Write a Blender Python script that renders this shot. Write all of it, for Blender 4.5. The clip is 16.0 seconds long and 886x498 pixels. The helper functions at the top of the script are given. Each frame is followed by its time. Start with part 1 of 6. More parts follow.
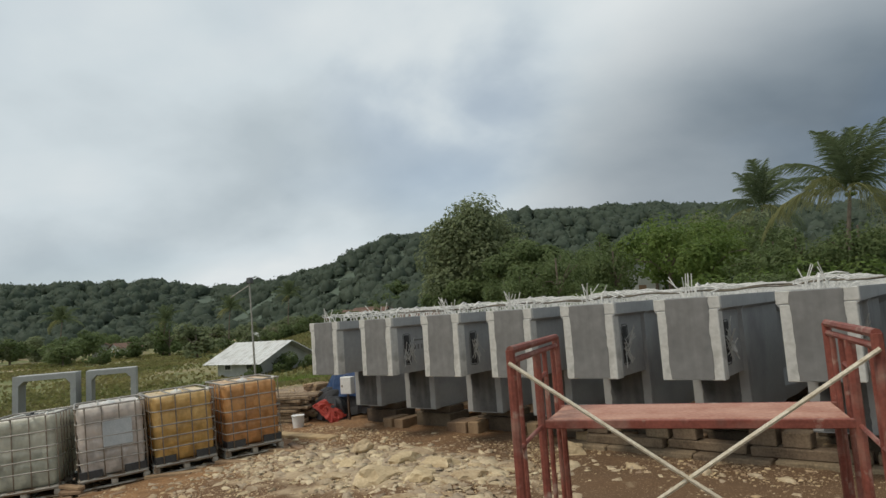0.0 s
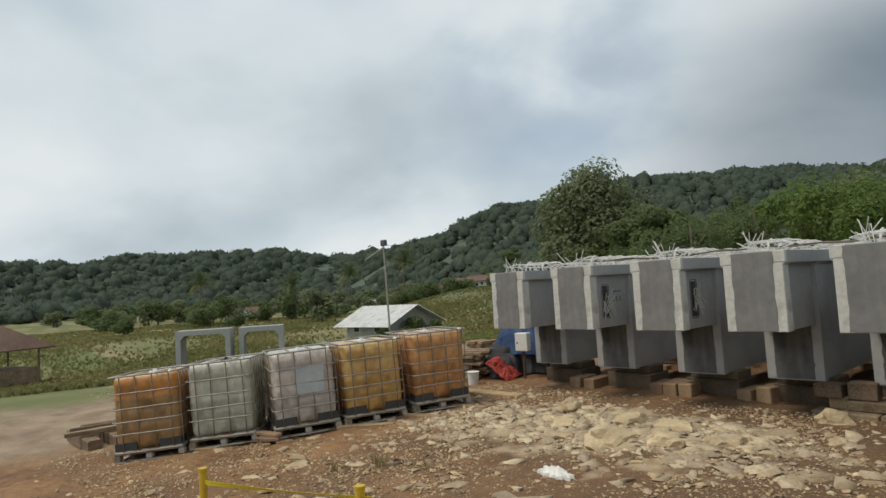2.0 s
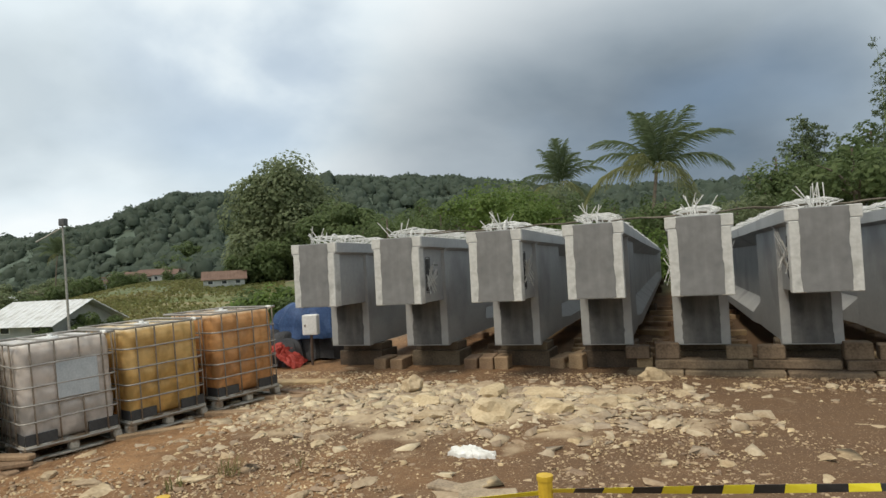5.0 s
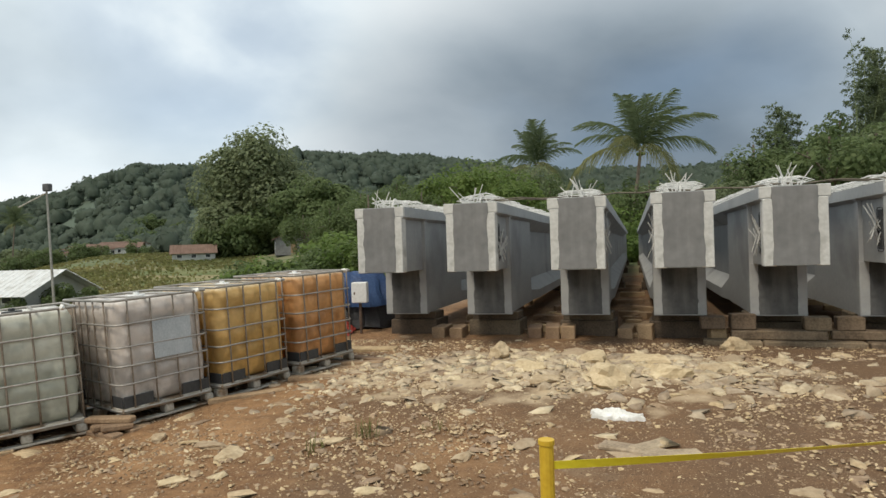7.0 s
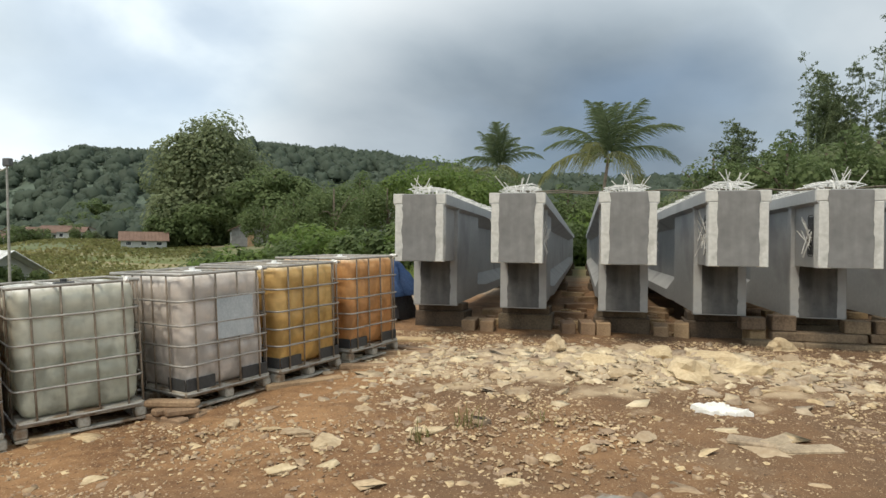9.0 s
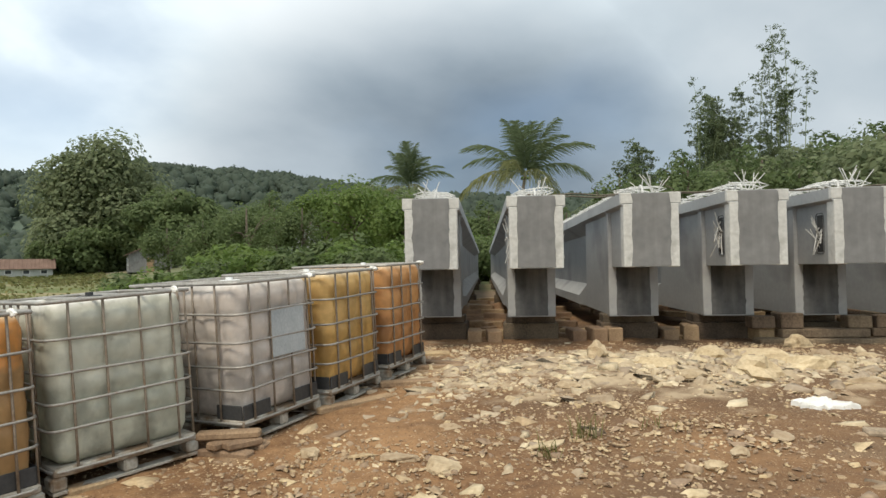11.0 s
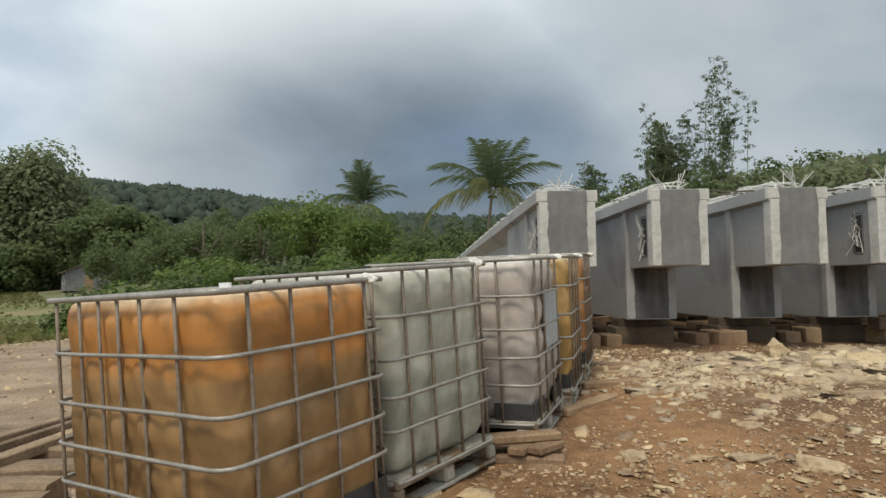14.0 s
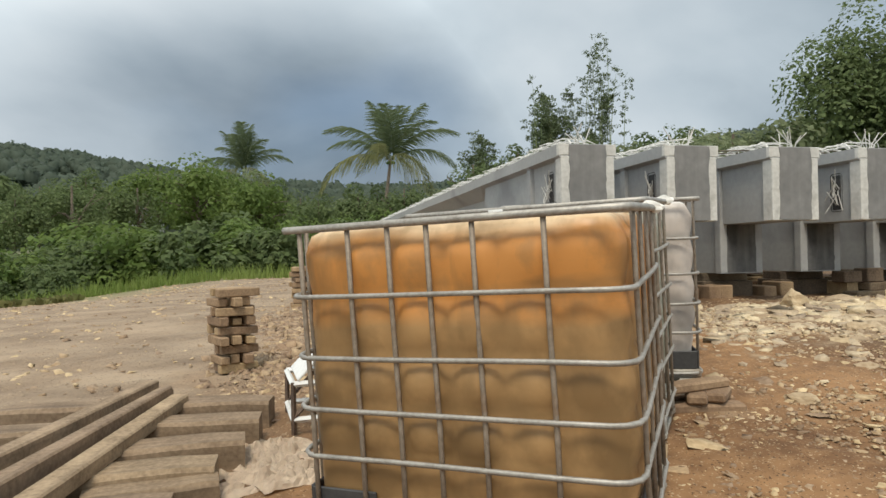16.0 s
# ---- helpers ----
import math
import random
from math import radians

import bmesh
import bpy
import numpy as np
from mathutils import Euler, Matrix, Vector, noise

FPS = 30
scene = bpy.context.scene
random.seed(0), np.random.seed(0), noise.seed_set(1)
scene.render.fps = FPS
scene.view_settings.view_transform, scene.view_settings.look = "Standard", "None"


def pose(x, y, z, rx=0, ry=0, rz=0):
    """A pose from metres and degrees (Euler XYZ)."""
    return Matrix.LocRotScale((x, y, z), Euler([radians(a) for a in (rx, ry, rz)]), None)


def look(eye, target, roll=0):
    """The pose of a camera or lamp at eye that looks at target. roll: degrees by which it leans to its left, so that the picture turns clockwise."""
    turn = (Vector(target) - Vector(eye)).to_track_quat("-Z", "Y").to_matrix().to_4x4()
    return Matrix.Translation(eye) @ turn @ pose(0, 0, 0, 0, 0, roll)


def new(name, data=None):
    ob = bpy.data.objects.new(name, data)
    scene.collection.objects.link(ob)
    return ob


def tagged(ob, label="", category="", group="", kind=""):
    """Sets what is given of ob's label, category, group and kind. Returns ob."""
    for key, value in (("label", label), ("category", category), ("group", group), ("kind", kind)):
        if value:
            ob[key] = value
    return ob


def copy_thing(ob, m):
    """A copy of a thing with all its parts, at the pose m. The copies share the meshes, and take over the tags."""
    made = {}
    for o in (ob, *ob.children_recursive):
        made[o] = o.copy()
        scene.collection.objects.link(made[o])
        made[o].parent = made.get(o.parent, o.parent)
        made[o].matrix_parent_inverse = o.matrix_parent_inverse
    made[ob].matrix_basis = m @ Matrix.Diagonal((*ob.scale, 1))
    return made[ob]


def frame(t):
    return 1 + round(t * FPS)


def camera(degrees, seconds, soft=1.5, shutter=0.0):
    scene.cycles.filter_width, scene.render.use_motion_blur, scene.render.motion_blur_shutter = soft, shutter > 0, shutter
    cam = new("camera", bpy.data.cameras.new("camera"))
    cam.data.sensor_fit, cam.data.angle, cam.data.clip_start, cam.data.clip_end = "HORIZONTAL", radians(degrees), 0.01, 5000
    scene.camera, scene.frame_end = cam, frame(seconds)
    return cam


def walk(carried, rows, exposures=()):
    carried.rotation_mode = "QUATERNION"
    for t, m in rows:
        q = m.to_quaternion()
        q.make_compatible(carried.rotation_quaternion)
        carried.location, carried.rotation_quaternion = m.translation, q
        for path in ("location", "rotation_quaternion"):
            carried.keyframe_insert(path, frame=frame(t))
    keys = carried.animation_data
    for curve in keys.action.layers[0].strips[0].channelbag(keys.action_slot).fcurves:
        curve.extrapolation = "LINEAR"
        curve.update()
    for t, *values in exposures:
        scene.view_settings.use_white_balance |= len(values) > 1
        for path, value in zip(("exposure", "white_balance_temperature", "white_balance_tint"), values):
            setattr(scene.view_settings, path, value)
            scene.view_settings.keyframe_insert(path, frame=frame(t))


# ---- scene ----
cam = camera(69.4, 16.0)
PATH = [
    (0, (-0.3, 1.343, 2.015), (-1.591, 2.857, 2.215), -4.0),
    (0.5, (-0.687, 1.267, 1.895), (-2.013, 2.758, 2.027), -5.0),
    (1, (-1.112, 1.297, 1.835), (-2.523, 2.7, 2.037), -3.8),
    (1.5, (-1.572, 1.235, 1.815), (-3.043, 2.582, 1.963), -2.8),
    (2, (-1.959, 1.124, 1.778), (-3.496, 2.397, 1.905), -3.4),
    (2.5, (-2.327, 1.096, 1.712), (-3.581, 2.651, 1.814), -1.0),
    (3, (-2.599, 1.026, 1.678), (-3.615, 2.748, 1.738), -1.3),
    (3.5, (-2.905, 1.045, 1.672), (-3.673, 2.891, 1.661), -0.3),
    (4, (-3.267, 0.93, 1.613), (-3.981, 2.799, 1.595), -1.8),
    (4.5, (-3.698, 0.876, 1.565), (-4.396, 2.749, 1.62), -2.7),
    (5, (-4.157, 0.731, 1.545), (-4.915, 2.581, 1.606), -3.0),
    (7.5, (-5.952, 0.378, 1.384), (-6.52, 2.295, 1.363), -0.4),
    (8, (-6.304, 0.361, 1.344), (-6.734, 2.314, 1.342), 1.6),
    (8.5, (-6.6, 0.299, 1.307), (-7.065, 2.242, 1.21), 0.4),
    (9, (-6.854, 0.27, 1.291), (-7.371, 2.202, 1.282), 0.6),
    (11.5, (-8.803, 0.497, 1.068), (-8.969, 2.489, 1.122), -1.1),
    (12, (-9.224, 0.479, 1.017), (-9.378, 2.473, 1.03), -1.1),
    (12.5, (-9.591, 0.543, 0.991), (-9.713, 2.539, 1.037), -1.5),
    (13, (-9.973, 0.658, 0.96), (-9.964, 2.656, 1.065), -1.2),
    (13.5, (-10.403, 0.742, 0.911), (-10.474, 2.738, 1.024), -2.6),
    (14, (-10.815, 0.951, 0.857), (-10.845, 2.947, 0.976), -0.7),
    (14.5, (-11.253, 1.113, 0.823), (-11.237, 3.111, 0.739), 0.5),
    (15, (-11.614, 1.254, 0.84), (-11.471, 3.248, 0.917), 1.3),
    (15.5, (-12.019, 1.342, 0.805), (-11.73, 3.319, 0.89), -1.1),
    (16, (-12.431, 1.485, 0.727), (-12.086, 3.455, 0.744), -1.0),
]
walk(cam, [(t, look(eye, target, roll)) for t, eye, target, roll in PATH],
     [(0.0, -0.23), (1.0, -0.18), (2.5, -0.18), (3.5, 0.08), (5.0, 0.13), (7.5, 0.18), (8.0, 0.17), (9.0, 0.38), (11.5, 0.40), (12.5, 0.40), (13.5, 0.18), (14.0, 0.08), (14.5, 0.10), (15.0, 0.22), (16.0, 0.38)])

# ---------------------------------------------------------------- light
SUN_EL, SUN_AZ = 60.0, 158.0          # height; compass angle from +y towards -x
world = bpy.data.worlds.new("world")
scene.world = world
world.use_nodes = True
wn, wl = world.node_tree.nodes, world.node_tree.links
wn.clear()


def wnode(kind, **sets):
    n = wn.new(kind)
    for k, v in sets.items():
        n.inputs[k].default_value = v
    return n


w_out = wn.new("ShaderNodeOutputWorld")
w_mix = wn.new("ShaderNodeMixShader")
w_sky = wn.new("ShaderNodeTexSky")
w_sky.sky_type, w_sky.sun_disc = "NISHITA", False
w_sky.sun_elevation, w_sky.sun_rotation = radians(SUN_EL), radians(-SUN_AZ)
bg_sky, bg_cloud = wnode("ShaderNodeBackground", Strength=0.12), wnode("ShaderNodeBackground", Strength=1.04)
tc = wn.new("ShaderNodeTexCoord")
# flatten directions onto a cloud deck, so that clouds shrink towards the horizon
sep = wn.new("ShaderNodeSeparateXYZ")
wl.new(tc.outputs["Generated"], sep.inputs[0])
up = wn.new("ShaderNodeMath")
up.operation = "ADD"
up.inputs[1].default_value = 0.55
wl.new(sep.outputs["Z"], up.inputs[0])
upm = wn.new("ShaderNodeMath")
upm.operation = "MAXIMUM"
upm.inputs[1].default_value = 0.08
wl.new(up.outputs[0], upm.inputs[0])
deck = wn.new("ShaderNodeVectorMath")
deck.operation = "DIVIDE"
comb = wn.new("ShaderNodeCombineXYZ")
for k in "XYZ":
    wl.new(upm.outputs[0], comb.inputs[k])
wl.new(tc.outputs["Generated"], deck.inputs[0])
wl.new(comb.outputs[0], deck.inputs[1])
n_big = wnode("ShaderNodeTexNoise", Scale=1.9, Detail=6.0, Roughness=0.47, Distortion=0.2)
n_gap = wnode("ShaderNodeTexNoise", Scale=1.7, Detail=3.0, Roughness=0.45)
wl.new(deck.outputs[0], n_big.inputs["Vector"])
wl.new(deck.outputs[0], n_gap.inputs["Vector"])
# the rain cloud over the mountain
dot = wn.new("ShaderNodeVectorMath")
dot.operation = "DOT_PRODUCT"
dot.inputs[1].default_value = Vector((-0.09, 0.97, 0.15)).normalized()
wide = wn.new("ShaderNodeVectorMath")
wide.operation = "MULTIPLY"
wide.inputs[1].default_value = (1.0, 1.0, 1.5)
unit = wn.new("ShaderNodeVectorMath")
unit.operation = "NORMALIZE"
wl.new(tc.outputs["Generated"], wide.inputs[0])
wl.new(wide.outputs[0], unit.inputs[0])
wl.new(unit.outputs[0], dot.inputs[0])
storm = wn.new("ShaderNodeMapRange")
storm.interpolation_type = "SMOOTHSTEP"
storm.inputs["From Min"].default_value, storm.inputs["From Max"].default_value = 0.845, 0.985
wl.new(dot.outputs["Value"], storm.inputs["Value"])
ramp_light = wn.new("ShaderNodeValToRGB")
r = ramp_light.color_ramp
r.elements[0].position, r.elements[0].color = 0.34, (0.52, 0.595, 0.64, 1)
r.elements[1].position, r.elements[1].color = 0.66, (0.82, 0.87, 0.885, 1)
e = r.elements.new(0.5)
e.color = (0.69, 0.77, 0.81, 1)
ramp_dark = wn.new("ShaderNodeValToRGB")
r = ramp_dark.color_ramp
r.elements[0].position, r.elements[0].color = 0.32, (0.105, 0.148, 0.195, 1)
r.elements[1].position, r.elements[1].color = 0.80, (0.36, 0.415, 0.46, 1)
wl.new(n_big.outputs["Fac"], ramp_light.inputs[0])
wl.new(n_big.outputs["Fac"], ramp_dark.inputs[0])
c_mix = wn.new("ShaderNodeMixRGB")
dot_b = wn.new("ShaderNodeVectorMath")
dot_b.operation = "DOT_PRODUCT"
dot_b.inputs[1].default_value = Vector((0.60, 0.76, 0.26)).normalized()
wl.new(tc.outputs["Generated"], dot_b.inputs[0])
storm_b = wn.new("ShaderNodeMapRange")
storm_b.interpolation_type = "SMOOTHSTEP"
storm_b.inputs["From Min"].default_value, storm_b.inputs["From Max"].default_value, storm_b.inputs["To Max"].default_value = 0.76, 0.97, 0.66
wl.new(dot_b.outputs["Value"], storm_b.inputs["Value"])
both = wn.new("ShaderNodeMath")
both.operation = "MAXIMUM"
wl.new(storm.outputs[0], both.inputs[0])
wl.new(storm_b.outputs[0], both.inputs[1])
wl.new(both.outputs[0], c_mix.inputs[0])
wl.new(ramp_light.outputs[0], c_mix.inputs[1])
wl.new(ramp_dark.outputs[0], c_mix.inputs[2])
wl.new(c_mix.outputs[0], bg_cloud.inputs["Color"])
wl.new(w_sky.outputs[0], bg_sky.inputs["Color"])
cover = wn.new("ShaderNodeMapRange")
cover.inputs["From Min"].default_value, cover.inputs["From Max"].default_value = 0.34, 0.50
cover.inputs["To Min"].default_value = 0.78
wl.new(n_gap.outputs["Fac"], cover.inputs["Value"])
# thin blue break over the valley
dot_c = wn.new("ShaderNodeVectorMath")
dot_c.operation = "DOT_PRODUCT"
dot_c.inputs[1].default_value = Vector((-0.60, 0.74, 0.31)).normalized()
wl.new(tc.outputs["Generated"], dot_c.inputs[0])
brk = wn.new("ShaderNodeMapRange")
brk.interpolation_type = "SMOOTHSTEP"
brk.inputs["From Min"].default_value, brk.inputs["From Max"].default_value = 0.972, 1.0
wl.new(dot_c.outputs["Value"], brk.inputs["Value"])
thin = wnode("ShaderNodeMapRange")
thin.interpolation_type = "SMOOTHSTEP"
thin.inputs["From Min"].default_value, thin.inputs["From Max"].default_value, thin.inputs["To Max"].default_value = 0.58, 0.42, 0.34
wl.new(n_big.outputs["Fac"], thin.inputs["Value"])
gap = wn.new("ShaderNodeMath")
gap.operation = "MULTIPLY"
wl.new(brk.outputs[0], gap.inputs[0])
wl.new(thin.outputs[0], gap.inputs[1])
left_ = wn.new("ShaderNodeMath")
left_.operation = "SUBTRACT"
left_.use_clamp = True
wl.new(cover.outputs[0], left_.inputs[0])
wl.new(gap.outputs[0], left_.inputs[1])
wl.new(left_.outputs[0], w_mix.inputs[0])
wl.new(bg_sky.outputs[0], w_mix.inputs[1])
wl.new(bg_cloud.outputs[0], w_mix.inputs[2])
wl.new(w_mix.outputs[0], w_out.inputs[0])

sun = new("sun", bpy.data.lights.new("sun", "SUN"))
sun.data.energy, sun.data.angle, sun.data.color = 2.1, radians(16), (1.0, 0.91, 0.76)
a, el = radians(SUN_AZ), radians(SUN_EL)
sun.matrix_world = look(Vector((-math.sin(a) * math.cos(el), math.cos(a) * math.cos(el), math.sin(el))) * 50, (0, 0, 0))


# ---------------------------------------------------------------- materials
def surface(name, c1, c2, rough=0.8, scale=3.0, fine=40.0, bump=0.3, metal=0.0, depth=0.01, contrast=(0.35, 0.65), stain=None, island=0.0, obj=0.0, spec=0.4, coords="Object"):
    """Two colours mixed by a coarse and a fine noise, with relief; stain: a third colour in patches."""
    m = bpy.data.materials.new(name)
    m.use_nodes = True
    n, l = m.node_tree.nodes, m.node_tree.links
    b = n["Principled BSDF"]
    b.inputs["Roughness"].default_value, b.inputs["Metallic"].default_value = rough, metal
    b.inputs["Specular IOR Level"].default_value = spec
    t = n.new("ShaderNodeTexCoord")
    n1, n2 = n.new("ShaderNodeTexNoise"), n.new("ShaderNodeTexNoise")
    for q, s, d in ((n1, scale, 5), (n2, fine, 4)):
        q.inputs["Scale"].default_value, q.inputs["Detail"].default_value = s, d
        l.new(t.outputs[coords], q.inputs["Vector"])
    add = n.new("ShaderNodeMath")
    add.operation = "MULTIPLY_ADD"
    add.inputs[1].default_value = 0.45
    l.new(n2.outputs["Fac"], add.inputs[0])
    sc = n.new("ShaderNodeMath")
    sc.operation = "MULTIPLY"
    sc.inputs[1].default_value = 0.55
    l.new(n1.outputs["Fac"], sc.inputs[0])
    l.new(sc.outputs[0], add.inputs[2])
    ramp = n.new("ShaderNodeMapRange")
    ramp.inputs["From Min"].default_value, ramp.inputs["From Max"].default_value = contrast
    l.new(add.outputs[0], ramp.inputs["Value"])
    mix = n.new("ShaderNodeMixRGB")
    mix.inputs[1].default_value, mix.inputs[2].default_value = (*c1, 1), (*c2, 1)
    l.new(ramp.outputs[0], mix.inputs[0])
    col = mix.outputs[0]
    if stain:
        n3 = n.new("ShaderNodeTexNoise")
        n3.inputs["Scale"].default_value, n3.inputs["Detail"].default_value = stain[1], 6
        l.new(t.outputs[coords], n3.inputs["Vector"])
        mr = n.new("ShaderNodeMapRange")
        mr.inputs["From Min"].default_value, mr.inputs["From Max"].default_value = stain[2], stain[2] + 0.12
        l.new(n3.outputs["Fac"], mr.inputs["Value"])
        mx = n.new("ShaderNodeMixRGB")
        mx.inputs[2].default_value = (*stain[0], 1)
        l.new(mr.outputs[0], mx.inputs[0])
        l.new(col, mx.inputs[1])
        col = mx.outputs[0]
    if island or obj:
        src = n.new("ShaderNodeNewGeometry").outputs["Random Per Island"] if island else n.new("ShaderNodeObjectInfo").outputs["Random"]
        hs = n.new("ShaderNodeHueSaturation")
        vr = n.new("ShaderNodeMapRange")
        k = island or obj
        vr.inputs["To Min"].default_value, vr.inputs["To Max"].default_value = 1 - k, 1 + k
        l.new(src, vr.inputs["Value"])
        l.new(vr.outputs[0], hs.inputs["Value"])
        hr = n.new("ShaderNodeMapRange")
        hr.inputs["To Min"].default_value, hr.inputs["To Max"].default_value = 0.5 - 0.03 * k, 0.5 + 0.03 * k
        l.new(src, hr.inputs["Value"])
        l.new(hr.outputs[0], hs.inputs["Hue"])
        l.new(col, hs.inputs["Color"])
        col = hs.outputs[0]
    l.new(col, b.inputs["Base Color"])
    bp = n.new("ShaderNodeBump")
    bp.inputs["Strength"].default_value, bp.inputs["Distance"].default_value = bump, depth
    l.new(add.outputs[0], bp.inputs["Height"])
    l.new(bp.outputs[0], b.inputs["Normal"])
    return m


M_CONC = surface("smooth_grey_concrete", (0.29, 0.295, 0.295), (0.39, 0.395, 0.39), 0.75, 0.9, 14, 0.12, contrast=(0.3, 0.7), stain=((0.25, 0.25, 0.25), 0.7, 0.56))
M_CONC_DARK = surface("rough_dark_concrete", (0.135, 0.134, 0.132), (0.25, 0.247, 0.24), 0.9, 1.3, 9, 0.3, contrast=(0.28, 0.72), stain=((0.13, 0.125, 0.12), 1.8, 0.55))
M_CONC_PALE = surface("pale_concrete_edge", (0.46, 0.455, 0.43), (0.62, 0.61, 0.575), 0.8, 3, 22, 0.25, stain=((0.33, 0.325, 0.30), 2.6, 0.58))
# lower end faces: a darker grey than the upper ones
M_CONC_LOWER = surface("dark_lower_concrete", (0.075, 0.076, 0.077), (0.145, 0.145, 0.143), 0.85, 1.6, 20, 0.3, contrast=(0.28, 0.72), stain=((0.055, 0.055, 0.055), 1.5, 0.56))
# near black: the shade inside the web pockets is in this colour
M_POCKET = surface("pocket_shade_colour", (0.03, 0.03, 0.032), (0.07, 0.07, 0.07), 0.95)
M_REBAR = surface("cement_splashed_rebar", (0.50, 0.49, 0.46), (0.74, 0.73, 0.70), 0.7, 20, 120, 0.4)
M_STRAND = surface("bare_steel_strand", (0.40, 0.39, 0.365), (0.62, 0.61, 0.575), 0.6, 25, 90, 0.4)
M_HOSE = surface("dusty_rubber_hose", (0.08, 0.068, 0.05), (0.17, 0.145, 0.105), 0.7)
M_TIMBER = surface("weathered_timber", (0.20, 0.13, 0.075), (0.40, 0.28, 0.165), 0.85, 6, 60, 0.5, obj=0.35)
# muddy brown, lowered further: the shadow under the girders is in the colour
M_BLOCK = surface("muddy_shaded_support_block", (0.055, 0.042, 0.03), (0.15, 0.112, 0.075), 0.9, 4, 40, 0.5, obj=0.25)
M_SLEEPER = surface("grey_brown_sleeper_wood", (0.145, 0.097, 0.060), (0.30, 0.215, 0.14), 0.85, 4, 50, 0.6, obj=0.25)
M_STONE = surface("pale_limestone", (0.32, 0.24, 0.15), (0.55, 0.45, 0.315), 0.9, 3, 30, 0.6, island=0.3, obj=0.0)
M_ROCK = surface("yellowish_limestone_rock", (0.33, 0.24, 0.14), (0.53, 0.42, 0.275), 0.9, 3, 30, 0.7, obj=0.22)
M_RED = surface("red_oxide_scaffold_paint", (0.15, 0.04, 0.028), (0.27, 0.08, 0.055), 0.6, 7, 60, 0.3, stain=((0.40, 0.30, 0.24), 9, 0.60))
M_DECK = surface("worn_red_plank_deck", (0.33, 0.145, 0.10), (0.50, 0.29, 0.215), 0.75, 5, 45, 0.3)
M_BRACE = surface("spattered_galvanised_rod", (0.45, 0.38, 0.27), (0.70, 0.64, 0.52), 0.6, 25, 90, 0.4)
M_GALV = surface("galvanised_steel_tube", (0.24, 0.225, 0.20), (0.42, 0.40, 0.365), 0.5, 8, 70, 0.2, 0.35, stain=((0.27, 0.19, 0.13), 9, 0.66))
M_PALLET = surface("dirty_pallet_steel", (0.27, 0.25, 0.21), (0.46, 0.43, 0.37), 0.8, 5, 40, 0.4, 0.1, stain=((0.17, 0.115, 0.07), 4, 0.50))
M_BLACK = surface("black_plastic_plate", (0.025, 0.027, 0.03), (0.06, 0.06, 0.06), 0.5)
M_LABEL = surface("faded_grey_label_plate", (0.32, 0.35, 0.37), (0.48, 0.51, 0.52), 0.5, 5, 50, 0.1)
M_WHITE = surface("dull_white_paint", (0.62, 0.62, 0.60), (0.80, 0.80, 0.78), 0.6, 3, 30, 0.1)
M_PAPER = surface("crumpled_cement_paper", (0.60, 0.48, 0.36), (0.84, 0.71, 0.56), 0.85, 4, 30, 0.4)
M_SACK = surface("white_plastic_sack", (0.60, 0.585, 0.54), (0.84, 0.83, 0.79), 0.8, 5, 30, 0.2)
M_BLUE = surface("blue_tarpaulin", (0.04, 0.08, 0.20), (0.09, 0.17, 0.36), 0.5, 3, 30, 0.3)
M_TRED = surface("red_tarpaulin", (0.50, 0.07, 0.05), (0.68, 0.13, 0.10), 0.5, 3, 30, 0.3)
M_DARKCLOTH = surface("dark_grey_sheet", (0.06, 0.06, 0.065), (0.13, 0.13, 0.135), 0.7)
M_YELLOW = surface("yellow_post_paint", (0.50, 0.31, 0.02), (0.66, 0.44, 0.04), 0.5, 8, 50, 0.2)
M_TAPEY = surface("yellow_tape", (0.78, 0.66, 0.03), (0.88, 0.76, 0.06), 0.35)
M_TAPEK = surface("black_tape", (0.02, 0.02, 0.02), (0.04, 0.04, 0.04), 0.35)
M_ROOF = surface("pale_metal_roof", (0.52, 0.53, 0.52), (0.74, 0.74, 0.72), 0.5, 1.5, 12, 0.2)
M_WALL = surface("grey_plastered_wall", (0.34, 0.35, 0.33), (0.50, 0.51, 0.48), 0.85, 1.5, 20, 0.2)
M_TILE = surface("red_brown_roof_tile", (0.105, 0.064, 0.048), (0.185, 0.118, 0.09), 0.9, 0.8, 10, 0.3, obj=0.15)
M_GLASS = surface("dark_window_pane", (0.03, 0.035, 0.04), (0.06, 0.065, 0.07), 0.15)
def streaks(m, scale3, lo, hi, fac, colour):
    """Brushed or run marks over a surface."""
    n, l = m.node_tree.nodes, m.node_tree.links
    b = n["Principled BSDF"]
    col = b.inputs["Base Color"].links[0].from_socket
    g = n.new("ShaderNodeTexCoord")
    mp = n.new("ShaderNodeMapping")
    mp.inputs["Scale"].default_value = scale3
    l.new(g.outputs["Object"], mp.inputs["Vector"])
    sn = n.new("ShaderNodeTexNoise")
    sn.inputs["Detail"].default_value, sn.inputs["Scale"].default_value = 6, 1.0
    l.new(mp.outputs[0], sn.inputs["Vector"])
    mr = n.new("ShaderNodeMapRange")
    mr.inputs["From Min"].default_value, mr.inputs["From Max"].default_value, mr.inputs["To Max"].default_value = lo, hi, fac
    l.new(sn.outputs["Fac"], mr.inputs["Value"])
    mx = n.new("ShaderNodeMixRGB")
    mx.inputs[2].default_value = (*colour, 1)
    l.new(mr.outputs[0], mx.inputs[0])
    l.new(col, mx.inputs[1])
    l.new(mx.outputs[0], b.inputs["Base Color"])


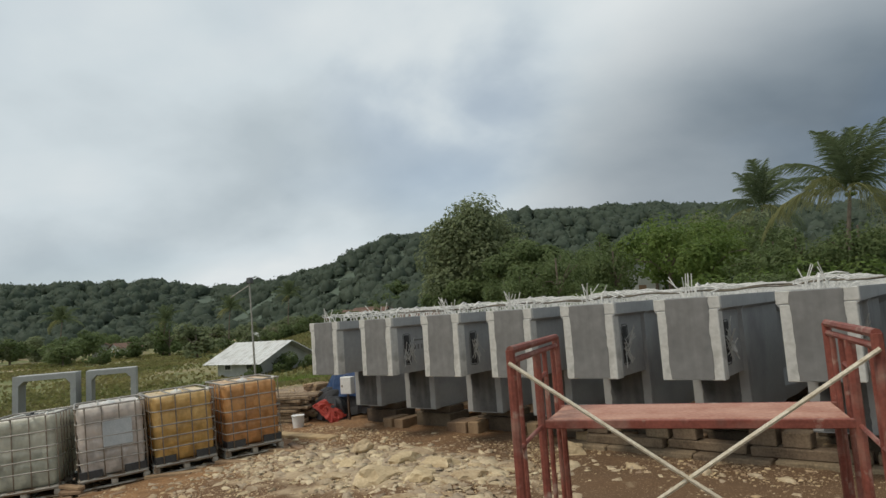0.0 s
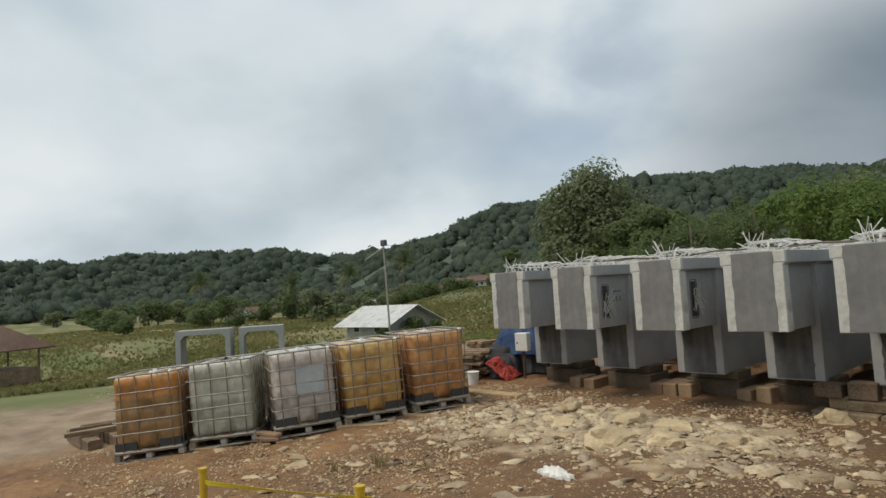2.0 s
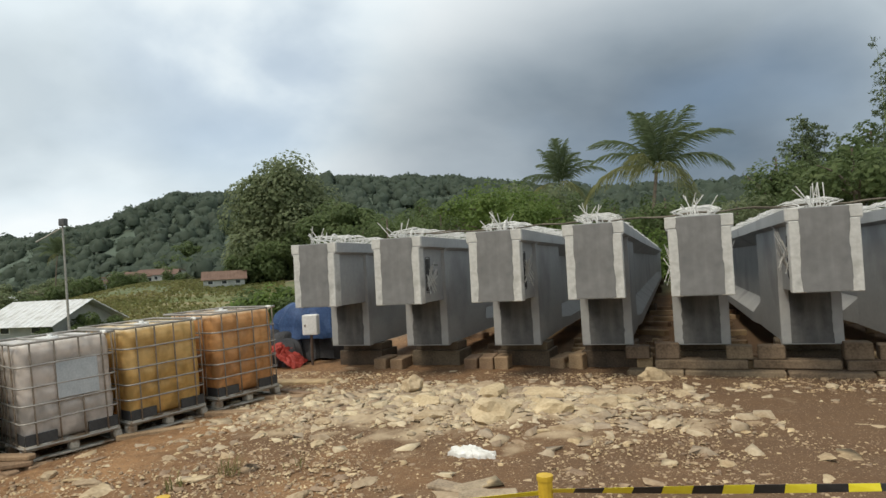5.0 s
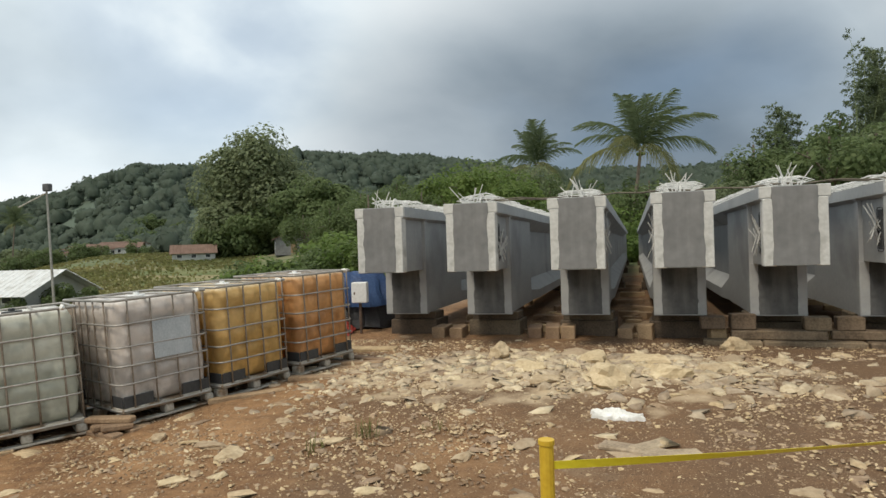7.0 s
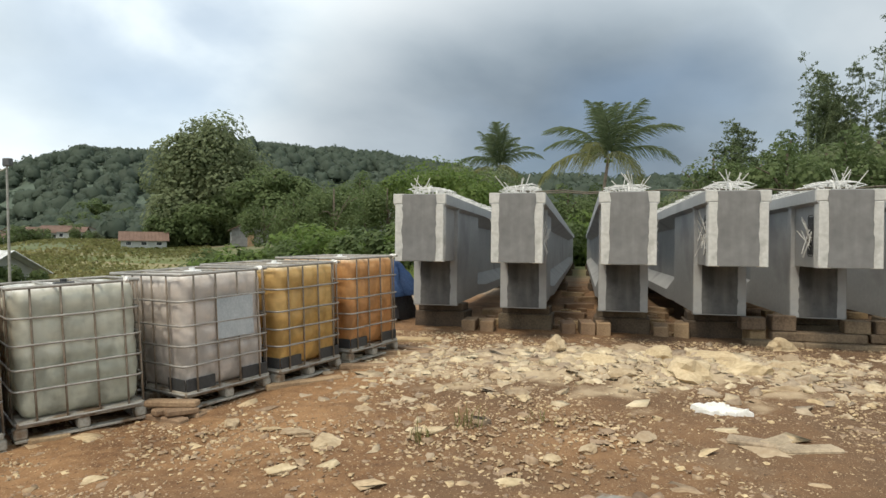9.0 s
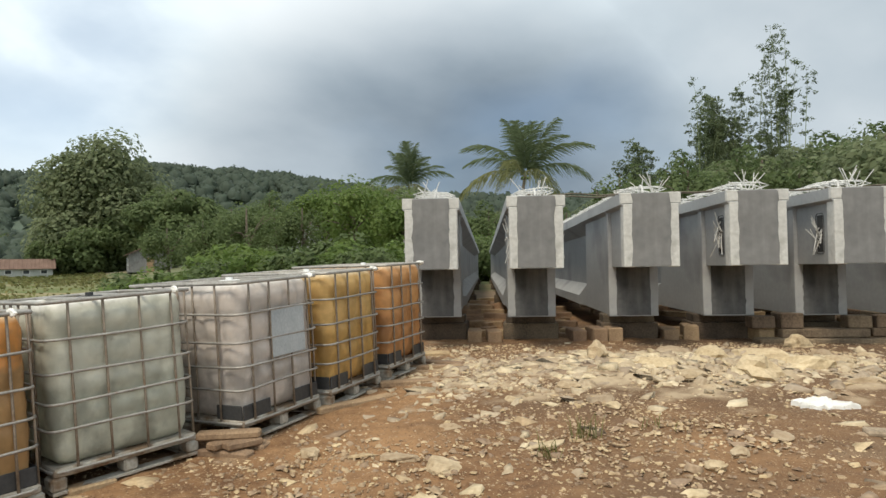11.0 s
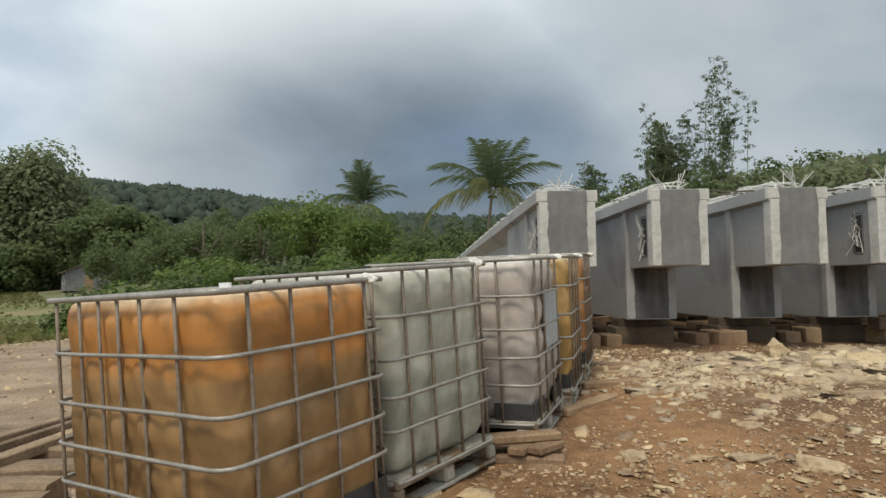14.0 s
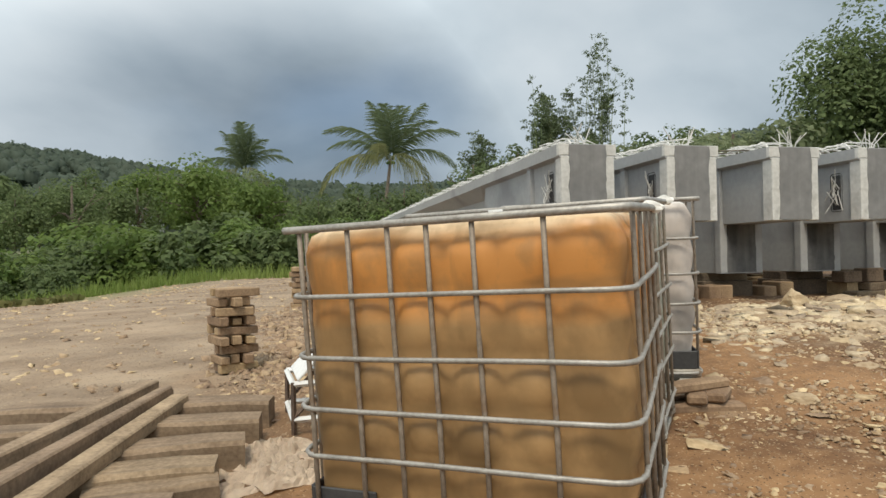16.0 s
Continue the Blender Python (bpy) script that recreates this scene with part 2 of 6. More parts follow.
M_BARK = surface("grey_brown_bark", (0.10, 0.08, 0.06), (0.22, 0.18, 0.14), 0.95, 3, 30, 0.8)
M_CULM = surface("green_bamboo_culm", (0.16, 0.20, 0.08), (0.28, 0.32, 0.14), 0.6)
M_RUBBISH = surface("mixed_brown_scrap", (0.17, 0.115, 0.075), (0.42, 0.30, 0.19), 0.9, 8, 40, 0.5, island=0.3)
M_BAR = surface("dull_brownish_steel_bar", (0.17, 0.135, 0.10), (0.33, 0.28, 0.225), 0.6, 7, 60, 0.2, 0.25, stain=((0.22, 0.13, 0.07), 6, 0.55))
M_CRUST = surface("blue_grey_cement_crust", (0.16, 0.155, 0.14), (0.34, 0.33, 0.295), 0.95, 6, 30, 0.9, depth=0.03, stain=((0.20, 0.13, 0.075), 7, 0.47))
M_BOARD = surface("weathered_brown_board", (0.16, 0.11, 0.067), (0.37, 0.27, 0.175), 0.85, 5, 50, 0.5, obj=0.2)
streaks(M_BOARD, (18, 0.8, 18), 0.45, 0.7, 0.6, (0.085, 0.055, 0.034))
streaks(M_SLEEPER, (0.8, 16, 16), 0.45, 0.7, 0.6, (0.06, 0.042, 0.028))
M_POLE = surface("brown_barkless_pole", (0.16, 0.105, 0.065), (0.27, 0.185, 0.12), 0.8, 5, 40, 0.4)
M_SCRAPBOARD = surface("grey_split_board", (0.20, 0.15, 0.10), (0.42, 0.33, 0.23), 0.9, 8, 50, 0.5, obj=0.2)
M_STEELBAR = surface("rusty_steel_bar", (0.07, 0.05, 0.04), (0.16, 0.11, 0.08), 0.7, 10, 60, 0.3, 0.3)


def leaf_material(name, c1, c2, scale=0.4, island=0.14):
    m = surface(name, c1, c2, 0.55, scale, 3, 0.0, island=island, spec=0.15)
    b = m.node_tree.nodes["Principled BSDF"]
    tr = m.node_tree.nodes.new("ShaderNodeBsdfTranslucent")
    mx = m.node_tree.nodes.new("ShaderNodeMixShader")
    mx.inputs[0].default_value = 0.5
    col = b.inputs["Base Color"].links[0].from_socket
    m.node_tree.links.new(col, tr.inputs[0])
    m.node_tree.links.new(b.outputs[0], mx.inputs[1])
    m.node_tree.links.new(tr.outputs[0], mx.inputs[2])
    m.node_tree.links.new(mx.outputs[0], m.node_tree.nodes["Material Output"].inputs[0])
    return m


M_LEAF = leaf_material("dark_broad_leaves", (0.10, 0.14, 0.056), (0.175, 0.22, 0.092))
M_LEAF_BIG = leaf_material("greyish_green_leaves", (0.15, 0.185, 0.095), (0.245, 0.275, 0.15))
M_LEAF_LIGHT = leaf_material("fresh_green_leaves", (0.095, 0.150, 0.038), (0.185, 0.245, 0.07))
M_PALMLEAF = leaf_material("palm_leaflets", (0.105, 0.140, 0.068), (0.20, 0.24, 0.125))
M_BAMBOO = leaf_material("feathery_bamboo_leaves", (0.12, 0.155, 0.08), (0.20, 0.235, 0.125))
M_PALMDRY = leaf_material("yellowing_palm_leaflets", (0.19, 0.20, 0.085), (0.32, 0.32, 0.15))
# distance haze is put into this leaf colour, greyed and lightened
M_FOREST = leaf_material("hazed_forest_leaves", (0.088, 0.118, 0.086), (0.122, 0.152, 0.112), 0.02, 0.08)
M_PADDY = leaf_material("paddy_clumps", (0.115, 0.138, 0.045), (0.27, 0.23, 0.10), 0.05, 0.25)
M_GRASS = leaf_material("grass_blades", (0.14, 0.20, 0.042), (0.27, 0.33, 0.095))


def plastic(name, low, high, top, level):
    """Stained tank plastic: the liquid shows below its level."""
    m = surface(name, low, tuple(min(1, 1.25 * v) for v in low), 0.4, 2.5, 14, 0.12, stain=(tuple(0.66 * v for v in low), 3.4, 0.50), spec=0.4)
    n, l = m.node_tree.nodes, m.node_tree.links
    b = n["Principled BSDF"]
    col = b.inputs["Base Color"].links[0].from_socket
    g = n.new("ShaderNodeTexCoord")
    sp = n.new("ShaderNodeSeparateXYZ")
    l.new(g.outputs["Object"], sp.inputs[0])
    ns = n.new("ShaderNodeTexNoise")
    ns.inputs["Scale"].default_value = 3.0
    l.new(g.outputs["Object"], ns.inputs["Vector"])
    wob = n.new("ShaderNodeMath")
    wob.operation = "MULTIPLY_ADD"
    wob.inputs[1].default_value = 0.10
    l.new(ns.outputs["Fac"], wob.inputs[0])
    l.new(sp.outputs["Z"], wob.inputs[2])
    for lo, hi, c in ((level, level + 0.05, high), (1.135, 1.18, top)):
        mr = n.new("ShaderNodeMapRange")
        mr.inputs["From Min"].default_value, mr.inputs["From Max"].default_value = lo, hi
        l.new(wob.outputs[0], mr.inputs["Value"])
        mx = n.new("ShaderNodeMixRGB")
        mx.inputs[2].default_value = (*c, 1)
        l.new(mr.outputs[0], mx.inputs[0])
        l.new(col, mx.inputs[1])
        col = mx.outputs[0]
    # rusty runs down the sides, and cloudy patches
    for sc3, lo, hi, fac, tint in (((7, 7, 1.6), 0.58, 0.72, 0.5, 0.55), ((2.2, 2.2, 6), 0.50, 0.64, 0.55, 0.70), ((4, 4, 5), 0.54, 0.68, 0.22, 1.3), ((9, 9, 7), 0.48, 0.62, 0.42, 0.72)):
        mp = n.new("ShaderNodeMapping")
        mp.inputs["Scale"].default_value = sc3
        l.new(g.outputs["Object"], mp.inputs["Vector"])
        sn = n.new("ShaderNodeTexNoise")
        sn.inputs["Detail"].default_value, sn.inputs["Scale"].default_value = 6, 1.0
        l.new(mp.outputs[0], sn.inputs["Vector"])
        mr = n.new("ShaderNodeMapRange")
        mr.inputs["From Min"].default_value, mr.inputs["From Max"].default_value, mr.inputs["To Max"].default_value = lo, hi, fac
        l.new(sn.outputs["Fac"], mr.inputs["Value"])
        mx = n.new("ShaderNodeMixRGB")
        mx.inputs[2].default_value = (*(min(0.85, v * tint) for v in low), 1)
        l.new(mr.outputs[0], mx.inputs[0])
        l.new(col, mx.inputs[1])
        col = mx.outputs[0]
    l.new(col, b.inputs["Base Color"])
    tr = n.new("ShaderNodeBsdfTranslucent")
    ms = n.new("ShaderNodeMixShader")
    ms.inputs[0].default_value = 0.25
    l.new(col, tr.inputs[0])
    l.new(b.outputs[0], ms.inputs[1])
    l.new(tr.outputs[0], ms.inputs[2])
    l.new(ms.outputs[0], n["Material Output"].inputs[0])
    return m


M_TANK = [
    plastic("orange_stained_tank", (0.41, 0.255, 0.115), (0.67, 0.31, 0.09), (0.85, 0.64, 0.40), 0.86),
    plastic("grey_green_tank", (0.50, 0.51, 0.425), (0.62, 0.615, 0.52), (0.85, 0.83, 0.77), 0.66),
    plastic("pinkish_white_tank", (0.56, 0.515, 0.475), (0.68, 0.61, 0.55), (0.83, 0.79, 0.74), 0.60),
    plastic("amber_stained_tank", (0.57, 0.355, 0.12), (0.70, 0.47, 0.19), (0.85, 0.70, 0.45), 0.70),
    plastic("rust_orange_tank", (0.53, 0.265, 0.105), (0.66, 0.36, 0.15), (0.82, 0.62, 0.40), 0.70),
]


streaks(M_CONC_DARK, (6, 1, 0.8), 0.48, 0.78, 0.4, (0.34, 0.335, 0.325))
streaks(M_CONC_DARK, (3, 3, 3), 0.5, 0.7, 0.5, (0.17, 0.165, 0.16))
streaks(M_CONC_LOWER, (6, 1, 1.0), 0.5, 0.78, 0.45, (0.26, 0.255, 0.24))
streaks(M_CONC_PALE, (9, 9, 9), 0.52, 0.7, 0.5, (0.36, 0.345, 0.31))
streaks(M_ROOF, (1.5, 1.5, 1.5), 0.45, 0.7, 0.7, (0.27, 0.26, 0.23))
streaks(M_RED, (5, 5, 5), 0.50, 0.72, 0.55, (0.36, 0.24, 0.19))
streaks(M_RED, (14, 3, 3), 0.55, 0.75, 0.5, (0.10, 0.04, 0.03))
streaks(M_CONC, (1.2, 0.5, 2.2), 0.5, 0.72, 0.35, (0.46, 0.46, 0.45))

# ---------------------------------------------------------------- mesh helpers
def link(name, bm, mat, parent=None, label="", smooth=False):
    me = bpy.data.meshes.new(name)
    bm.to_mesh(me)
    bm.free()
    if smooth:
        me.polygons.foreach_set("use_smooth", [True] * len(me.polygons))
    me.materials.append(mat)
    ob = new(name, me)
    ob.parent = parent
    if label:
        tagged(ob, label)
    return ob


part = link


def arrays(name, verts, faces, mat, parent=None, label=""):
    me = bpy.data.meshes.new(name)
    me.from_pydata([tuple(v) for v in verts], [], [tuple(f) for f in faces])
    me.materials.append(mat)
    ob = new(name, me)
    ob.parent = parent
    if label:
        tagged(ob, label)
    return ob


def share(name, me, parent, m):
    ob = new(name, me)
    ob.parent = parent
    ob.matrix_basis = m
    return ob


def thing(name, m, label, category, group=""):
    ob = new(name)
    ob.empty_display_size = 0.2
    ob.matrix_basis = m
    return tagged(ob, label, category, group)


def box(bm, x0, x1, y0, y1, z0, z1, bevel=0.0, m=None):
    b = bmesh.new()
    bmesh.ops.create_cube(b, size=1.0)
    bmesh.ops.transform(b, matrix=Matrix.LocRotScale(((x0 + x1) / 2, (y0 + y1) / 2, (z0 + z1) / 2), None, (x1 - x0, y1 - y0, z1 - z0)), verts=b.verts)
    if bevel:
        bmesh.ops.bevel(b, geom=b.edges[:], offset=bevel, segments=1, affect="EDGES")
    if m is not None:
        bmesh.ops.transform(b, matrix=m, verts=b.verts)
    vs = {v: bm.verts.new(v.co) for v in b.verts}
    for f in b.faces:
        bm.faces.new([vs[v] for v in f.verts])
    b.free()
    return bm


def tube(bm, pts, r, sides=6, closed=False, r1=None):
    """A round bar along points."""
    pts = [Vector(p) for p in pts]
    n = len(pts)
    rings = []
    side = None
    for i, p in enumerate(pts):
        d = (pts[(i + 1) % n] - pts[i - 1]) if closed or 0 < i < n - 1 else (pts[1] - pts[0] if i == 0 else pts[-1] - pts[-2])
        d.normalize()
        if side is None:
            side = d.cross(Vector((0, 0, 1)) if abs(d.z) < 0.9 else Vector((1, 0, 0))).normalized()
        side = (side - d * side.dot(d)).normalized()
        up_ = d.cross(side)
        rr = r if r1 is None else r + (r1 - r) * i / (n - 1)
        rings.append([bm.verts.new(p + rr * (math.cos(2 * math.pi * k / sides) * side + math.sin(2 * math.pi * k / sides) * up_)) for k in range(sides)])
    for i in range(n if closed else n - 1):
        a_, b_ = rings[i], rings[(i + 1) % n]
        for k in range(sides):
            bm.faces.new((a_[k], a_[(k + 1) % sides], b_[(k + 1) % sides], b_[k]))
    if not closed:
        bm.faces.new(rings[0][::-1])
        bm.faces.new(rings[-1])
    return bm


def lumps(bm, size, seed, amount=0.25, flat=1.0, sub=2):
    """A broken stone."""
    rnd = random.Random(seed)
    off = Vector((rnd.uniform(-50, 50), rnd.uniform(-50, 50), rnd.uniform(-50, 50)))
    g = bmesh.ops.create_icosphere(bm, subdivisions=sub, radius=1.0)["verts"]
    cuts = [Vector((rnd.gauss(0, 1), rnd.gauss(0, 1), rnd.gauss(0, 1))).normalized() for _ in range(7)]
    for v in g:
        p = v.co.copy()
        for c in cuts:
            d = p.dot(c)
            if d > 0.68:
                p -= c * (d - 0.68)
        p *= 1 + amount * noise.noise(p * 1.7 + off) + 0.4 * amount * noise.noise(p * 4.5 + off)
        v.co = Vector((p.x * size[0], p.y * size[1], p.z * size[2] * flat))
    return bm


# ---------------------------------------------------------------- ground
def smooth(e0, e1, v):
    t = np.clip((v - e0) / (e1 - e0), 0, 1)
    return t * t * (3 - 2 * t)


SKY_AZ = [-180, -120, -70, -45, -22, -10, 0, 8, 15, 20, 25, 33, 40, 45, 50, 55, 60, 68, 80, 120, 180]
SKY_EL = [2.5, 4.0, 6.5, 7.5, 6.0, 4.2, 3.9, 4.6, 5.4, 6.1, 7.0, 7.3, 6.6, 5.8, 4.4, 3.6, 3.0, 3.9, 3.4, 3.0, 2.5]
RIDGE = [500, 400, 250, 200, 225, 245, 260, 300, 330, 360, 380, 400, 400, 400, 430, 480, 850, 900, 900, 700, 500]
FOOT = [200, 120, 70, 60, 60, 65, 70, 80, 90, 110, 130, 160, 170, 190, 230, 280, 400, 420, 420, 300, 200]
CX, CY = -5.0, 1.0


def ground_z(x, y):
    x, y = np.asarray(x, float), np.asarray(y, float)
    u = 0.041 * (x + 5.8) + 0.055 * (y - 4.76) + 0.03
    yard = 0.05 - 0.09 * np.logaddexp(0, (0.05 - u) / 0.09)
    yard = np.maximum(yard, -0.55)
    az = np.degrees(np.arctan2(-(x - CX), y - CY))
    rr = np.hypot(x - CX, y - CY)
    left = smooth(24, 40, az) * smooth(150, 120, az)
    fall = left * (-1.75 * smooth(13, 45, rr) + (5.0 * smooth(58, 46, az) - 1.5) * smooth(40, 160, rr))
    rise = (1 - left) * smooth(45, 110, rr) * 3.0
    el_, d_, f_ = np.interp(az, SKY_AZ, SKY_EL), np.interp(az, SKY_AZ, RIDGE), np.interp(az, SKY_AZ, FOOT)
    hill = d_ * np.tan(np.radians(el_)) * smooth(0, 1, (rr - f_) / (d_ - f_))
    wav = 0.06 * hill * (np.sin(x * 0.021 + 1.3) * np.cos(y * 0.027) + 0.6 * np.sin(x * 0.06 + y * 0.045))
    mound = 0.13 * np.exp(-(((x + 6.6) / 1.9) ** 2 + ((y - 7.1) / 0.9) ** 2))
    return yard * smooth(90, 30, rr) + fall + rise + hill + wav + mound


def lines(lo, hi, step, far):
    mid = list(np.arange(lo, hi + 1e-6, step))
    out, s, p = [], step, lo
    while p > -far:
        s *= 1.13
        p -= s
        out.append(p)
    out.reverse()
    tail, s, p = [], step, hi
    while p < far:
        s *= 1.13
        p += s
        tail.append(p)
    return np.array(out + mid + tail)


gx, gy = lines(-15.0, 2.0, 0.075, 2500), lines(1.5, 10.5, 0.075, 2500)
GX, GY = np.meshgrid(gx, gy)
GZ = ground_z(GX, GY)
near = smooth(30, 18, np.hypot(GX - CX, GY - CY))
rng = np.random.RandomState(4)


def bumps(scale, seed):
    r_ = np.random.RandomState(seed)
    z = np.zeros_like(GX)
    for _ in range(14):
        th, ph = r_.uniform(0, 6.28), r_.uniform(0, 6.28)
        k = scale * r_.uniform(0.6, 1.6)
        z += np.sin(k * (GX * np.cos(th) + GY * np.sin(th)) + ph)
    return z / 6.0


GZ = GZ + near * (0.014 * bumps(2.2, 1) + 0.010 * bumps(7.0, 2) + 0.007 * bumps(17.0, 3) + 0.004 * rng.standard_normal(GX.shape))
nv, nu = GX.shape
idx = np.arange(nu * nv).reshape(nv, nu)
quads = np.stack([idx[:-1, :-1], idx[:-1, 1:], idx[1:, 1:], idx[1:, :-1]], -1).reshape(-1, 4)


def ground_material():
    m = surface("stony_brown_earth", (0.118, 0.058, 0.025), (0.295, 0.164, 0.075), 0.95, 0.9, 9, 0.9, depth=0.02, stain=((0.32, 0.235, 0.15), 1.4, 0.63))
    n, l = m.node_tree.nodes, m.node_tree.links
    b = n["Principled BSDF"]
    dirt = b.inputs["Base Color"].links[0].from_socket
    t = n.new("ShaderNodeTexCoord")
    # damp trodden earth in the open part of the yard
    dn = n.new("ShaderNodeTexNoise")
    dn.inputs["Scale"].default_value, dn.inputs["Detail"].default_value = 0.55, 6
    l.new(t.outputs["Object"], dn.inputs["Vector"])
    dx_ = n.new("ShaderNodeSeparateXYZ")
    l.new(t.outputs["Object"], dx_.inputs[0])
    da = n.new("ShaderNodeMath")
    da.operation = "MULTIPLY_ADD"
    da.inputs[1].default_value = 0.055
    l.new(dx_.outputs["X"], da.inputs[0])
    l.new(dn.outputs["Fac"], da.inputs[2])
    dm = n.new("ShaderNodeMapRange")
    dm.inputs["From Min"].default_value, dm.inputs["From Max"].default_value, dm.inputs["To Max"].default_value = -0.02, 0.22, 0.9
    l.new(da.outputs[0], dm.inputs["Value"])
    dk = n.new("ShaderNodeMixRGB")
    dk.inputs[2].default_value = (0.118, 0.068, 0.035, 1)
    l.new(dm.outputs[0], dk.inputs[0])
    l.new(dirt, dk.inputs[1])
    dirt = dk.outputs[0]
    # trodden greyish gravel in the open yard behind the containers
    gw = n.new("ShaderNodeVectorMath")
    gw.operation = "DOT_PRODUCT"
    gw.inputs[1].default_value = (-0.9, 0.25, 0)
    l.new(t.outputs["Object"], gw.inputs[0])
    ga = n.new("ShaderNodeMath")
    ga.operation = "MULTIPLY_ADD"
    ga.inputs[1].default_value = 3.0
    l.new(dn.outputs["Fac"], ga.inputs[0])
    l.new(gw.outputs["Value"], ga.inputs[2])
    gm = n.new("ShaderNodeMapRange")
    gm.inputs["From Min"].default_value, gm.inputs["From Max"].default_value, gm.inputs["To Max"].default_value = 13.9, 15.2, 0.75
    l.new(ga.outputs[0], gm.inputs["Value"])
    gs = n.new("ShaderNodeTexNoise")
    gs.inputs["Scale"].default_value, gs.inputs["Detail"].default_value = 1.1, 12
    gp = n.new("ShaderNodeMapping")
    gp.inputs["Scale"].default_value = (0.9, 1.7, 1.0)
    gp.inputs["Rotation"].default_value = (0, 0, radians(-12))
    l.new(t.outputs["Object"], gp.inputs["Vector"])
    l.new(gp.outputs[0], gs.inputs["Vector"])
    gr = n.new("ShaderNodeValToRGB")
    gr.color_ramp.elements[0].position, gr.color_ramp.elements[0].color = 0.36, (0.20, 0.155, 0.11, 1)
    gr.color_ramp.elements[1].position, gr.color_ramp.elements[1].color = 0.66, (0.37, 0.295, 0.21, 1)
    l.new(gs.outputs["Fac"], gr.inputs[0])
    gk = n.new("ShaderNodeMixRGB")
    l.new(gm.outputs[0], gk.inputs[0])
    l.new(dirt, gk.inputs[1])
    l.new(gr.outputs[0], gk.inputs[2])
    dirt = gk.outputs[0]
    # small pale stones
    vo = n.new("ShaderNodeTexVoronoi")
    vo.inputs["Scale"].default_value = 42
    vo.distance = "MANHATTAN"
    wn_ = n.new("ShaderNodeTexNoise")
    wn_.inputs["Scale"].default_value = 30
    l.new(t.outputs["Object"], wn_.inputs["Vector"])
    wv = n.new("ShaderNodeVectorMath")
    wv.operation = "MULTIPLY_ADD"
    wv.inputs[1].default_value = (0.05, 0.05, 0.05)
    l.new(wn_.outputs["Color"], wv.inputs[0])
    l.new(t.outputs["Object"], wv.inputs[2])
    l.new(wv.outputs[0], vo.inputs["Vector"])
    st = n.new("ShaderNodeMapRange")
    st.inputs["From Min"].default_value, st.inputs["From Max"].default_value = 0.36, 0.24
    l.new(vo.outputs["Distance"], st.inputs["Value"])
    pick = n.new("ShaderNodeSeparateXYZ")
    l.new(vo.outputs["Color"], pick.inputs[0])
    pk = n.new("ShaderNodeMapRange")
    pk.inputs["From Min"].default_value, pk.inputs["From Max"].default_value = 0.46, 0.60
    l.new(pick.outputs["X"], pk.inputs["Value"])
    mul = n.new("ShaderNodeMath")
    mul.operation = "MULTIPLY"
    l.new(st.outputs[0], mul.inputs[0])
    l.new(pk.outputs[0], mul.inputs[1])
    sm = n.new("ShaderNodeMixRGB")
    sm.inputs[2].default_value = (0.40, 0.30, 0.185, 1)
    l.new(mul.outputs[0], sm.inputs[0])
    # finer grit, dark and pale
    for sc_, lo_, hi_, col_, thr in ((96, 0.30, 0.20, (0.36, 0.26, 0.155, 1), 0.66), (60, 0.34, 0.22, (0.062, 0.032, 0.016, 1), 0.60)):
        v2 = n.new("ShaderNodeTexVoronoi")
        v2.inputs["Scale"].default_value = sc_
        l.new(wv.outputs[0], v2.inputs["Vector"])
        m2 = n.new("ShaderNodeMapRange")
        m2.inputs["From Min"].default_value, m2.inputs["From Max"].default_value = lo_, hi_
        l.new(v2.outputs["Distance"], m2.inputs["Value"])
        p2 = n.new("ShaderNodeSeparateXYZ")
        l.new(v2.outputs["Color"], p2.inputs[0])
        t2 = n.new("ShaderNodeMath")
        t2.operation = "GREATER_THAN"
        t2.inputs[1].default_value = thr
        l.new(p2.outputs["Y"], t2.inputs[0])
        u2 = n.new("ShaderNodeMath")
        u2.operation = "MULTIPLY"
        l.new(m2.outputs[0], u2.inputs[0])
        l.new(t2.outputs[0], u2.inputs[1])
        x2 = n.new("ShaderNodeMixRGB")
        x2.inputs[2].default_value = col_
        l.new(u2.outputs[0], x2.inputs[0])
        l.new(dirt, x2.inputs[1])
        dirt = x2.outputs[0]
    # broken limestone spilled over the earth
    off = n.new("ShaderNodeVectorMath")
    off.operation = "SUBTRACT"
    off.inputs[1].default_value = (-6.9, 7.2, 0)
    l.new(t.outputs["Object"], off.inputs[0])
    scl = n.new("ShaderNodeVectorMath")
    scl.operation = "MULTIPLY"
    scl.inputs[1].default_value = (1 / 3.0, 1 / 1.5, 0)
    l.new(off.outputs[0], scl.inputs[0])
    dist = n.new("ShaderNodeVectorMath")
    dist.operation = "LENGTH"
    l.new(scl.outputs[0], dist.inputs[0])
    spill = n.new("ShaderNodeTexNoise")
    spill.inputs["Scale"].default_value, spill.inputs["Detail"].default_value = 2.2, 8
    l.new(t.outputs["Object"], spill.inputs["Vector"])
    sub = n.new("ShaderNodeMath")
    sub.operation = "MULTIPLY_ADD"
    sub.inputs[1].default_value = 2.2
    l.new(spill.outputs["Fac"], sub.inputs[0])
    l.new(dist.outputs["Value"], sub.inputs[2])
    lime = n.new("ShaderNodeMapRange")
    lime.inputs["From Min"].default_value, lime.inputs["From Max"].default_value = 1.95, 1.55
    l.new(sub.outputs[0], lime.inputs["Value"])
    lm = n.new("ShaderNodeMixRGB")
    lm.inputs[2].default_value = (0.42, 0.325, 0.21, 1)
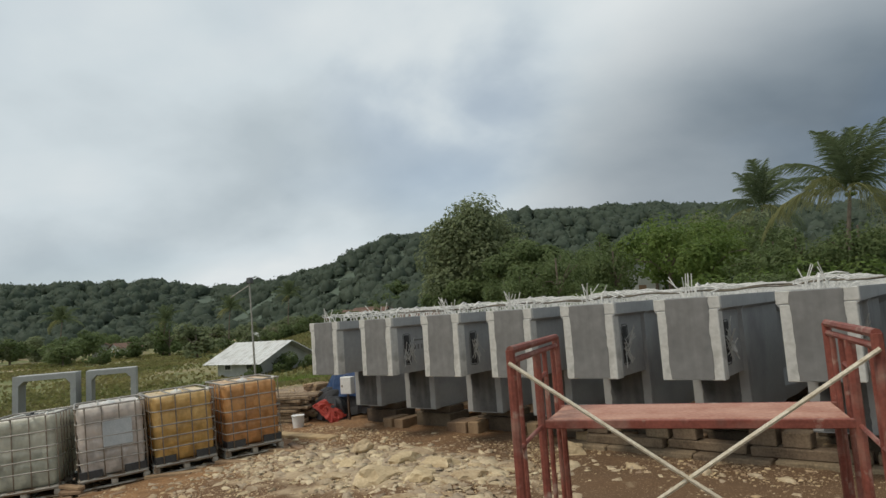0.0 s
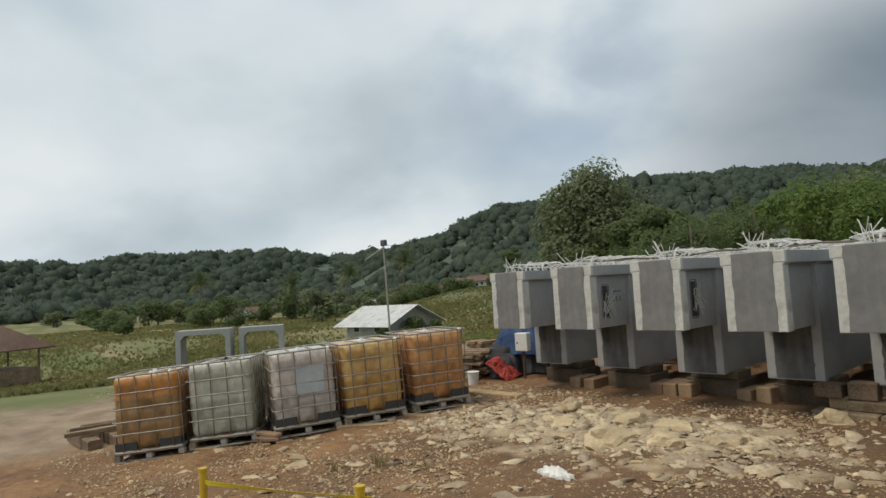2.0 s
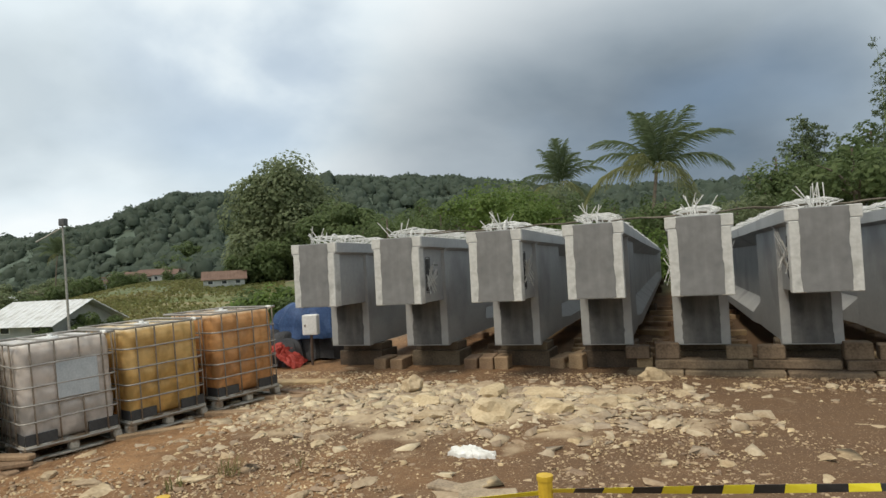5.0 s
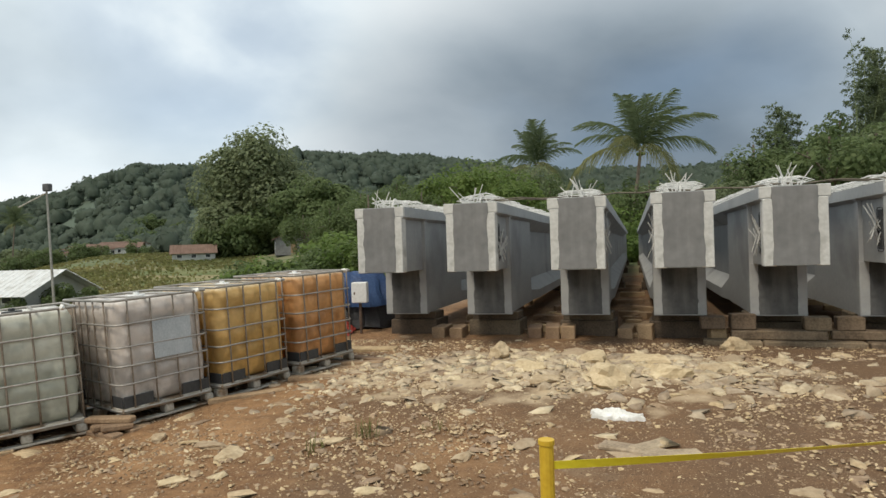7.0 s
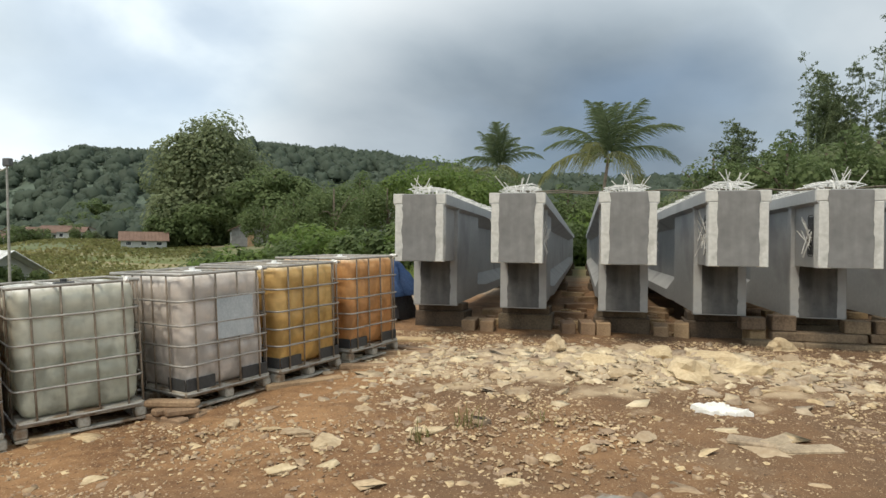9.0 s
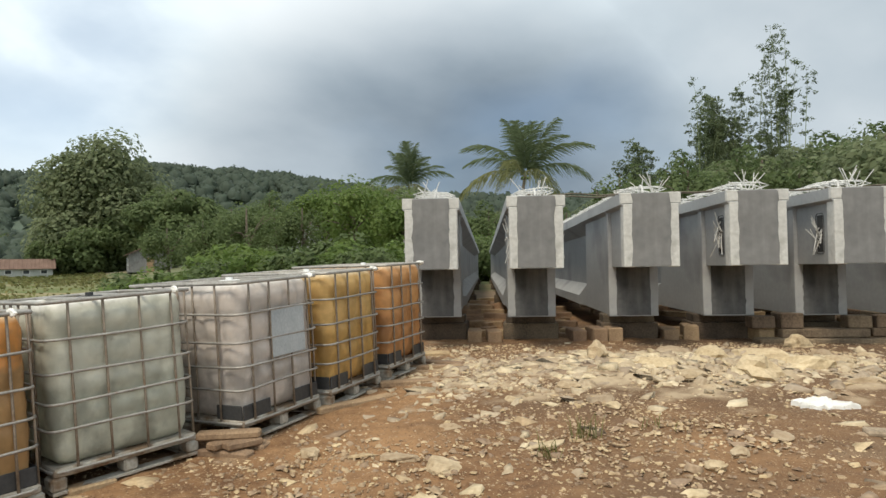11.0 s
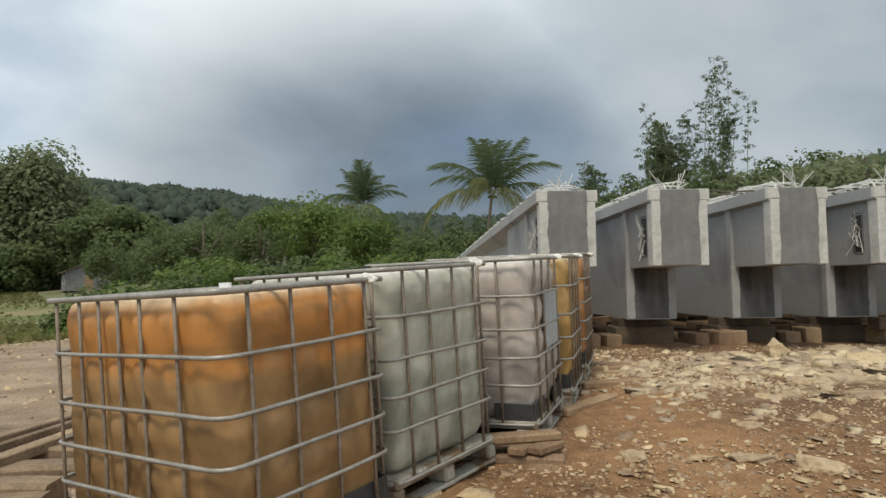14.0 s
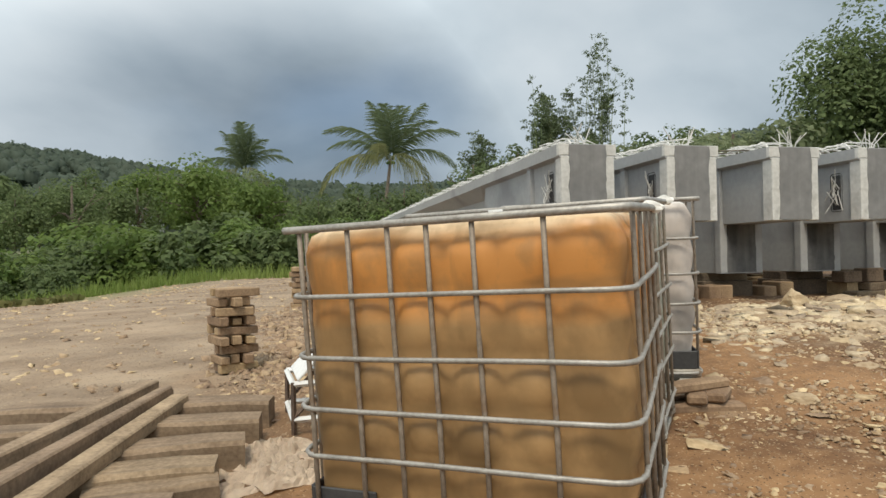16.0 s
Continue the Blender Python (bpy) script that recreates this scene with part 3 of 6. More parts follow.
    l.new(lime.outputs[0], lm.inputs[0])
    l.new(dirt, lm.inputs[1])
    l.new(lm.outputs[0], sm.inputs[1])
    # paddies and meadow outside the yard
    ng = n.new("ShaderNodeTexNoise")
    ng.inputs["Scale"].default_value, ng.inputs["Detail"].default_value = 0.32, 11
    vf = n.new("ShaderNodeTexVoronoi")
    vf.inputs["Scale"].default_value = 1.0
    mp = n.new("ShaderNodeMapping")
    mp.inputs["Scale"].default_value = (0.045, 0.24, 0.0)
    mp.inputs["Rotation"].default_value = (0, 0, radians(35))
    l.new(t.outputs["Object"], mp.inputs["Vector"])
    l.new(mp.outputs[0], vf.inputs["Vector"])
    l.new(t.outputs["Object"], ng.inputs["Vector"])
    sx = n.new("ShaderNodeSeparateXYZ")
    l.new(vf.outputs["Color"], sx.inputs[0])
    av = n.new("ShaderNodeMath")
    av.operation = "MULTIPLY_ADD"
    av.inputs[1].default_value = 0.42
    l.new(sx.outputs["X"], av.inputs[0])
    hf = n.new("ShaderNodeMath")
    hf.operation = "MULTIPLY"
    hf.inputs[1].default_value = 0.62
    l.new(ng.outputs["Fac"], hf.inputs[0])
    l.new(hf.outputs[0], av.inputs[2])
    fr = n.new("ShaderNodeValToRGB")
    c = fr.color_ramp
    c.elements[0].position, c.elements[0].color = 0.15, (0.075, 0.098, 0.028, 1)
    c.elements[1].position, c.elements[1].color = 0.85, (0.30, 0.225, 0.13, 1)
    for pos, colr in ((0.40, (0.12, 0.140, 0.042, 1)), (0.60, (0.20, 0.18, 0.08, 1))):
        c.elements.new(pos).color = colr
    l.new(av.outputs[0], fr.inputs[0])
    # wooded slopes, coloured like the haze-greyed forest above them
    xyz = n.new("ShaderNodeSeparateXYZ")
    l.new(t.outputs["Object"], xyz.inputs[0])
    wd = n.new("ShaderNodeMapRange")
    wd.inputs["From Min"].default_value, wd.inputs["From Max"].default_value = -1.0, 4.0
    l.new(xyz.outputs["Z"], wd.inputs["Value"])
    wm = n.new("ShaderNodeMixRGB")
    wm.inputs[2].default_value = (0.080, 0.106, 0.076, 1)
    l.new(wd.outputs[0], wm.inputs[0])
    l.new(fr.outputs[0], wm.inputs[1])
    # the yard's edge
    ctr = n.new("ShaderNodeVectorMath")
    ctr.operation = "SUBTRACT"
    ctr.inputs[1].default_value = (-3.0, 8.0, 0)
    l.new(t.outputs["Object"], ctr.inputs[0])
    sq = n.new("ShaderNodeVectorMath")
    sq.operation = "MULTIPLY"
    sq.inputs[1].default_value = (1 / 19.0, 1 / 21.0, 0)
    l.new(ctr.outputs[0], sq.inputs[0])
    ln = n.new("ShaderNodeVectorMath")
    ln.operation = "LENGTH"
    l.new(sq.outputs[0], ln.inputs[0])
    nb = n.new("ShaderNodeMath")
    nb.operation = "MULTIPLY_ADD"
    nb.inputs[1].default_value = 0.35
    l.new(ng.outputs["Fac"], nb.inputs[0])
    l.new(ln.outputs["Value"], nb.inputs[2])
    ed = n.new("ShaderNodeMapRange")
    ed.inputs["From Min"].default_value, ed.inputs["From Max"].default_value = 1.10, 1.24
    l.new(nb.outputs[0], ed.inputs["Value"])
    fin = n.new("ShaderNodeMixRGB")
    l.new(ed.outputs[0], fin.inputs[0])
    l.new(sm.outputs[0], fin.inputs[1])
    l.new(wm.outputs[0], fin.inputs[2])
    l.new(fin.outputs[0], b.inputs["Base Color"])
    return m


ground = arrays("ground", np.stack([GX, GY, GZ], -1).reshape(-1, 3).tolist(), quads.tolist(), ground_material())
ground.data.polygons.foreach_set("use_smooth", [True] * len(ground.data.polygons))
tagged(ground, "stony brown construction yard with green paddies and wooded hills beyond", "ground", kind="structure")


def gz(x, y):
    return float(ground_z(x, y))


# ---------------------------------------------------------------- bridge girders
G_X = [-9.43, -8.09, -6.68, -5.415, -4.215, -2.97, -1.67, -0.37]
G_Y, G_Z, G_LEN = 8.62, 0.39, 31.0


def loft(bm, secs):
    rings = [[bm.verts.new(p) for p in s] for s in secs]
    n = len(rings[0])
    for a_, b_ in zip(rings, rings[1:]):
        for k in range(n):
            bm.faces.new((a_[k], b_[k], b_[(k + 1) % n], a_[(k + 1) % n]))
    bm.faces.new(rings[0])
    bm.faces.new(rings[-1][::-1])


def section(y, hb, hw, ht, z0=0.0, zb=0.17, zc=0.36, zd=1.30, ze=1.44):
    pr = [(hb, z0), (hb, zb), (hw, zc), (hw, zd), (ht, ze), (ht, 1.61)]
    return [(x, y, z) for x, z in pr] + [(-x, y, z) for x, z in pr[::-1]]


def ragged_patch(w, z0, z1, y, seed):
    """A rough-cast plate with uneven sides, a few millimetres proud of the end face."""
    bm = bmesh.new()
    rnd = random.Random(seed)
    rows = 18
    pts = []
    for i in range(rows + 1):
        z = z0 + (z1 - z0) * i / rows
        a_ = w + 0.016 * noise.noise(Vector((seed * 3.7, z * 5, 0))) + rnd.gauss(0, 0.003)
        b_ = w + 0.016 * noise.noise(Vector((seed * 3.7, z * 5, 9))) + rnd.gauss(0, 0.003)
        pts.append([bm.verts.new(p) for p in ((-a_, y, z), (b_, y, z), (b_ + 0.01, y + 0.012, z), (-a_ - 0.01, y + 0.012, z))])
    for p, q in zip(pts, pts[1:]):
        for k in range(4):
            bm.faces.new((p[k], p[(k + 1) % 4], q[(k + 1) % 4], q[k]))
    bm.faces.new(pts[0][::-1])
    bm.faces.new(pts[-1])
    return bm


def stirrup_mesh():
    bm = bmesh.new()
    tube(bm, [(-0.13, 0, 0), (-0.15, 0, 0.055), (-0.27, 0.02, 0.085), (-0.16, 0, 0.115), (0.16, 0, 0.12), (0.27, -0.02, 0.09), (0.15, 0, 0.055), (0.13, 0, 0)], 0.0085, 5)
    me = bpy.data.meshes.new("stirrup")
    bm.to_mesh(me)
    bm.free()
    me.materials.append(M_REBAR)
    return me


STIRRUP = stirrup_mesh()


def girder(i, gx_):
    rnd = random.Random(100 + i)
    g = thing("bridge_girder", pose(gx_, G_Y, G_Z, 0, 0, 2.7), "precast grey concrete bridge girder with notched end, resting on timber blocks", "girder", "row of bridge girders")
    bm = bmesh.new()
    # overhanging upper nose, then the full-depth beam
    nose = [(0.335, 0.69), (0.335, 1.44), (0.365, 1.47), (0.365, 1.61)]
    ns = lambda y, w: [(x if k > 1 else w, y, z) for k, (x, z) in enumerate(nose)] + [(-(x if k > 1 else w), y, z) for k, (x, z) in list(enumerate(nose))[::-1]]
    loft(bm, [ns(0, 0.335), ns(0.17, 0.335), ns(0.20, 0.285), ns(1.035, 0.285)])
    full = lambda y, w: section(y, w, w, 0.365, zb=0.2, zc=0.4, zd=1.43, ze=1.47)
    isec = lambda y: section(y, 0.325, 0.10, 0.365, zb=0.16, zc=0.36, zd=1.28, ze=1.46)
    loft(bm, [full(1.03, 0.335), full(1.15, 0.335), full(1.18, 0.285), full(3.3, 0.285), full(3.32, 0.265), isec(4.0), isec(G_LEN - 3.2), full(G_LEN - 2.1, 0.29), full(G_LEN, 0.29)])
    bmesh.ops.bevel(bm, geom=[e_ for e_ in bm.edges if e_.calc_length() > 0.4 and len(e_.link_faces) == 2 and e_.calc_face_angle(0) > 0.9], offset=0.012, segments=1, affect="EDGES")
    body = part("girder_body", bm, M_CONC, g)
    # pale cast border of the end face and its dark rough middle
    for s in (-1, 1):
        x0, x1 = sorted((s * 0.20, s * 0.339))
        part("end_border", box(bmesh.new(), x0, x1, -0.006, 0.165, 0.688, 1.47, 0.008), M_CONC_PALE, g, "pale rough-edged concrete border")
        x0, x1 = sorted((s * 0.215, s * 0.369))
        part("end_border", box(bmesh.new(), x0, x1, -0.005, 0.06, 1.474, 1.612, 0.008), M_CONC_PALE, g, "pale rough-edged concrete border")
    part("end_face", ragged_patch(0.232, 0.70, 1.60, -0.012, i), M_CONC_DARK, g, "dark rough concrete end face")
    part("lower_end_face", ragged_patch(0.225, 0.015, 0.685, 1.02, 50 + i), M_CONC_LOWER, g, "dark rough concrete lower end")
    for s in (-1, 1):
        x0, x1 = sorted((s * 0.22, s * 0.338))
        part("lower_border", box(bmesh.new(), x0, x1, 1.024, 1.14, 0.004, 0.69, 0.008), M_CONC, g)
    # cross-beam pockets: near-black plates whose colour gives the hollow's shade, with strands standing out
    for s in (-1, 1):
        if (i, s) in ((0, 1), (3, 1), (2, -1)):
            continue
        bm = bmesh.new()
        x0, x1 = sorted((s * 0.262, s * 0.291))
        box(bm, x0, x1, 0.34, 0.53, 0.82, 1.33, 0.03)
        pocket = part("cross_beam_pocket", bm, M_POCKET, g, "dark plate on the web, standing for a pocket's shade")
        for k in range(12):
            bm = bmesh.new()
            sgn = 1 if k < 7 else -1
            z, y = 1.07 + rnd.uniform(-0.14, 0.12), 0.43 + rnd.uniform(-0.06, 0.06)
            out_, rise = rnd.uniform(0.03, 0.12), sgn * rnd.uniform(0.10, 0.22)
            tube(bm, [(s * 0.27, y, z - 0.5 * rise), (s * (0.295 + 0.15 * out_), y, z - 0.2 * rise), (s * (0.295 + out_), y + rnd.uniform(-0.13, 0.13), z + rise)], 0.0058, 5)
            part("strand", bm, M_STRAND, pocket)
    # rebar on the top flange
    tuft = random.Random(200 + i)
    for k in range(9):
        bm = bmesh.new()
        x, y = tuft.uniform(-0.13, 0.13), 0.10 + tuft.uniform(0, 0.14)
        lean = tuft.uniform(-0.2, 0.2)
        tube(bm, [(x, y, 1.58), (x + lean * 0.3, y, 1.68), (x + lean, y + tuft.uniform(-0.08, 0.08), 1.61 + tuft.uniform(0.12, 0.28))], 0.0056, 5)
        part("rebar_tuft", bm, M_REBAR, g)
    for y in (0.62, 1.05):
        bm = bmesh.new()
        arc = [(0.03 * math.sin(7 * i + y), y + 0.13 * math.cos(t_), 1.6 + 0.17 * math.sin(t_)) for t_ in np.linspace(0, math.pi, 9)]
        tube(bm, arc, 0.014, 6)
        part("lifting_loop", bm, M_REBAR, g, "bent lifting loop of thick rebar")
    for k in range(26):
        y = 0.40 + 0.145 * k
        share("stirrup", STIRRUP, g, pose(tuft.uniform(-0.02, 0.02), y, 1.60, tuft.gauss(0, 8), tuft.gauss(0, 3), tuft.gauss(0, 5)) @ Matrix.Diagonal((1.05, 1.0, tuft.uniform(1.0, 1.3), 1)))
    bm = bmesh.new()
    y = 0.40 + 0.145 * 26
    while y < G_LEN - 0.3:
        h = tuft.uniform(0.11, 0.16)
        tube(bm, [(-0.24, y, 1.60), (-0.23, y, 1.60 + h), (0.23, y, 1.60 + h), (0.24, y, 1.60)], 0.010, 3)
        y += 0.16
    tagged(part("stirrup_row", bm, M_REBAR, g), "row of cement-splashed stirrups", kind="stuff")
    for x in (-0.22,):
        bm = bmesh.new()
        tube(bm, [(x + tuft.uniform(-0.02, 0.02), 0.3 + 1.0 * q, 1.69 + tuft.uniform(-0.015, 0.015)) for q in range(int(G_LEN) - 1)], 0.009, 4)
        part("top_bar", bm, M_REBAR, g)
    if i == 1:
        bm = bmesh.new()
        for k, w in ((0, 0.05), (1, 0.05), (2, 0.05)):
            box(bm, 0.2855, 0.2875, 0.62 + 0.09 * k, 0.66 + 0.09 * k, 1.06, 1.14)
        box(bm, 0.2855, 0.2875, 0.62, 0.86, 1.20, 1.225)
        part("stencilled_mark", bm, M_CONC_DARK, g, "small dark stencilled marking")
    return g


for i_, x_ in enumerate(G_X):
    girder(i_, x_)
# short loose blocks strewn between the girders
rb = random.Random(41)
for i_, x_ in enumerate(G_X[:-1]):
    for k in range(7):
        xx, yy = x_ + rb.uniform(0.50, max(0.55, G_X[i_ + 1] - x_ - 0.50)), 9.75 + rb.uniform(0, 3.2)
        bm = bmesh.new()
        w, d, h = rb.uniform(0.07, 0.13), rb.uniform(0.05, 0.08), rb.uniform(0.05, 0.10)
        box(bm, -w, w, -d, d, 0, h, 0.008)
        ob = part("loose_block", bm, M_TIMBER)
        ob.matrix_basis = pose(xx - 0.047 * (yy - G_Y), yy, gz(xx, yy) - 0.01, 0, 0, rb.uniform(0, 180))
        tagged(ob, "short loose timber block lying between girders", "block", "loose blocks")


# support blocks and sleepers under the girders
def timber(name, x0, x1, y0, y1, z0, z1, mat, label, category, group, rz=0.0, parent=None):
    bm = bmesh.new()
    cx, cy = (x0 + x1) / 2, (y0 + y1) / 2
    box(bm, x0 - cx, x1 - cx, y0 - cy, y1 - cy, 0, z1 - z0, 0.012)
    for v in bm.verts:
        v.co += 0.008 * noise.noise_vector(v.co * 3 + Vector((cx, cy, z0)) * 5)
    ob = part(name, bm, mat)
    ob.matrix_basis = pose(cx, cy, z0, 0, 0, rz)
    return tagged(ob, label, category, group)


rs = random.Random(31)
for i_, x_ in enumerate(G_X):
    for y0 in (9.95, 19.0, 29.0, 37.5):
        zg = gz(x_, y0 + 0.3) - 0.04
        xs = x_ - (y0 - G_Y) * math.tan(radians(2.7))
        timber("support_block", xs - 0.40, xs + 0.40, y0, y0 + 0.55, zg, 0.39 - 0.12, M_BLOCK, "muddy block carrying a girder end, coloured dark for shade", "block", "girder supports")
        timber("bearing_plank", xs - 0.36, xs + 0.36, y0 + 0.06, y0 + 0.46, 0.27, 0.39, M_BLOCK, "timber packing under a girder, coloured dark for shade", "plank", "girder supports")
    if i_ < 7:
        mid, gap = (x_ + G_X[i_ + 1]) / 2, G_X[i_ + 1] - x_
        for k in range(2 + i_ % 2):
            px = mid + (k - 0.6) * 0.26 + rs.uniform(-0.05, 0.05)
            yy = 9.55 + rs.uniform(0, 0.3)
            zz = gz(px, yy) - 0.03
            timber("timber_offcut", px - 0.10, px + 0.10, yy, yy + 0.5, zz, zz + rs.uniform(0.17, 0.23), M_TIMBER, "sawn brown timber block lying between girders", "timber", "timber offcuts", rs.uniform(-12, 12))
        for k in range(7):
            yy = 10.6 + 1.5 * k + rs.uniform(-0.4, 0.4)
            px = mid - (yy - G_Y) * 0.047 + rs.uniform(-0.25, 0.25)
            zz = gz(px, yy) - 0.02
            timber("timber_offcut", px - 0.3, px + 0.3, yy, yy + 0.16, zz, zz + 0.12, M_TIMBER, "sawn brown timber block lying between girders", "timber", "timber offcuts", rs.uniform(-40, 40))
M_BAULK = surface("muddy_baulk_wood", (0.105, 0.075, 0.048), (0.27, 0.20, 0.13), 0.9, 4, 40, 0.5, obj=0.3)
for course, (yy, z0, h, xs) in enumerate(((9.34, -0.03, 0.13, (-5.25, -4.5, -3.35, -2.45, -1.2, -0.1, 1.0)), (9.46, 0.10, 0.12, (-4.9, -3.75, -2.75, -1.5, -0.55, 0.8)))):
    for x0, x1 in zip(xs, xs[1:]):
        timber("long_timber", x0 + rs.uniform(0.01, 0.06), x1, yy + rs.uniform(-0.05, 0.05), yy + 0.24, z0 + rs.uniform(0, 0.01), z0 + h, M_BAULK, "muddy timber baulk laid before the girders", "timber", "long timbers", rs.uniform(-2, 2))
for i_, x_ in enumerate(G_X[3:7]):
    mid = (x_ + G_X[4 + i_]) / 2 - 0.05
    for k, dx_ in enumerate((-0.2, 0.16)):
        timber("timber_offcut", mid + dx_ - 0.15, mid + dx_ + 0.15, 9.50, 9.74, 0.222, 0.40 + rs.uniform(-0.02, 0.03), M_BAULK, "short muddy timber block set on a baulk between girders", "timber", "timber offcuts", rs.uniform(-7, 7))
# hoses slung across the girder tops
for k, (y, z) in enumerate(((9.25, 2.055), (9.50, 2.065))):
    bm = bmesh.new()
    tube(bm, [(x, y + 0.10 * math.sin(x * 0.8 + k), z + 0.022 * math.cos((x + 0.4) * 2 * math.pi / 1.3) ** 2 + 0.01 * math.sin(x * 3 + k)) for x in np.linspace(-8.2, 1.5, 60)], 0.011, 6)
    tagged(part("hose", bm, M_HOSE), "thin dark hose slung across the girder tops", "hose", "hoses")


# ---------------------------------------------------------------- liquid containers
HOOPS = [0.135, 0.378, 0.54, 0.715, 0.925]
TW, TD = 1.20, 1.00           # tank: along its front, along its side


def ring_pts(w, d, r, z):
    pts = []
    for cx, cy, a0 in ((w - r, d - r, 0), (-w + r, d - r, 90), (-w + r, -d + r, 180), (w - r, -d + r, 270)):
        for q in range(4):
            t_ = radians(a0 + 30 * q)
            pts.append((cx + r * math.cos(t_), cy + r * math.sin(t_), z))
    return pts


def tank_mesh(seed):
    """A blow-moulded tank: soft corners, bulges between the bars, a sunken strip on top."""
    bm = bmesh.new()
    rnd = random.Random(seed)
    off = Vector((rnd.uniform(0, 40), rnd.uniform(0, 40), 0))
    rings = []
    prof = [(0.16, 0.90), (0.19, 0.965)] + [(z, 1.0) for z in np.linspace(0.24, 1.06, 30)] + [(1.10, 0.992), (1.125, 0.972), (1.138, 0.93)]
    nper = 24
    for z, s in prof:
        ring = []
        for sx in range(4):
            for q in range(nper):
                f = q / nper
                a_, b_ = [((1, -1), (1, 1)), ((1, 1), (-1, 1)), ((-1, 1), (-1, -1)), ((-1, -1), (1, -1))][sx]
                ux, uy = a_[0] + (b_[0] - a_[0]) * f, a_[1] + (b_[1] - a_[1]) * f
                hx, hy = 0.567 * s, 0.467 * s
                x, y = ux * hx, uy * hy
                rr = 0.075
                dx, dy = abs(x) - (hx - rr), abs(y) - (hy - rr)
                if dx > 0 and dy > 0:
                    ln = math.hypot(dx, dy)
                    k = rr / ln if ln > rr else 1
                    x, y = math.copysign(hx - rr + dx * k, x), math.copysign(hy - rr + dy * k, y)
                hz = float(np.interp(z, HOOPS + [1.13], range(6)))
                bul = 0.040 * min(1.0, 2.2 * math.sin(math.pi * f)) * abs(math.sin(f * math.pi * (6 if sx % 2 else 5))) ** 0.8 * abs(math.sin(hz * math.pi)) ** 0.7 * min(1.0, max(0.0, (z - 0.27) / 0.08)) * (z < 1.09)
                nz = 0.012 * noise.noise(Vector((x, y, z)) * 3 + off)
                ln = math.hypot(x, y)
                ring.append(bm.verts.new((x * (1 + (bul + nz) / ln), y * (1 + (bul + nz) / ln), z)))
        rings.append(ring)
    n = len(rings[0])
    for a_, b_ in zip(rings, rings[1:]):
        for k in range(n):
            bm.faces.new((a_[k], a_[(k + 1) % n], b_[(k + 1) % n], b_[k]))
    last = rings[-1]
    for s, dz in ((0.78, 0.004), (0.55, -0.022), (0.25, -0.034)):
        nxt = [bm.verts.new((v.co.x * s / 0.9 * 0.9, v.co.y * s / 0.9 * 0.9, 1.138 + dz + 0.012 * noise.noise(Vector((v.co.x * s, v.co.y * s, 9)) * 4 + off))) for v in rings[-1]]
        for k in range(n):
            bm.faces.new((last[k], last[(k + 1) % n], nxt[(k + 1) % n], nxt[k]))
        last = nxt
    bm.faces.new(last)
    bm.faces.new(rings[0][::-1])
    return bm


def pieces(bm, name, mat):
    me = bpy.data.meshes.new(name)
    bm.to_mesh(me)
    bm.free()
    me.polygons.foreach_set("use_smooth", [True] * len(me.polygons))
    me.materials.append(mat)
    return me


def bar_mesh(off, top):
    bm = bmesh.new()
    tube(bm, [(0, 0, 0.13), (0.004, 0, 0.5), (0, 0, 0.9), (0, 0, top)], 0.0095, 6)
    return pieces(bm, "upright_bar", M_BAR)


BAR = bar_mesh(0, 1.14)


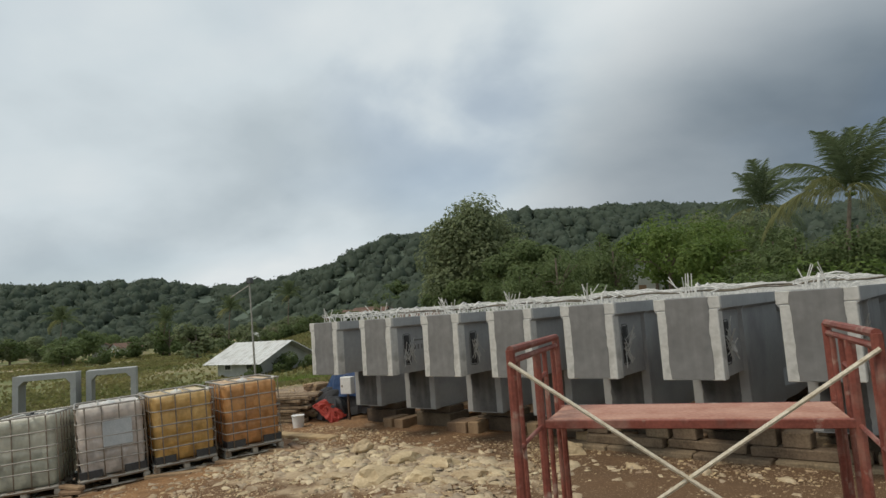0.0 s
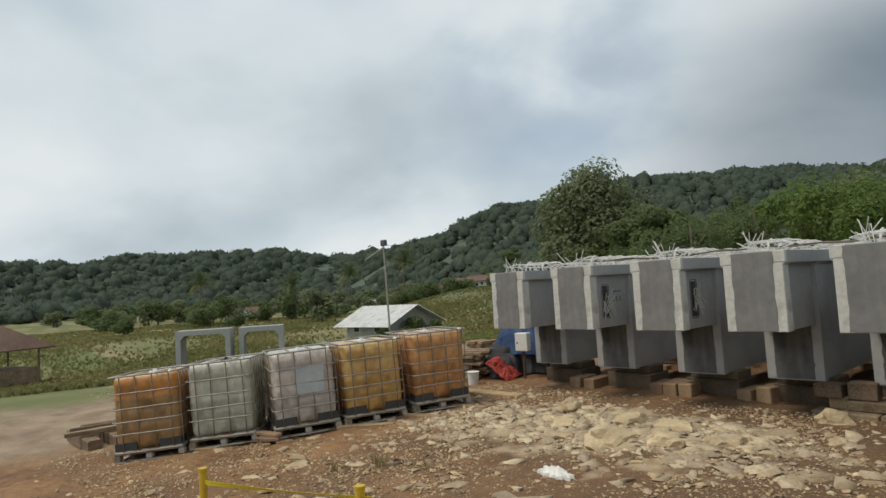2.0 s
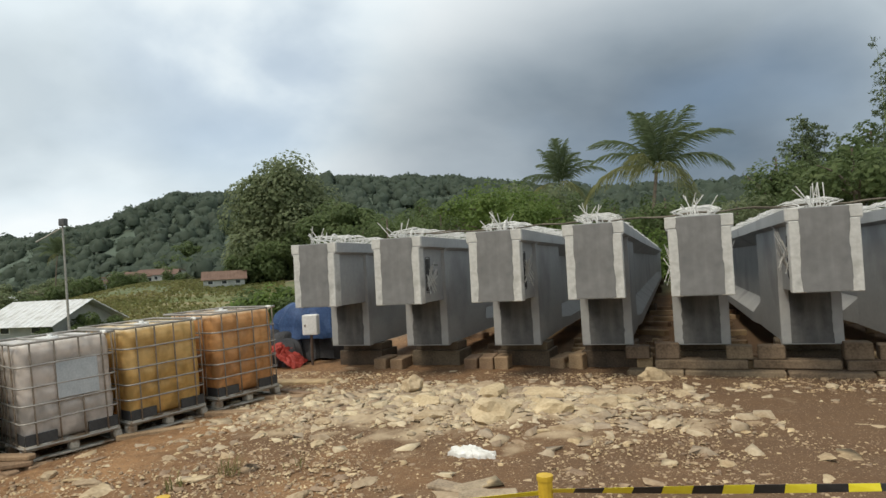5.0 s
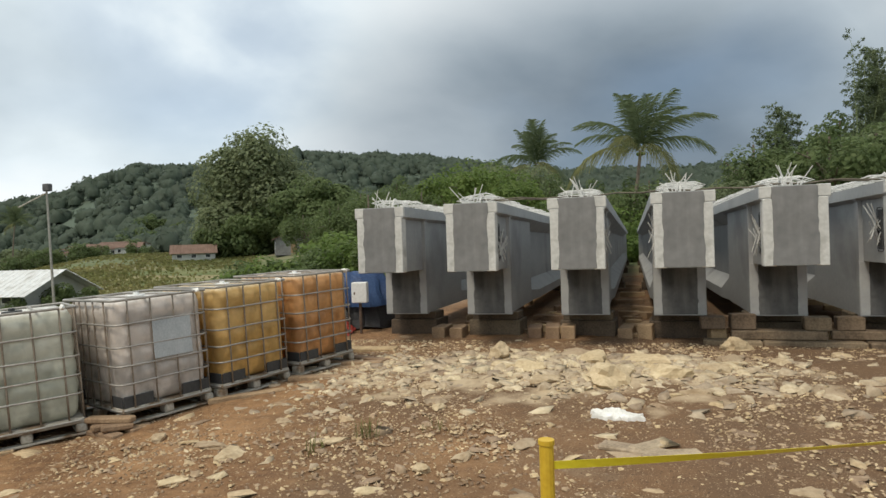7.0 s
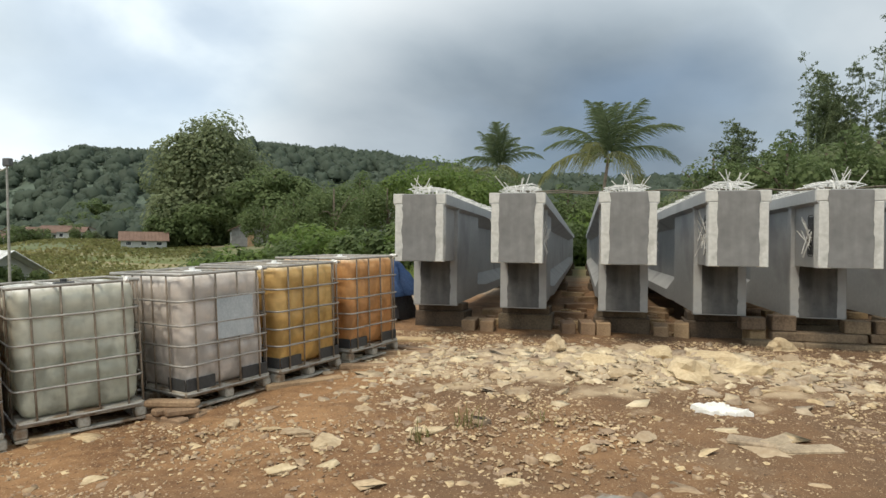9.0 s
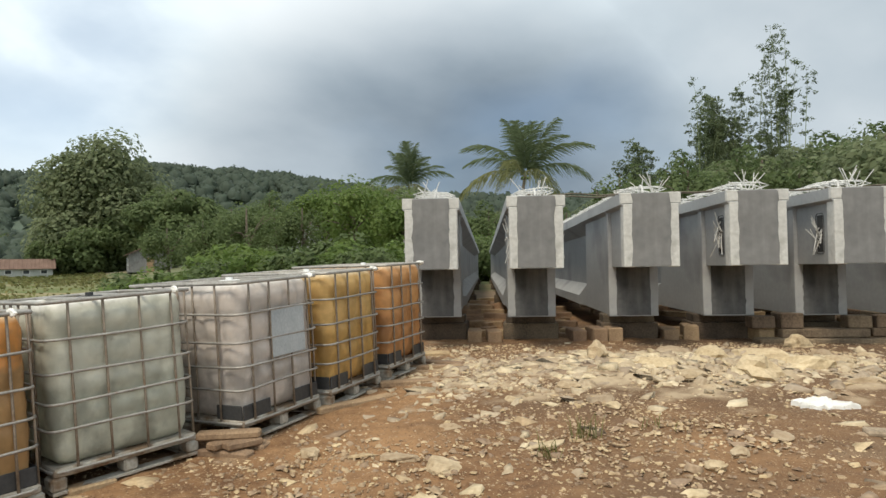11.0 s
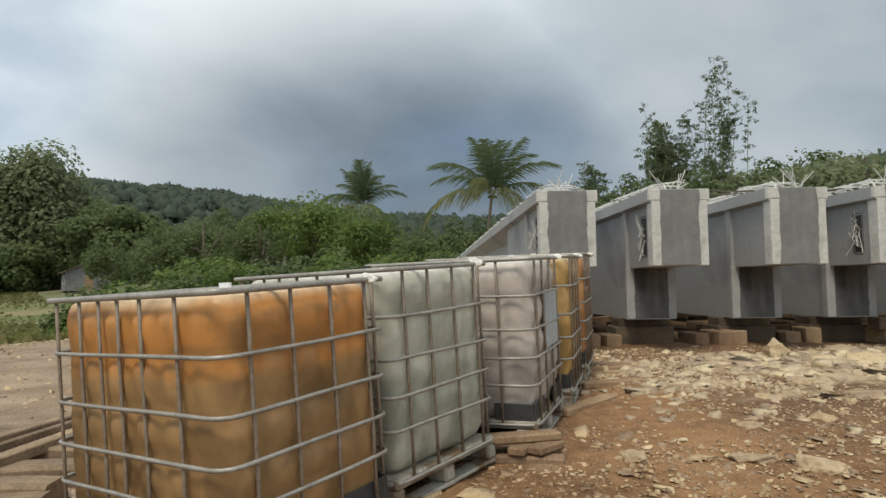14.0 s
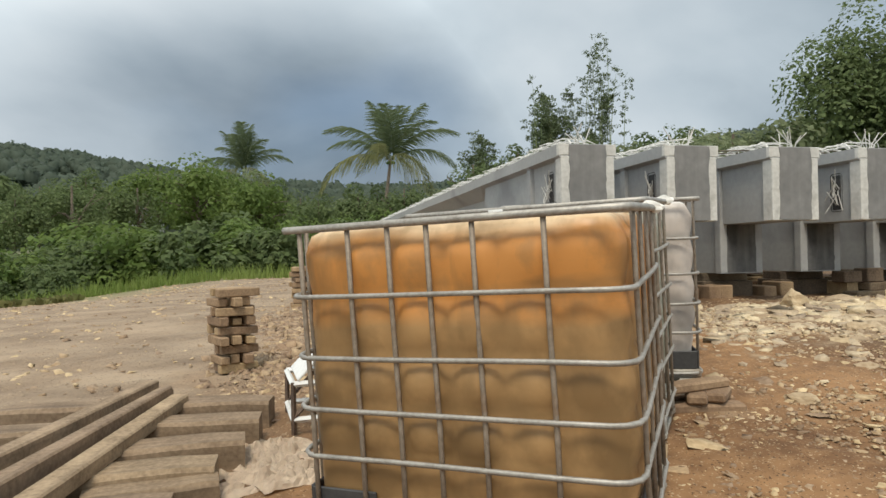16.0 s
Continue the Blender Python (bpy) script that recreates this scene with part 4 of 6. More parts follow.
def container(i, m, label):
    rnd = random.Random(300 + i)
    t = thing("liquid_container", m, label, "container", "row of liquid containers")
    t.scale = (0.94 if i == 0 else 0.925, 0.89, 1)
    tank = part("tank", tank_mesh(i), M_TANK[i], t, "", True)
    hoops = HOOPS
    for k, z in enumerate(hoops):
        bm = bmesh.new()
        pts = ring_pts(0.612, 0.512, 0.085, z)
        fin = []
        for a_, b_ in zip(pts, pts[1:] + pts[:1]):
            a_, b_ = Vector(a_), Vector(b_)
            steps = 6 if (a_ - b_).length > 0.3 else 1
            for q in range(steps):
                p = a_.lerp(b_, q / steps)
                fin.append(p + Vector((0.006 * noise.noise(p * 2 + Vector((i * 7, k, 0))), 0.006 * noise.noise(p * 2 + Vector((i * 7, k, 5))), 0.008 * noise.noise(p * 1.5 + Vector((i * 9, k, 11))))))
        tube(bm, fin, 0.0094, 6, closed=True)
        part("cage_hoop", bm, M_GALV, t, "", True)
    bm = bmesh.new()
    tube(bm, ring_pts(0.612, 0.512, 0.03, 1.15), 0.014, 6, closed=True)
    part("top_rim", bm, M_GALV, t, "", True)
    for f in (-0.545, -0.335, -0.195, -0.045, 0.12, 0.36):
        for s in (-1, 1):
            share("upright_bar", BAR, t, pose(-f * s + rnd.uniform(-0.01, 0.01), s * 0.503, 0, 0, 0, 0))
    for f in (-0.36, -0.12, 0.12, 0.36):
        for s in (-1, 1):
            share("upright_bar", BAR, t, pose(s * 0.603, f + rnd.uniform(-0.01, 0.01), 0))
    for k in range(2):
        bm = bmesh.new()
        y = -0.17 + 0.34 * k
        tube(bm, [(-0.61, y, 1.152), (-0.3, y + 0.01, 1.147), (0.3, y, 1.149), (0.61, y, 1.152)], 0.012, 6)
        part("top_bar", bm, M_GALV, t)
    bm = bmesh.new()
    bmesh.ops.create_cone(bm, cap_ends=True, segments=20, radius1=0.10, radius2=0.09, depth=0.06, matrix=pose(0.05, 0, 1.125))
    bmesh.ops.create_cone(bm, cap_ends=True, segments=8, radius1=0.03, radius2=0.03, depth=0.03, matrix=pose(0.05, 0, 1.165))
    part("filler_cap", bm, M_WHITE if i != 1 else M_BLACK, t)
    # steel pallet: deck, skids, nine feet
    bm = bmesh.new()
    box(bm, -0.6, 0.6, -0.5, 0.5, 0.105, 0.155, 0.01)
    part("pallet_deck", bm, M_PALLET, t)
    for yy in (-0.47, 0, 0.47):
        bm = bmesh.new()
        box(bm, -0.6, 0.6, yy - 0.045, yy + 0.045, 0.0, 0.022, 0.004)
        part("pallet_skid", bm, M_PALLET, t)
        for xx in (-0.525, 0, 0.525):
            bm = bmesh.new()
            box(bm, xx - 0.072, xx + 0.072, yy - 0.05, yy + 0.05, 0.022, 0.105, 0.014)
            part("pallet_foot", bm, M_PALLET, t)
    for xx in (-0.545, 0.545):
        bm = bmesh.new()
        box(bm, xx - 0.05, xx + 0.05, -0.5, 0.5, 0.001, 0.021, 0.004)
        part("pallet_skid", bm, M_PALLET, t)
    # dark moulded plates round the foot of the tank, behind the bars
    for sx, sy in ((1, -1), (1, 1), (-1, -1), (-1, 1)) if i != 1 else ():
        bm = bmesh.new()
        reach = 0.16
        x0, x1 = sorted((sx * 0.31, sx * 0.575))
        y0, y1 = sorted((sy * reach, sy * 0.478))
        box(bm, x0, x1, *sorted((sy * 0.478, sy * 0.490)), 0.157, 0.262, 0.004)
        box(bm, *sorted((sx * 0.577, sx * 0.590)), y0, y1, 0.157, 0.262, 0.004)
        part("corner_plate", bm, M_BLACK, t, "black corner plate at the tank foot")
    if i == 2:
        bm = bmesh.new()
        box(bm, 0.612, 0.618, -0.13, 0.30, 0.56, 0.93, 0.002)
        part("label_plate", bm, M_LABEL, t, "faded grey label plate")
    bm = bmesh.new()
    for v in lumps(bm, (0.05, 0.03, 0.028), 700 + i, 0.4, sub=2).verts:
        v.co += Vector((0.61, 0.40, 1.155))
    part("tied_rag", bm, M_SACK, t, "scrap of white plastic tied to the rim")
    return t


def tote(c, ang, base, up_row, up_yard):
    """Pose from the middle of the foot, the direction of the row, and the slopes of the ground."""
    return pose(*c, base, 0, 0, ang - 90) @ pose(0, 0, 0, math.degrees(math.atan(up_row)), -math.degrees(math.atan(up_yard)), 0)


TOTES = [((-11.804, 3.846), 57.5, -0.29, 0.055, 0.030, "orange-stained liquid container in a steel cage on a pallet"),
         ((-11.288, 4.690), 55.3, -0.195, 0.055, 0.025, "grey-green liquid container in a steel cage on a pallet"),
         ((-10.681, 5.513), 70.0, -0.115, 0.045, 0.020, "pinkish-white liquid container with a label plate, in a steel cage"),
         ((-10.345, 6.384), 74.0, -0.06, 0.035, 0.010, "amber liquid container in a steel cage on a pallet"),
         ((-10.035, 7.364), 74.0, 0.0, 0.030, 0.010, "rust-orange liquid container in a steel cage on a pallet")]
for i_, (c, ang, base, ur, uy, lab) in enumerate(TOTES):
    m_ = tote(c, ang, base, ur, uy)
    container(i_, m_, lab)
    for k, (lx, ly) in enumerate(((0.38, -0.36), (0.36, 0.36), (-0.40, -0.30), (-0.40, 0.34))):
        p = m_ @ Vector((lx, ly, 0))
        z0 = min(gz(p.x, p.y) - 0.05, p.z - 0.05)
        timber("packing_plank", p.x - 0.30, p.x + 0.30, p.y - 0.07, p.y + 0.07, z0, p.z - 0.006, M_TIMBER, "rough timber packing under a container pallet", "plank", "packing planks", ang - 90 + rs.uniform(-14, 14) + (70 if k == 1 else 0))
for x, y, rz, w in ((-9.78, 6.0, 50, 0.4), (-9.42, 6.75, 20, 0.3), (-9.30, 7.5, 10, 0.35), (-11.0, 4.2, 60, 0.14), (-9.25, 7.8, -20, 0.3)):
    timber("scrap_plank", x - w, x + w, y - 0.06, y + 0.06, gz(x, y) - 0.015, gz(x, y) + 0.045, M_TIMBER, "short scrap plank lying by the containers", "plank", "scrap planks", rz)


for x, y, rz, w, dz in ((-10.42, 4.76, -12, 0.24, 0.0), (-10.36, 4.92, -8, 0.22, 0.0), (-10.40, 4.83, 62, 0.15, 0.055), (-10.28, 4.80, 50, 0.13, 0.055), (-10.40, 4.84, 14, 0.22, 0.11)):
    timber("broken_plank", x - w, x + w, y - 0.055, y + 0.055, gz(x, y) - 0.012 + dz, gz(x, y) + 0.042 + dz, M_TIMBER, "broken plank in a small heap by a container's foot", "plank", "broken planks", rz)


# ---------------------------------------------------------------- scaffold
SA, SG = Vector((-2.53, 5.03, 0)), Vector((0.944, 0.33, 0))
sc = thing("scaffold", pose(SA.x, SA.y, 0, 0, 0, math.degrees(math.atan2(SG.y, SG.x))), "red-brown steel tube scaffold with a plank deck", "scaffold")
# local x: from frame to frame, local -y: along a frame towards the path
SB, ST, SL = 0.02, 1.81, 1.56
for fx in (0.0, SL):
    fr = part("end_frame", tube(tube(bmesh.new(), [(fx, 0, ST), (fx, -1.10, ST)], 0.021, 8), [(fx, 0.0, ST - 0.055), (fx, -1.10, ST - 0.055)], 0.017, 8), M_RED, sc)
    for y, rr, z1 in ((0, 0.024, ST), (-0.13, 0.014, ST - 0.05), (-0.36, 0.015, ST - 0.05), (-0.56, 0.024, ST - 0.06), (-0.98, 0.014, ST - 0.05), (-1.10, 0.024, ST)):
        part("frame_leg", tube(bmesh.new(), [(fx, y, SB), (fx, y, z1)], rr, 8), M_RED, fr)
    for y0, y1, z in ((0, -0.13, 1.32), (-0.13, -0.36, 1.30), (-0.36, -0.56, 1.62), (0, -0.13, 0.72), (-0.13, -0.36, 0.52), (-0.36, -0.56, 0.64), (-0.56, -1.10, 1.34), (-0.98, -1.10, 0.7)):
        part("frame_rung", tube(bmesh.new(), [(fx, y0, z), (fx, y1, z - 0.02)], 0.012, 6), M_RED, fr)
for k in range(3):
    bm = bmesh.new()
    box(bm, 0.03, SL - 0.03, -0.53 + 0.165 * k, -0.375 + 0.165 * k, 1.345, 1.375, 0.006)
    part("deck_plank", bm, M_DECK, sc, "worn reddish deck plank")
for y in (-0.555, -0.02):
    bm = bmesh.new()
    box(bm, 0.0, SL, y - 0.014, y + 0.014, 1.325, 1.372, 0.004)
    part("deck_rail", bm, M_RED, sc)
for za, zb in ((1.75, 0.68), (0.68, 1.75)):
    part("cross_brace", tube(bmesh.new(), [(0, -1.13 - (0.012 if za > zb else -0.012), za), (SL, -1.13, zb)], 0.0105, 6), M_BRACE, sc, "spattered pale brace rod")
for k in range(7):
    bm = bmesh.new()
    tube(bm, [(-1.9 + 0.06 * k, 4.6 - 0.03 * k, gz(-1.9, 4.6) + 0.018), (0.4 + 0.05 * k, 4.0 + 0.02 * k, gz(0.4, 4.0) + 0.02)], 0.012, 6)
    tagged(part("steel_bar", bm, M_STEELBAR), "rusty reinforcing bar lying on the ground", "bar", "steel bars")

# ---------------------------------------------------------------- barrier posts and tape
POSTS = [(-6.0, 2.47, 0.768), (-4.68, 2.77, 0.848), (-0.9, 3.75, 0.945)]
for x, y, z in POSTS:
    p = thing("barrier_post", pose(x, y, gz(x, y) - 0.05), "yellow painted steel barrier post set in the ground", "post", "barrier posts")
    h = z - gz(x, y) + 0.05
    part("post_tube", tube(bmesh.new(), [(0, 0, 0), (0, 0, h)], 0.024, 12), M_YELLOW, p)
    part("post_band", tube(bmesh.new(), [(0, 0, max(0.05, h - 0.47)), (0, 0, h - 0.28)], 0.0255, 12), M_TAPEK, p, "black painted band")
    part("post_cap", tube(bmesh.new(), [(0, 0, h), (0, 0, h + 0.015)], 0.027, 12), M_YELLOW, p)
for (xa, ya, za), (xb, yb, zb) in zip(POSTS, POSTS[1:]):
    tape = thing("barrier_tape", pose(0, 0, 0), "yellow and black barrier tape tied between posts", "tape", "barrier tape")
    A, B = Vector((xa, ya, za - (0.07 if xa < -5.5 else 0.035))), Vector((xb, yb, zb - 0.04))
    ln = (B - A).length
    seg = max(8, int(ln / 0.09))
    for k in range(seg):
        bm = bmesh.new()
        q = []
        for f in (k / seg, (k + 1) / seg):
            p = A.lerp(B, f) + Vector((0, 0, -0.006 * ln * 4 * f * (1 - f)))
            tw = 0.9 * math.sin(f * ln * 1.7 + xa)
            hw_ = (0.0145 + 0.004 * math.sin(f * ln * 4.1)) * math.cos(tw)
            q += [p + Vector((0.008 * math.sin(tw), -0.012 * math.sin(tw), hw_)), p - Vector((0.008 * math.sin(tw), -0.012 * math.sin(tw), hw_))]
        vs = [bm.verts.new(v) for v in q] + [bm.verts.new(v + Vector((0.001, -0.0015, 0))) for v in q]
        for f in ((0, 1, 3, 2), (4, 6, 7, 5), (0, 2, 6, 4), (1, 5, 7, 3)):
            bm.faces.new([vs[w] for w in f])
        part("tape_stripe", bm, M_TAPEY if k % 2 == 0 or xa < -5.5 else M_TAPEK, tape)


# ---------------------------------------------------------------- stones
def fast_mesh(name, verts, quads_, mat):
    me = bpy.data.meshes.new(name)
    me.vertices.add(len(verts))
    me.vertices.foreach_set("co", np.asarray(verts, np.float32).ravel())
    me.loops.add(quads_.size)
    me.loops.foreach_set("vertex_index", quads_.astype(np.int32).ravel())
    me.polygons.add(len(quads_))
    me.polygons.foreach_set("loop_start", np.arange(0, quads_.size, 4, dtype=np.int32))
    me.update(calc_edges=True)
    me.materials.append(mat)
    return me


CUBE_V = np.array([(x, y, z) for z in (-1, 1) for y in (-1, 1) for x in (-1, 1)], float)
CUBE_F = np.array([(4, 5, 7, 6), (0, 1, 5, 4), (2, 6, 7, 3), (0, 4, 6, 2), (1, 3, 7, 5)])


def scatter(n, seed, centre, spread, size, flat, box_=None):
    """Many small broken stones lying on the ground, as one body of rubble."""
    r_ = np.random.RandomState(seed)
    if box_:
        x, y = r_.uniform(box_[0], box_[1], 2 * n), r_.uniform(box_[2], box_[3], 2 * n)
        dens = np.sin(x * 1.9 + 0.7 * y) + np.sin(y * 2.6 - x * 0.8 + 1.0) + np.sin(x * 4.1 + y * 3.3) + r_.normal(0, 1.9, 2 * n) - 1.8 * smooth(-5.5, -2.0, x)
        keep = np.argsort(-dens)[:n]
        x, y = x[keep], y[keep]
    else:
        x, y = r_.normal(centre[0], spread[0], n), r_.normal(centre[1], spread[1], n)
    s = size[0] * (size[1] / size[0]) ** (r_.uniform(0, 1, n) ** 2.2)
    v = CUBE_V[None] * (1 + 0.45 * r_.standard_normal((n, 8, 3)))
    v[:, 4:, :2] *= 0.72
    sc_ = np.stack([s, s * r_.uniform(0.5, 1.0, n), s * r_.uniform(flat[0], flat[1], n)], -1)
    v = v * sc_[:, None]
    th = r_.uniform(0, 2 * np.pi, n)
    c_, s_ = np.cos(th)[:, None], np.sin(th)[:, None]
    vx, vy = v[..., 0] * c_ - v[..., 1] * s_, v[..., 0] * s_ + v[..., 1] * c_
    vz = v[..., 2] + r_.normal(0, 0.18, n)[:, None] * vx + ground_z(x, y)[:, None] + 0.25 * sc_[:, 2:3]
    out = np.stack([vx + x[:, None], vy + y[:, None], vz], -1).reshape(-1, 3)
    return out, (CUBE_F[None] + 8 * np.arange(n)[:, None, None]).reshape(-1, 4)


def rubble(name, sets, mat, label):
    vs, fs, k = [], [], 0
    for args in sets:
        v, f = scatter(*args)
        vs.append(v)
        fs.append(f + k)
        k += len(v)
    return tagged(new(name, fast_mesh(name, np.concatenate(vs), np.concatenate(fs), mat)), label, "rubble", kind="stuff")


M_PEBBLE = surface("dusty_pebbles", (0.25, 0.168, 0.095), (0.50, 0.375, 0.24), 0.9, 3, 30, 0.5, island=0.4)
rubble("gravel", [(36000, 1, None, None, (0.006, 0.019), (0.2, 0.55), (-13.2, 1.5, 2.6, 9.4)), (2400, 2, None, None, (0.012, 0.042), (0.15, 0.4), (-13.5, 1.5, 2.2, 9.4)), (300, 31, None, None, (0.025, 0.10), (0.08, 0.2), (-12, 1.5, 3.0, 8.6)),
                  (5200, 3, None, None, (0.010, 0.045), (0.2, 0.45), (-24, -12.3, 5, 24))], M_PEBBLE, "loose pebbles and chips strewn over the brown earth")
rubble("limestone_rubble", [(1900, 5, (-6.7, 7.3), (1.3, 0.6), (0.015, 0.10), (0.15, 0.4)), (500, 6, (-9.0, 6.9), (0.6, 0.9), (0.015, 0.06), (0.2, 0.5)), (110, 7, (-3.6, 8.5), (1.6, 0.35), (0.015, 0.07), (0.15, 0.35)),
                             ], M_STONE, "broken pale limestone rubble heaped on the ground")
rubble("wood_chips", [(1500, 8, (-12.85, 8.9), (0.30, 1.3), (0.012, 0.06), (0.25, 0.6)), (500, 9, (-12.8, 6.6), (0.25, 0.7), (0.01, 0.035), (0.3, 0.6))], M_RUBBISH, "brown chips and broken offcuts strewn behind the containers")


def rock(x, y, size, seed, label, sink=0.55, mat=None):
    ob = part("limestone_rock", lumps(bmesh.new(), size, seed, 0.3, sub=3), mat or M_ROCK)
    ob.matrix_basis = pose(x, y, gz(x, y) + size[2] * (1 - 2 * sink) * 0.7, 0, 0, seed * 47 % 360)
    return tagged(ob, label, "rock", "limestone rocks")


for k, (x, y, w, d, h) in enumerate([(-7.50, 7.66, 0.17, 0.13, 0.14), (-8.83, 4.48, 0.17, 0.13, 0.05), (-9.14, 4.64, 0.15, 0.09, 0.04), (-4.81, 9.02, 0.22, 0.16, 0.13), (-6.13, 6.75, 0.36, 0.24, 0.15), (-5.65, 6.95, 0.28, 0.22, 0.13),
                                      (-3.80, 8.66, 0.14, 0.06, 0.05), (-6.75, 6.6, 0.22, 0.14, 0.06), (-6.4, 7.4, 0.30, 0.22, 0.13), (-7.0, 7.0, 0.20, 0.15, 0.09), (-5.9, 7.5, 0.35, 0.26, 0.14), (-5.2, 7.3, 0.24, 0.16, 0.10),
                                      (-6.6, 7.9, 0.30, 0.22, 0.12), (-7.3, 7.1, 0.16, 0.12, 0.07), (-8.0, 7.4, 0.18, 0.13, 0.07), (-5.0, 8.0, 0.25, 0.14, 0.08), (-4.5, 8.1, 0.18, 0.10, 0.06), (-7.9, 6.4, 0.13, 0.09, 0.05),
                                      (-5.4, 6.4, 0.16, 0.11, 0.06), (-7.0, 4.66, 0.13, 0.06, 0.04), (-7.22, 4.40, 0.07, 0.06, 0.04), (-5.81, 4.80, 0.24, 0.13, 0.03), (-8.15, 4.85, 0.17, 0.08, 0.03), (-6.63, 4.95, 0.15, 0.07, 0.03),
                                      (-9.79, 4.76, 0.11, 0.08, 0.05), (-8.87, 5.26, 0.10, 0.06, 0.04), (-7.44, 4.0, 0.12, 0.06, 0.03), (-3.5, 5.57, 0.10, 0.06, 0.03), (-4.3, 6.6, 0.16, 0.09, 0.04), (-3.0, 7.0, 0.13, 0.07, 0.03),
                                      (-8.9, 3.96, 0.12, 0.07, 0.03), (-7.6, 5.8, 0.11, 0.06, 0.04), (-8.4, 6.0, 0.12, 0.07, 0.04), (-4.9, 4.4, 0.11, 0.08, 0.04), (-10.0, 3.6, 0.10, 0.07, 0.03), (-9.5, 3.1, 0.13, 0.08, 0.04)]):
    rock(x, y, (w, d, h), 40 + k, "yellowish broken limestone rock half sunk in earth" if h > 0.045 else "flat pale limestone slab pressed into the earth", (0.12 if k == 0 else 0.38) if k in (0, 3) else 0.55)


def crumpled(name, x, y, w, d, h, mat, seed, label, category, z=None, n=22):
    bm = bmesh.new()
    off_ = Vector((seed * 3.1, seed * 1.7, 0))
    grid = []
    for j in range(n + 1):
        row = []
        for i in range(n + 1):
            u, v = i / n * 2 - 1, j / n * 2 - 1
            p = Vector((u * w, v * d, 0))
            ed = max(abs(u), abs(v))
            p += 0.12 * min(w, d) * noise.noise_vector(p * 3 / w + off_) + 0.16 * min(w, d) * noise.noise_vector(p * 1.3 / w + off_)
            zz = h * (0.5 + 0.9 * abs(noise.noise(p * 2.6 / w + off_)) * 1.6 + 0.5 * noise.noise(p * 6 / w + off_)) * (1 - ed ** 6 * 0.7)
            row.append(bm.verts.new((p.x, p.y, max(zz, 0.006))))
        grid.append(row)
    for j in range(n):
        for i in range(n):
            bm.faces.new((grid[j][i], grid[j][i + 1], grid[j + 1][i + 1], grid[j + 1][i]))
    bmesh.ops.solidify(bm, geom=bm.faces[:], thickness=0.004)
    ob = part(name, bm, mat)
    ob.matrix_basis = pose(x, y, (gz(x, y) + 0.004) if z is None else z, 0, 0, seed * 31 % 90)
    return tagged(ob, label, category)


def crust(x, y, w, d, seed, rz, hs=1.0, mat=None, name="cement_crust", label="grey-blue crust of spilled cement on the earth", category="spill", group="cement spills"):
    """A thin ragged cake of hardened cement."""
    bm = bmesh.new()
    n1 = 48
    rows = []
    for f, h in ((1.0, -0.01), (0.96, 0.010), (0.84, 0.017), (0.7, 0.022), (0.52, 0.025), (0.35, 0.026), (0.15, 0.026)):
        row = []
        for q in range(n1):
            a_ = 2 * math.pi * q / n1
            p = Vector((math.cos(a_), math.sin(a_), 0))
            k = f * (1 + 0.55 * noise.noise(p * 1.6 + Vector((seed, 0, 0))) + (0.45 if hs == 1 else 0.6) * noise.noise(p * 5 + Vector((seed, 3, 0))))
            p = Vector((p.x * w * k, p.y * d * k, 0))
            fold = 0.012 * noise.noise(p * 9 + Vector((seed, 0, 7))) + (0.045 * abs(noise.noise(p * 13 + Vector((seed, 4, 0)))) + 0.022 * abs(noise.noise(p * 27 + Vector((seed, 8, 0)))) if hs > 1 and h > 0 else 0)
            row.append(bm.verts.new((p.x, p.y, h * hs + fold)))
        rows.append(row)
    for a_, b_ in zip(rows, rows[1:]):
        for q in range(n1):
            bm.faces.new((a_[q], a_[(q + 1) % n1], b_[(q + 1) % n1], b_[q]))
    bm.faces.new(rows[-1])
    ob = part(name, bm, mat or M_CRUST)
    ob.matrix_basis = pose(x, y, gz(x, y), 0, 0, rz)
    return tagged(ob, label, category, group)


for k, (x, y, w, d, rz) in enumerate(((-7.42, 3.42, 0.28, 0.13, 60), (-7.02, 3.50, 0.34, 0.17, 62), (-8.05, 3.35, 0.36, 0.12, 20), (-6.62, 3.80, 0.34, 0.10, -10), (-7.75, 3.15, 0.2, 0.1, 30))):
    crust(x, y, w, d, 40 + 3 * k, rz)
rq = random.Random(17)
for k in range(15):
    x, y = rq.uniform(-13.08, -12.55), rq.uniform(4.32, 4.92)
    w = rq.uniform(0.10, 0.19)
    ob = crumpled("cement_bag", x, y, w, w * rq.uniform(0.5, 0.8), rq.uniform(0.018, 0.045), M_PAPER, 20 + k, "torn crumpled paper cement bag on the ground", "bag", n=16)
    tagged(ob, group="torn paper bags")
crust(-6.03, 5.68, 0.20, 0.085, 91, -8, 1.3, M_SACK, "plastic_sack", "crumpled white plastic sack lying on the earth", "sack", "")
for (xa, ya, za), (xb, yb, zb) in (((-6.72, 3.46, 0.10), (-6.93, 2.75, 0.05)), ((-7.51, 3.05, 0.10), (-7.36, 2.45, 0.03))):
    bm = bmesh.new()
    A, B = Vector((xa, ya, za)), Vector((xb, yb, gz(xb, yb) + zb))
    tube(bm, [A.lerp(B, f) + 0.012 * noise.noise_vector(Vector((xa * 5, f * 4, 0))) for f in np.linspace(0, 1, 7)], 0.040, 10, r1=0.048)
    tagged(part("wooden_pole", bm, M_POLE, None, "", True), "short round brown pole lying on the ground", "pole", "loose poles")
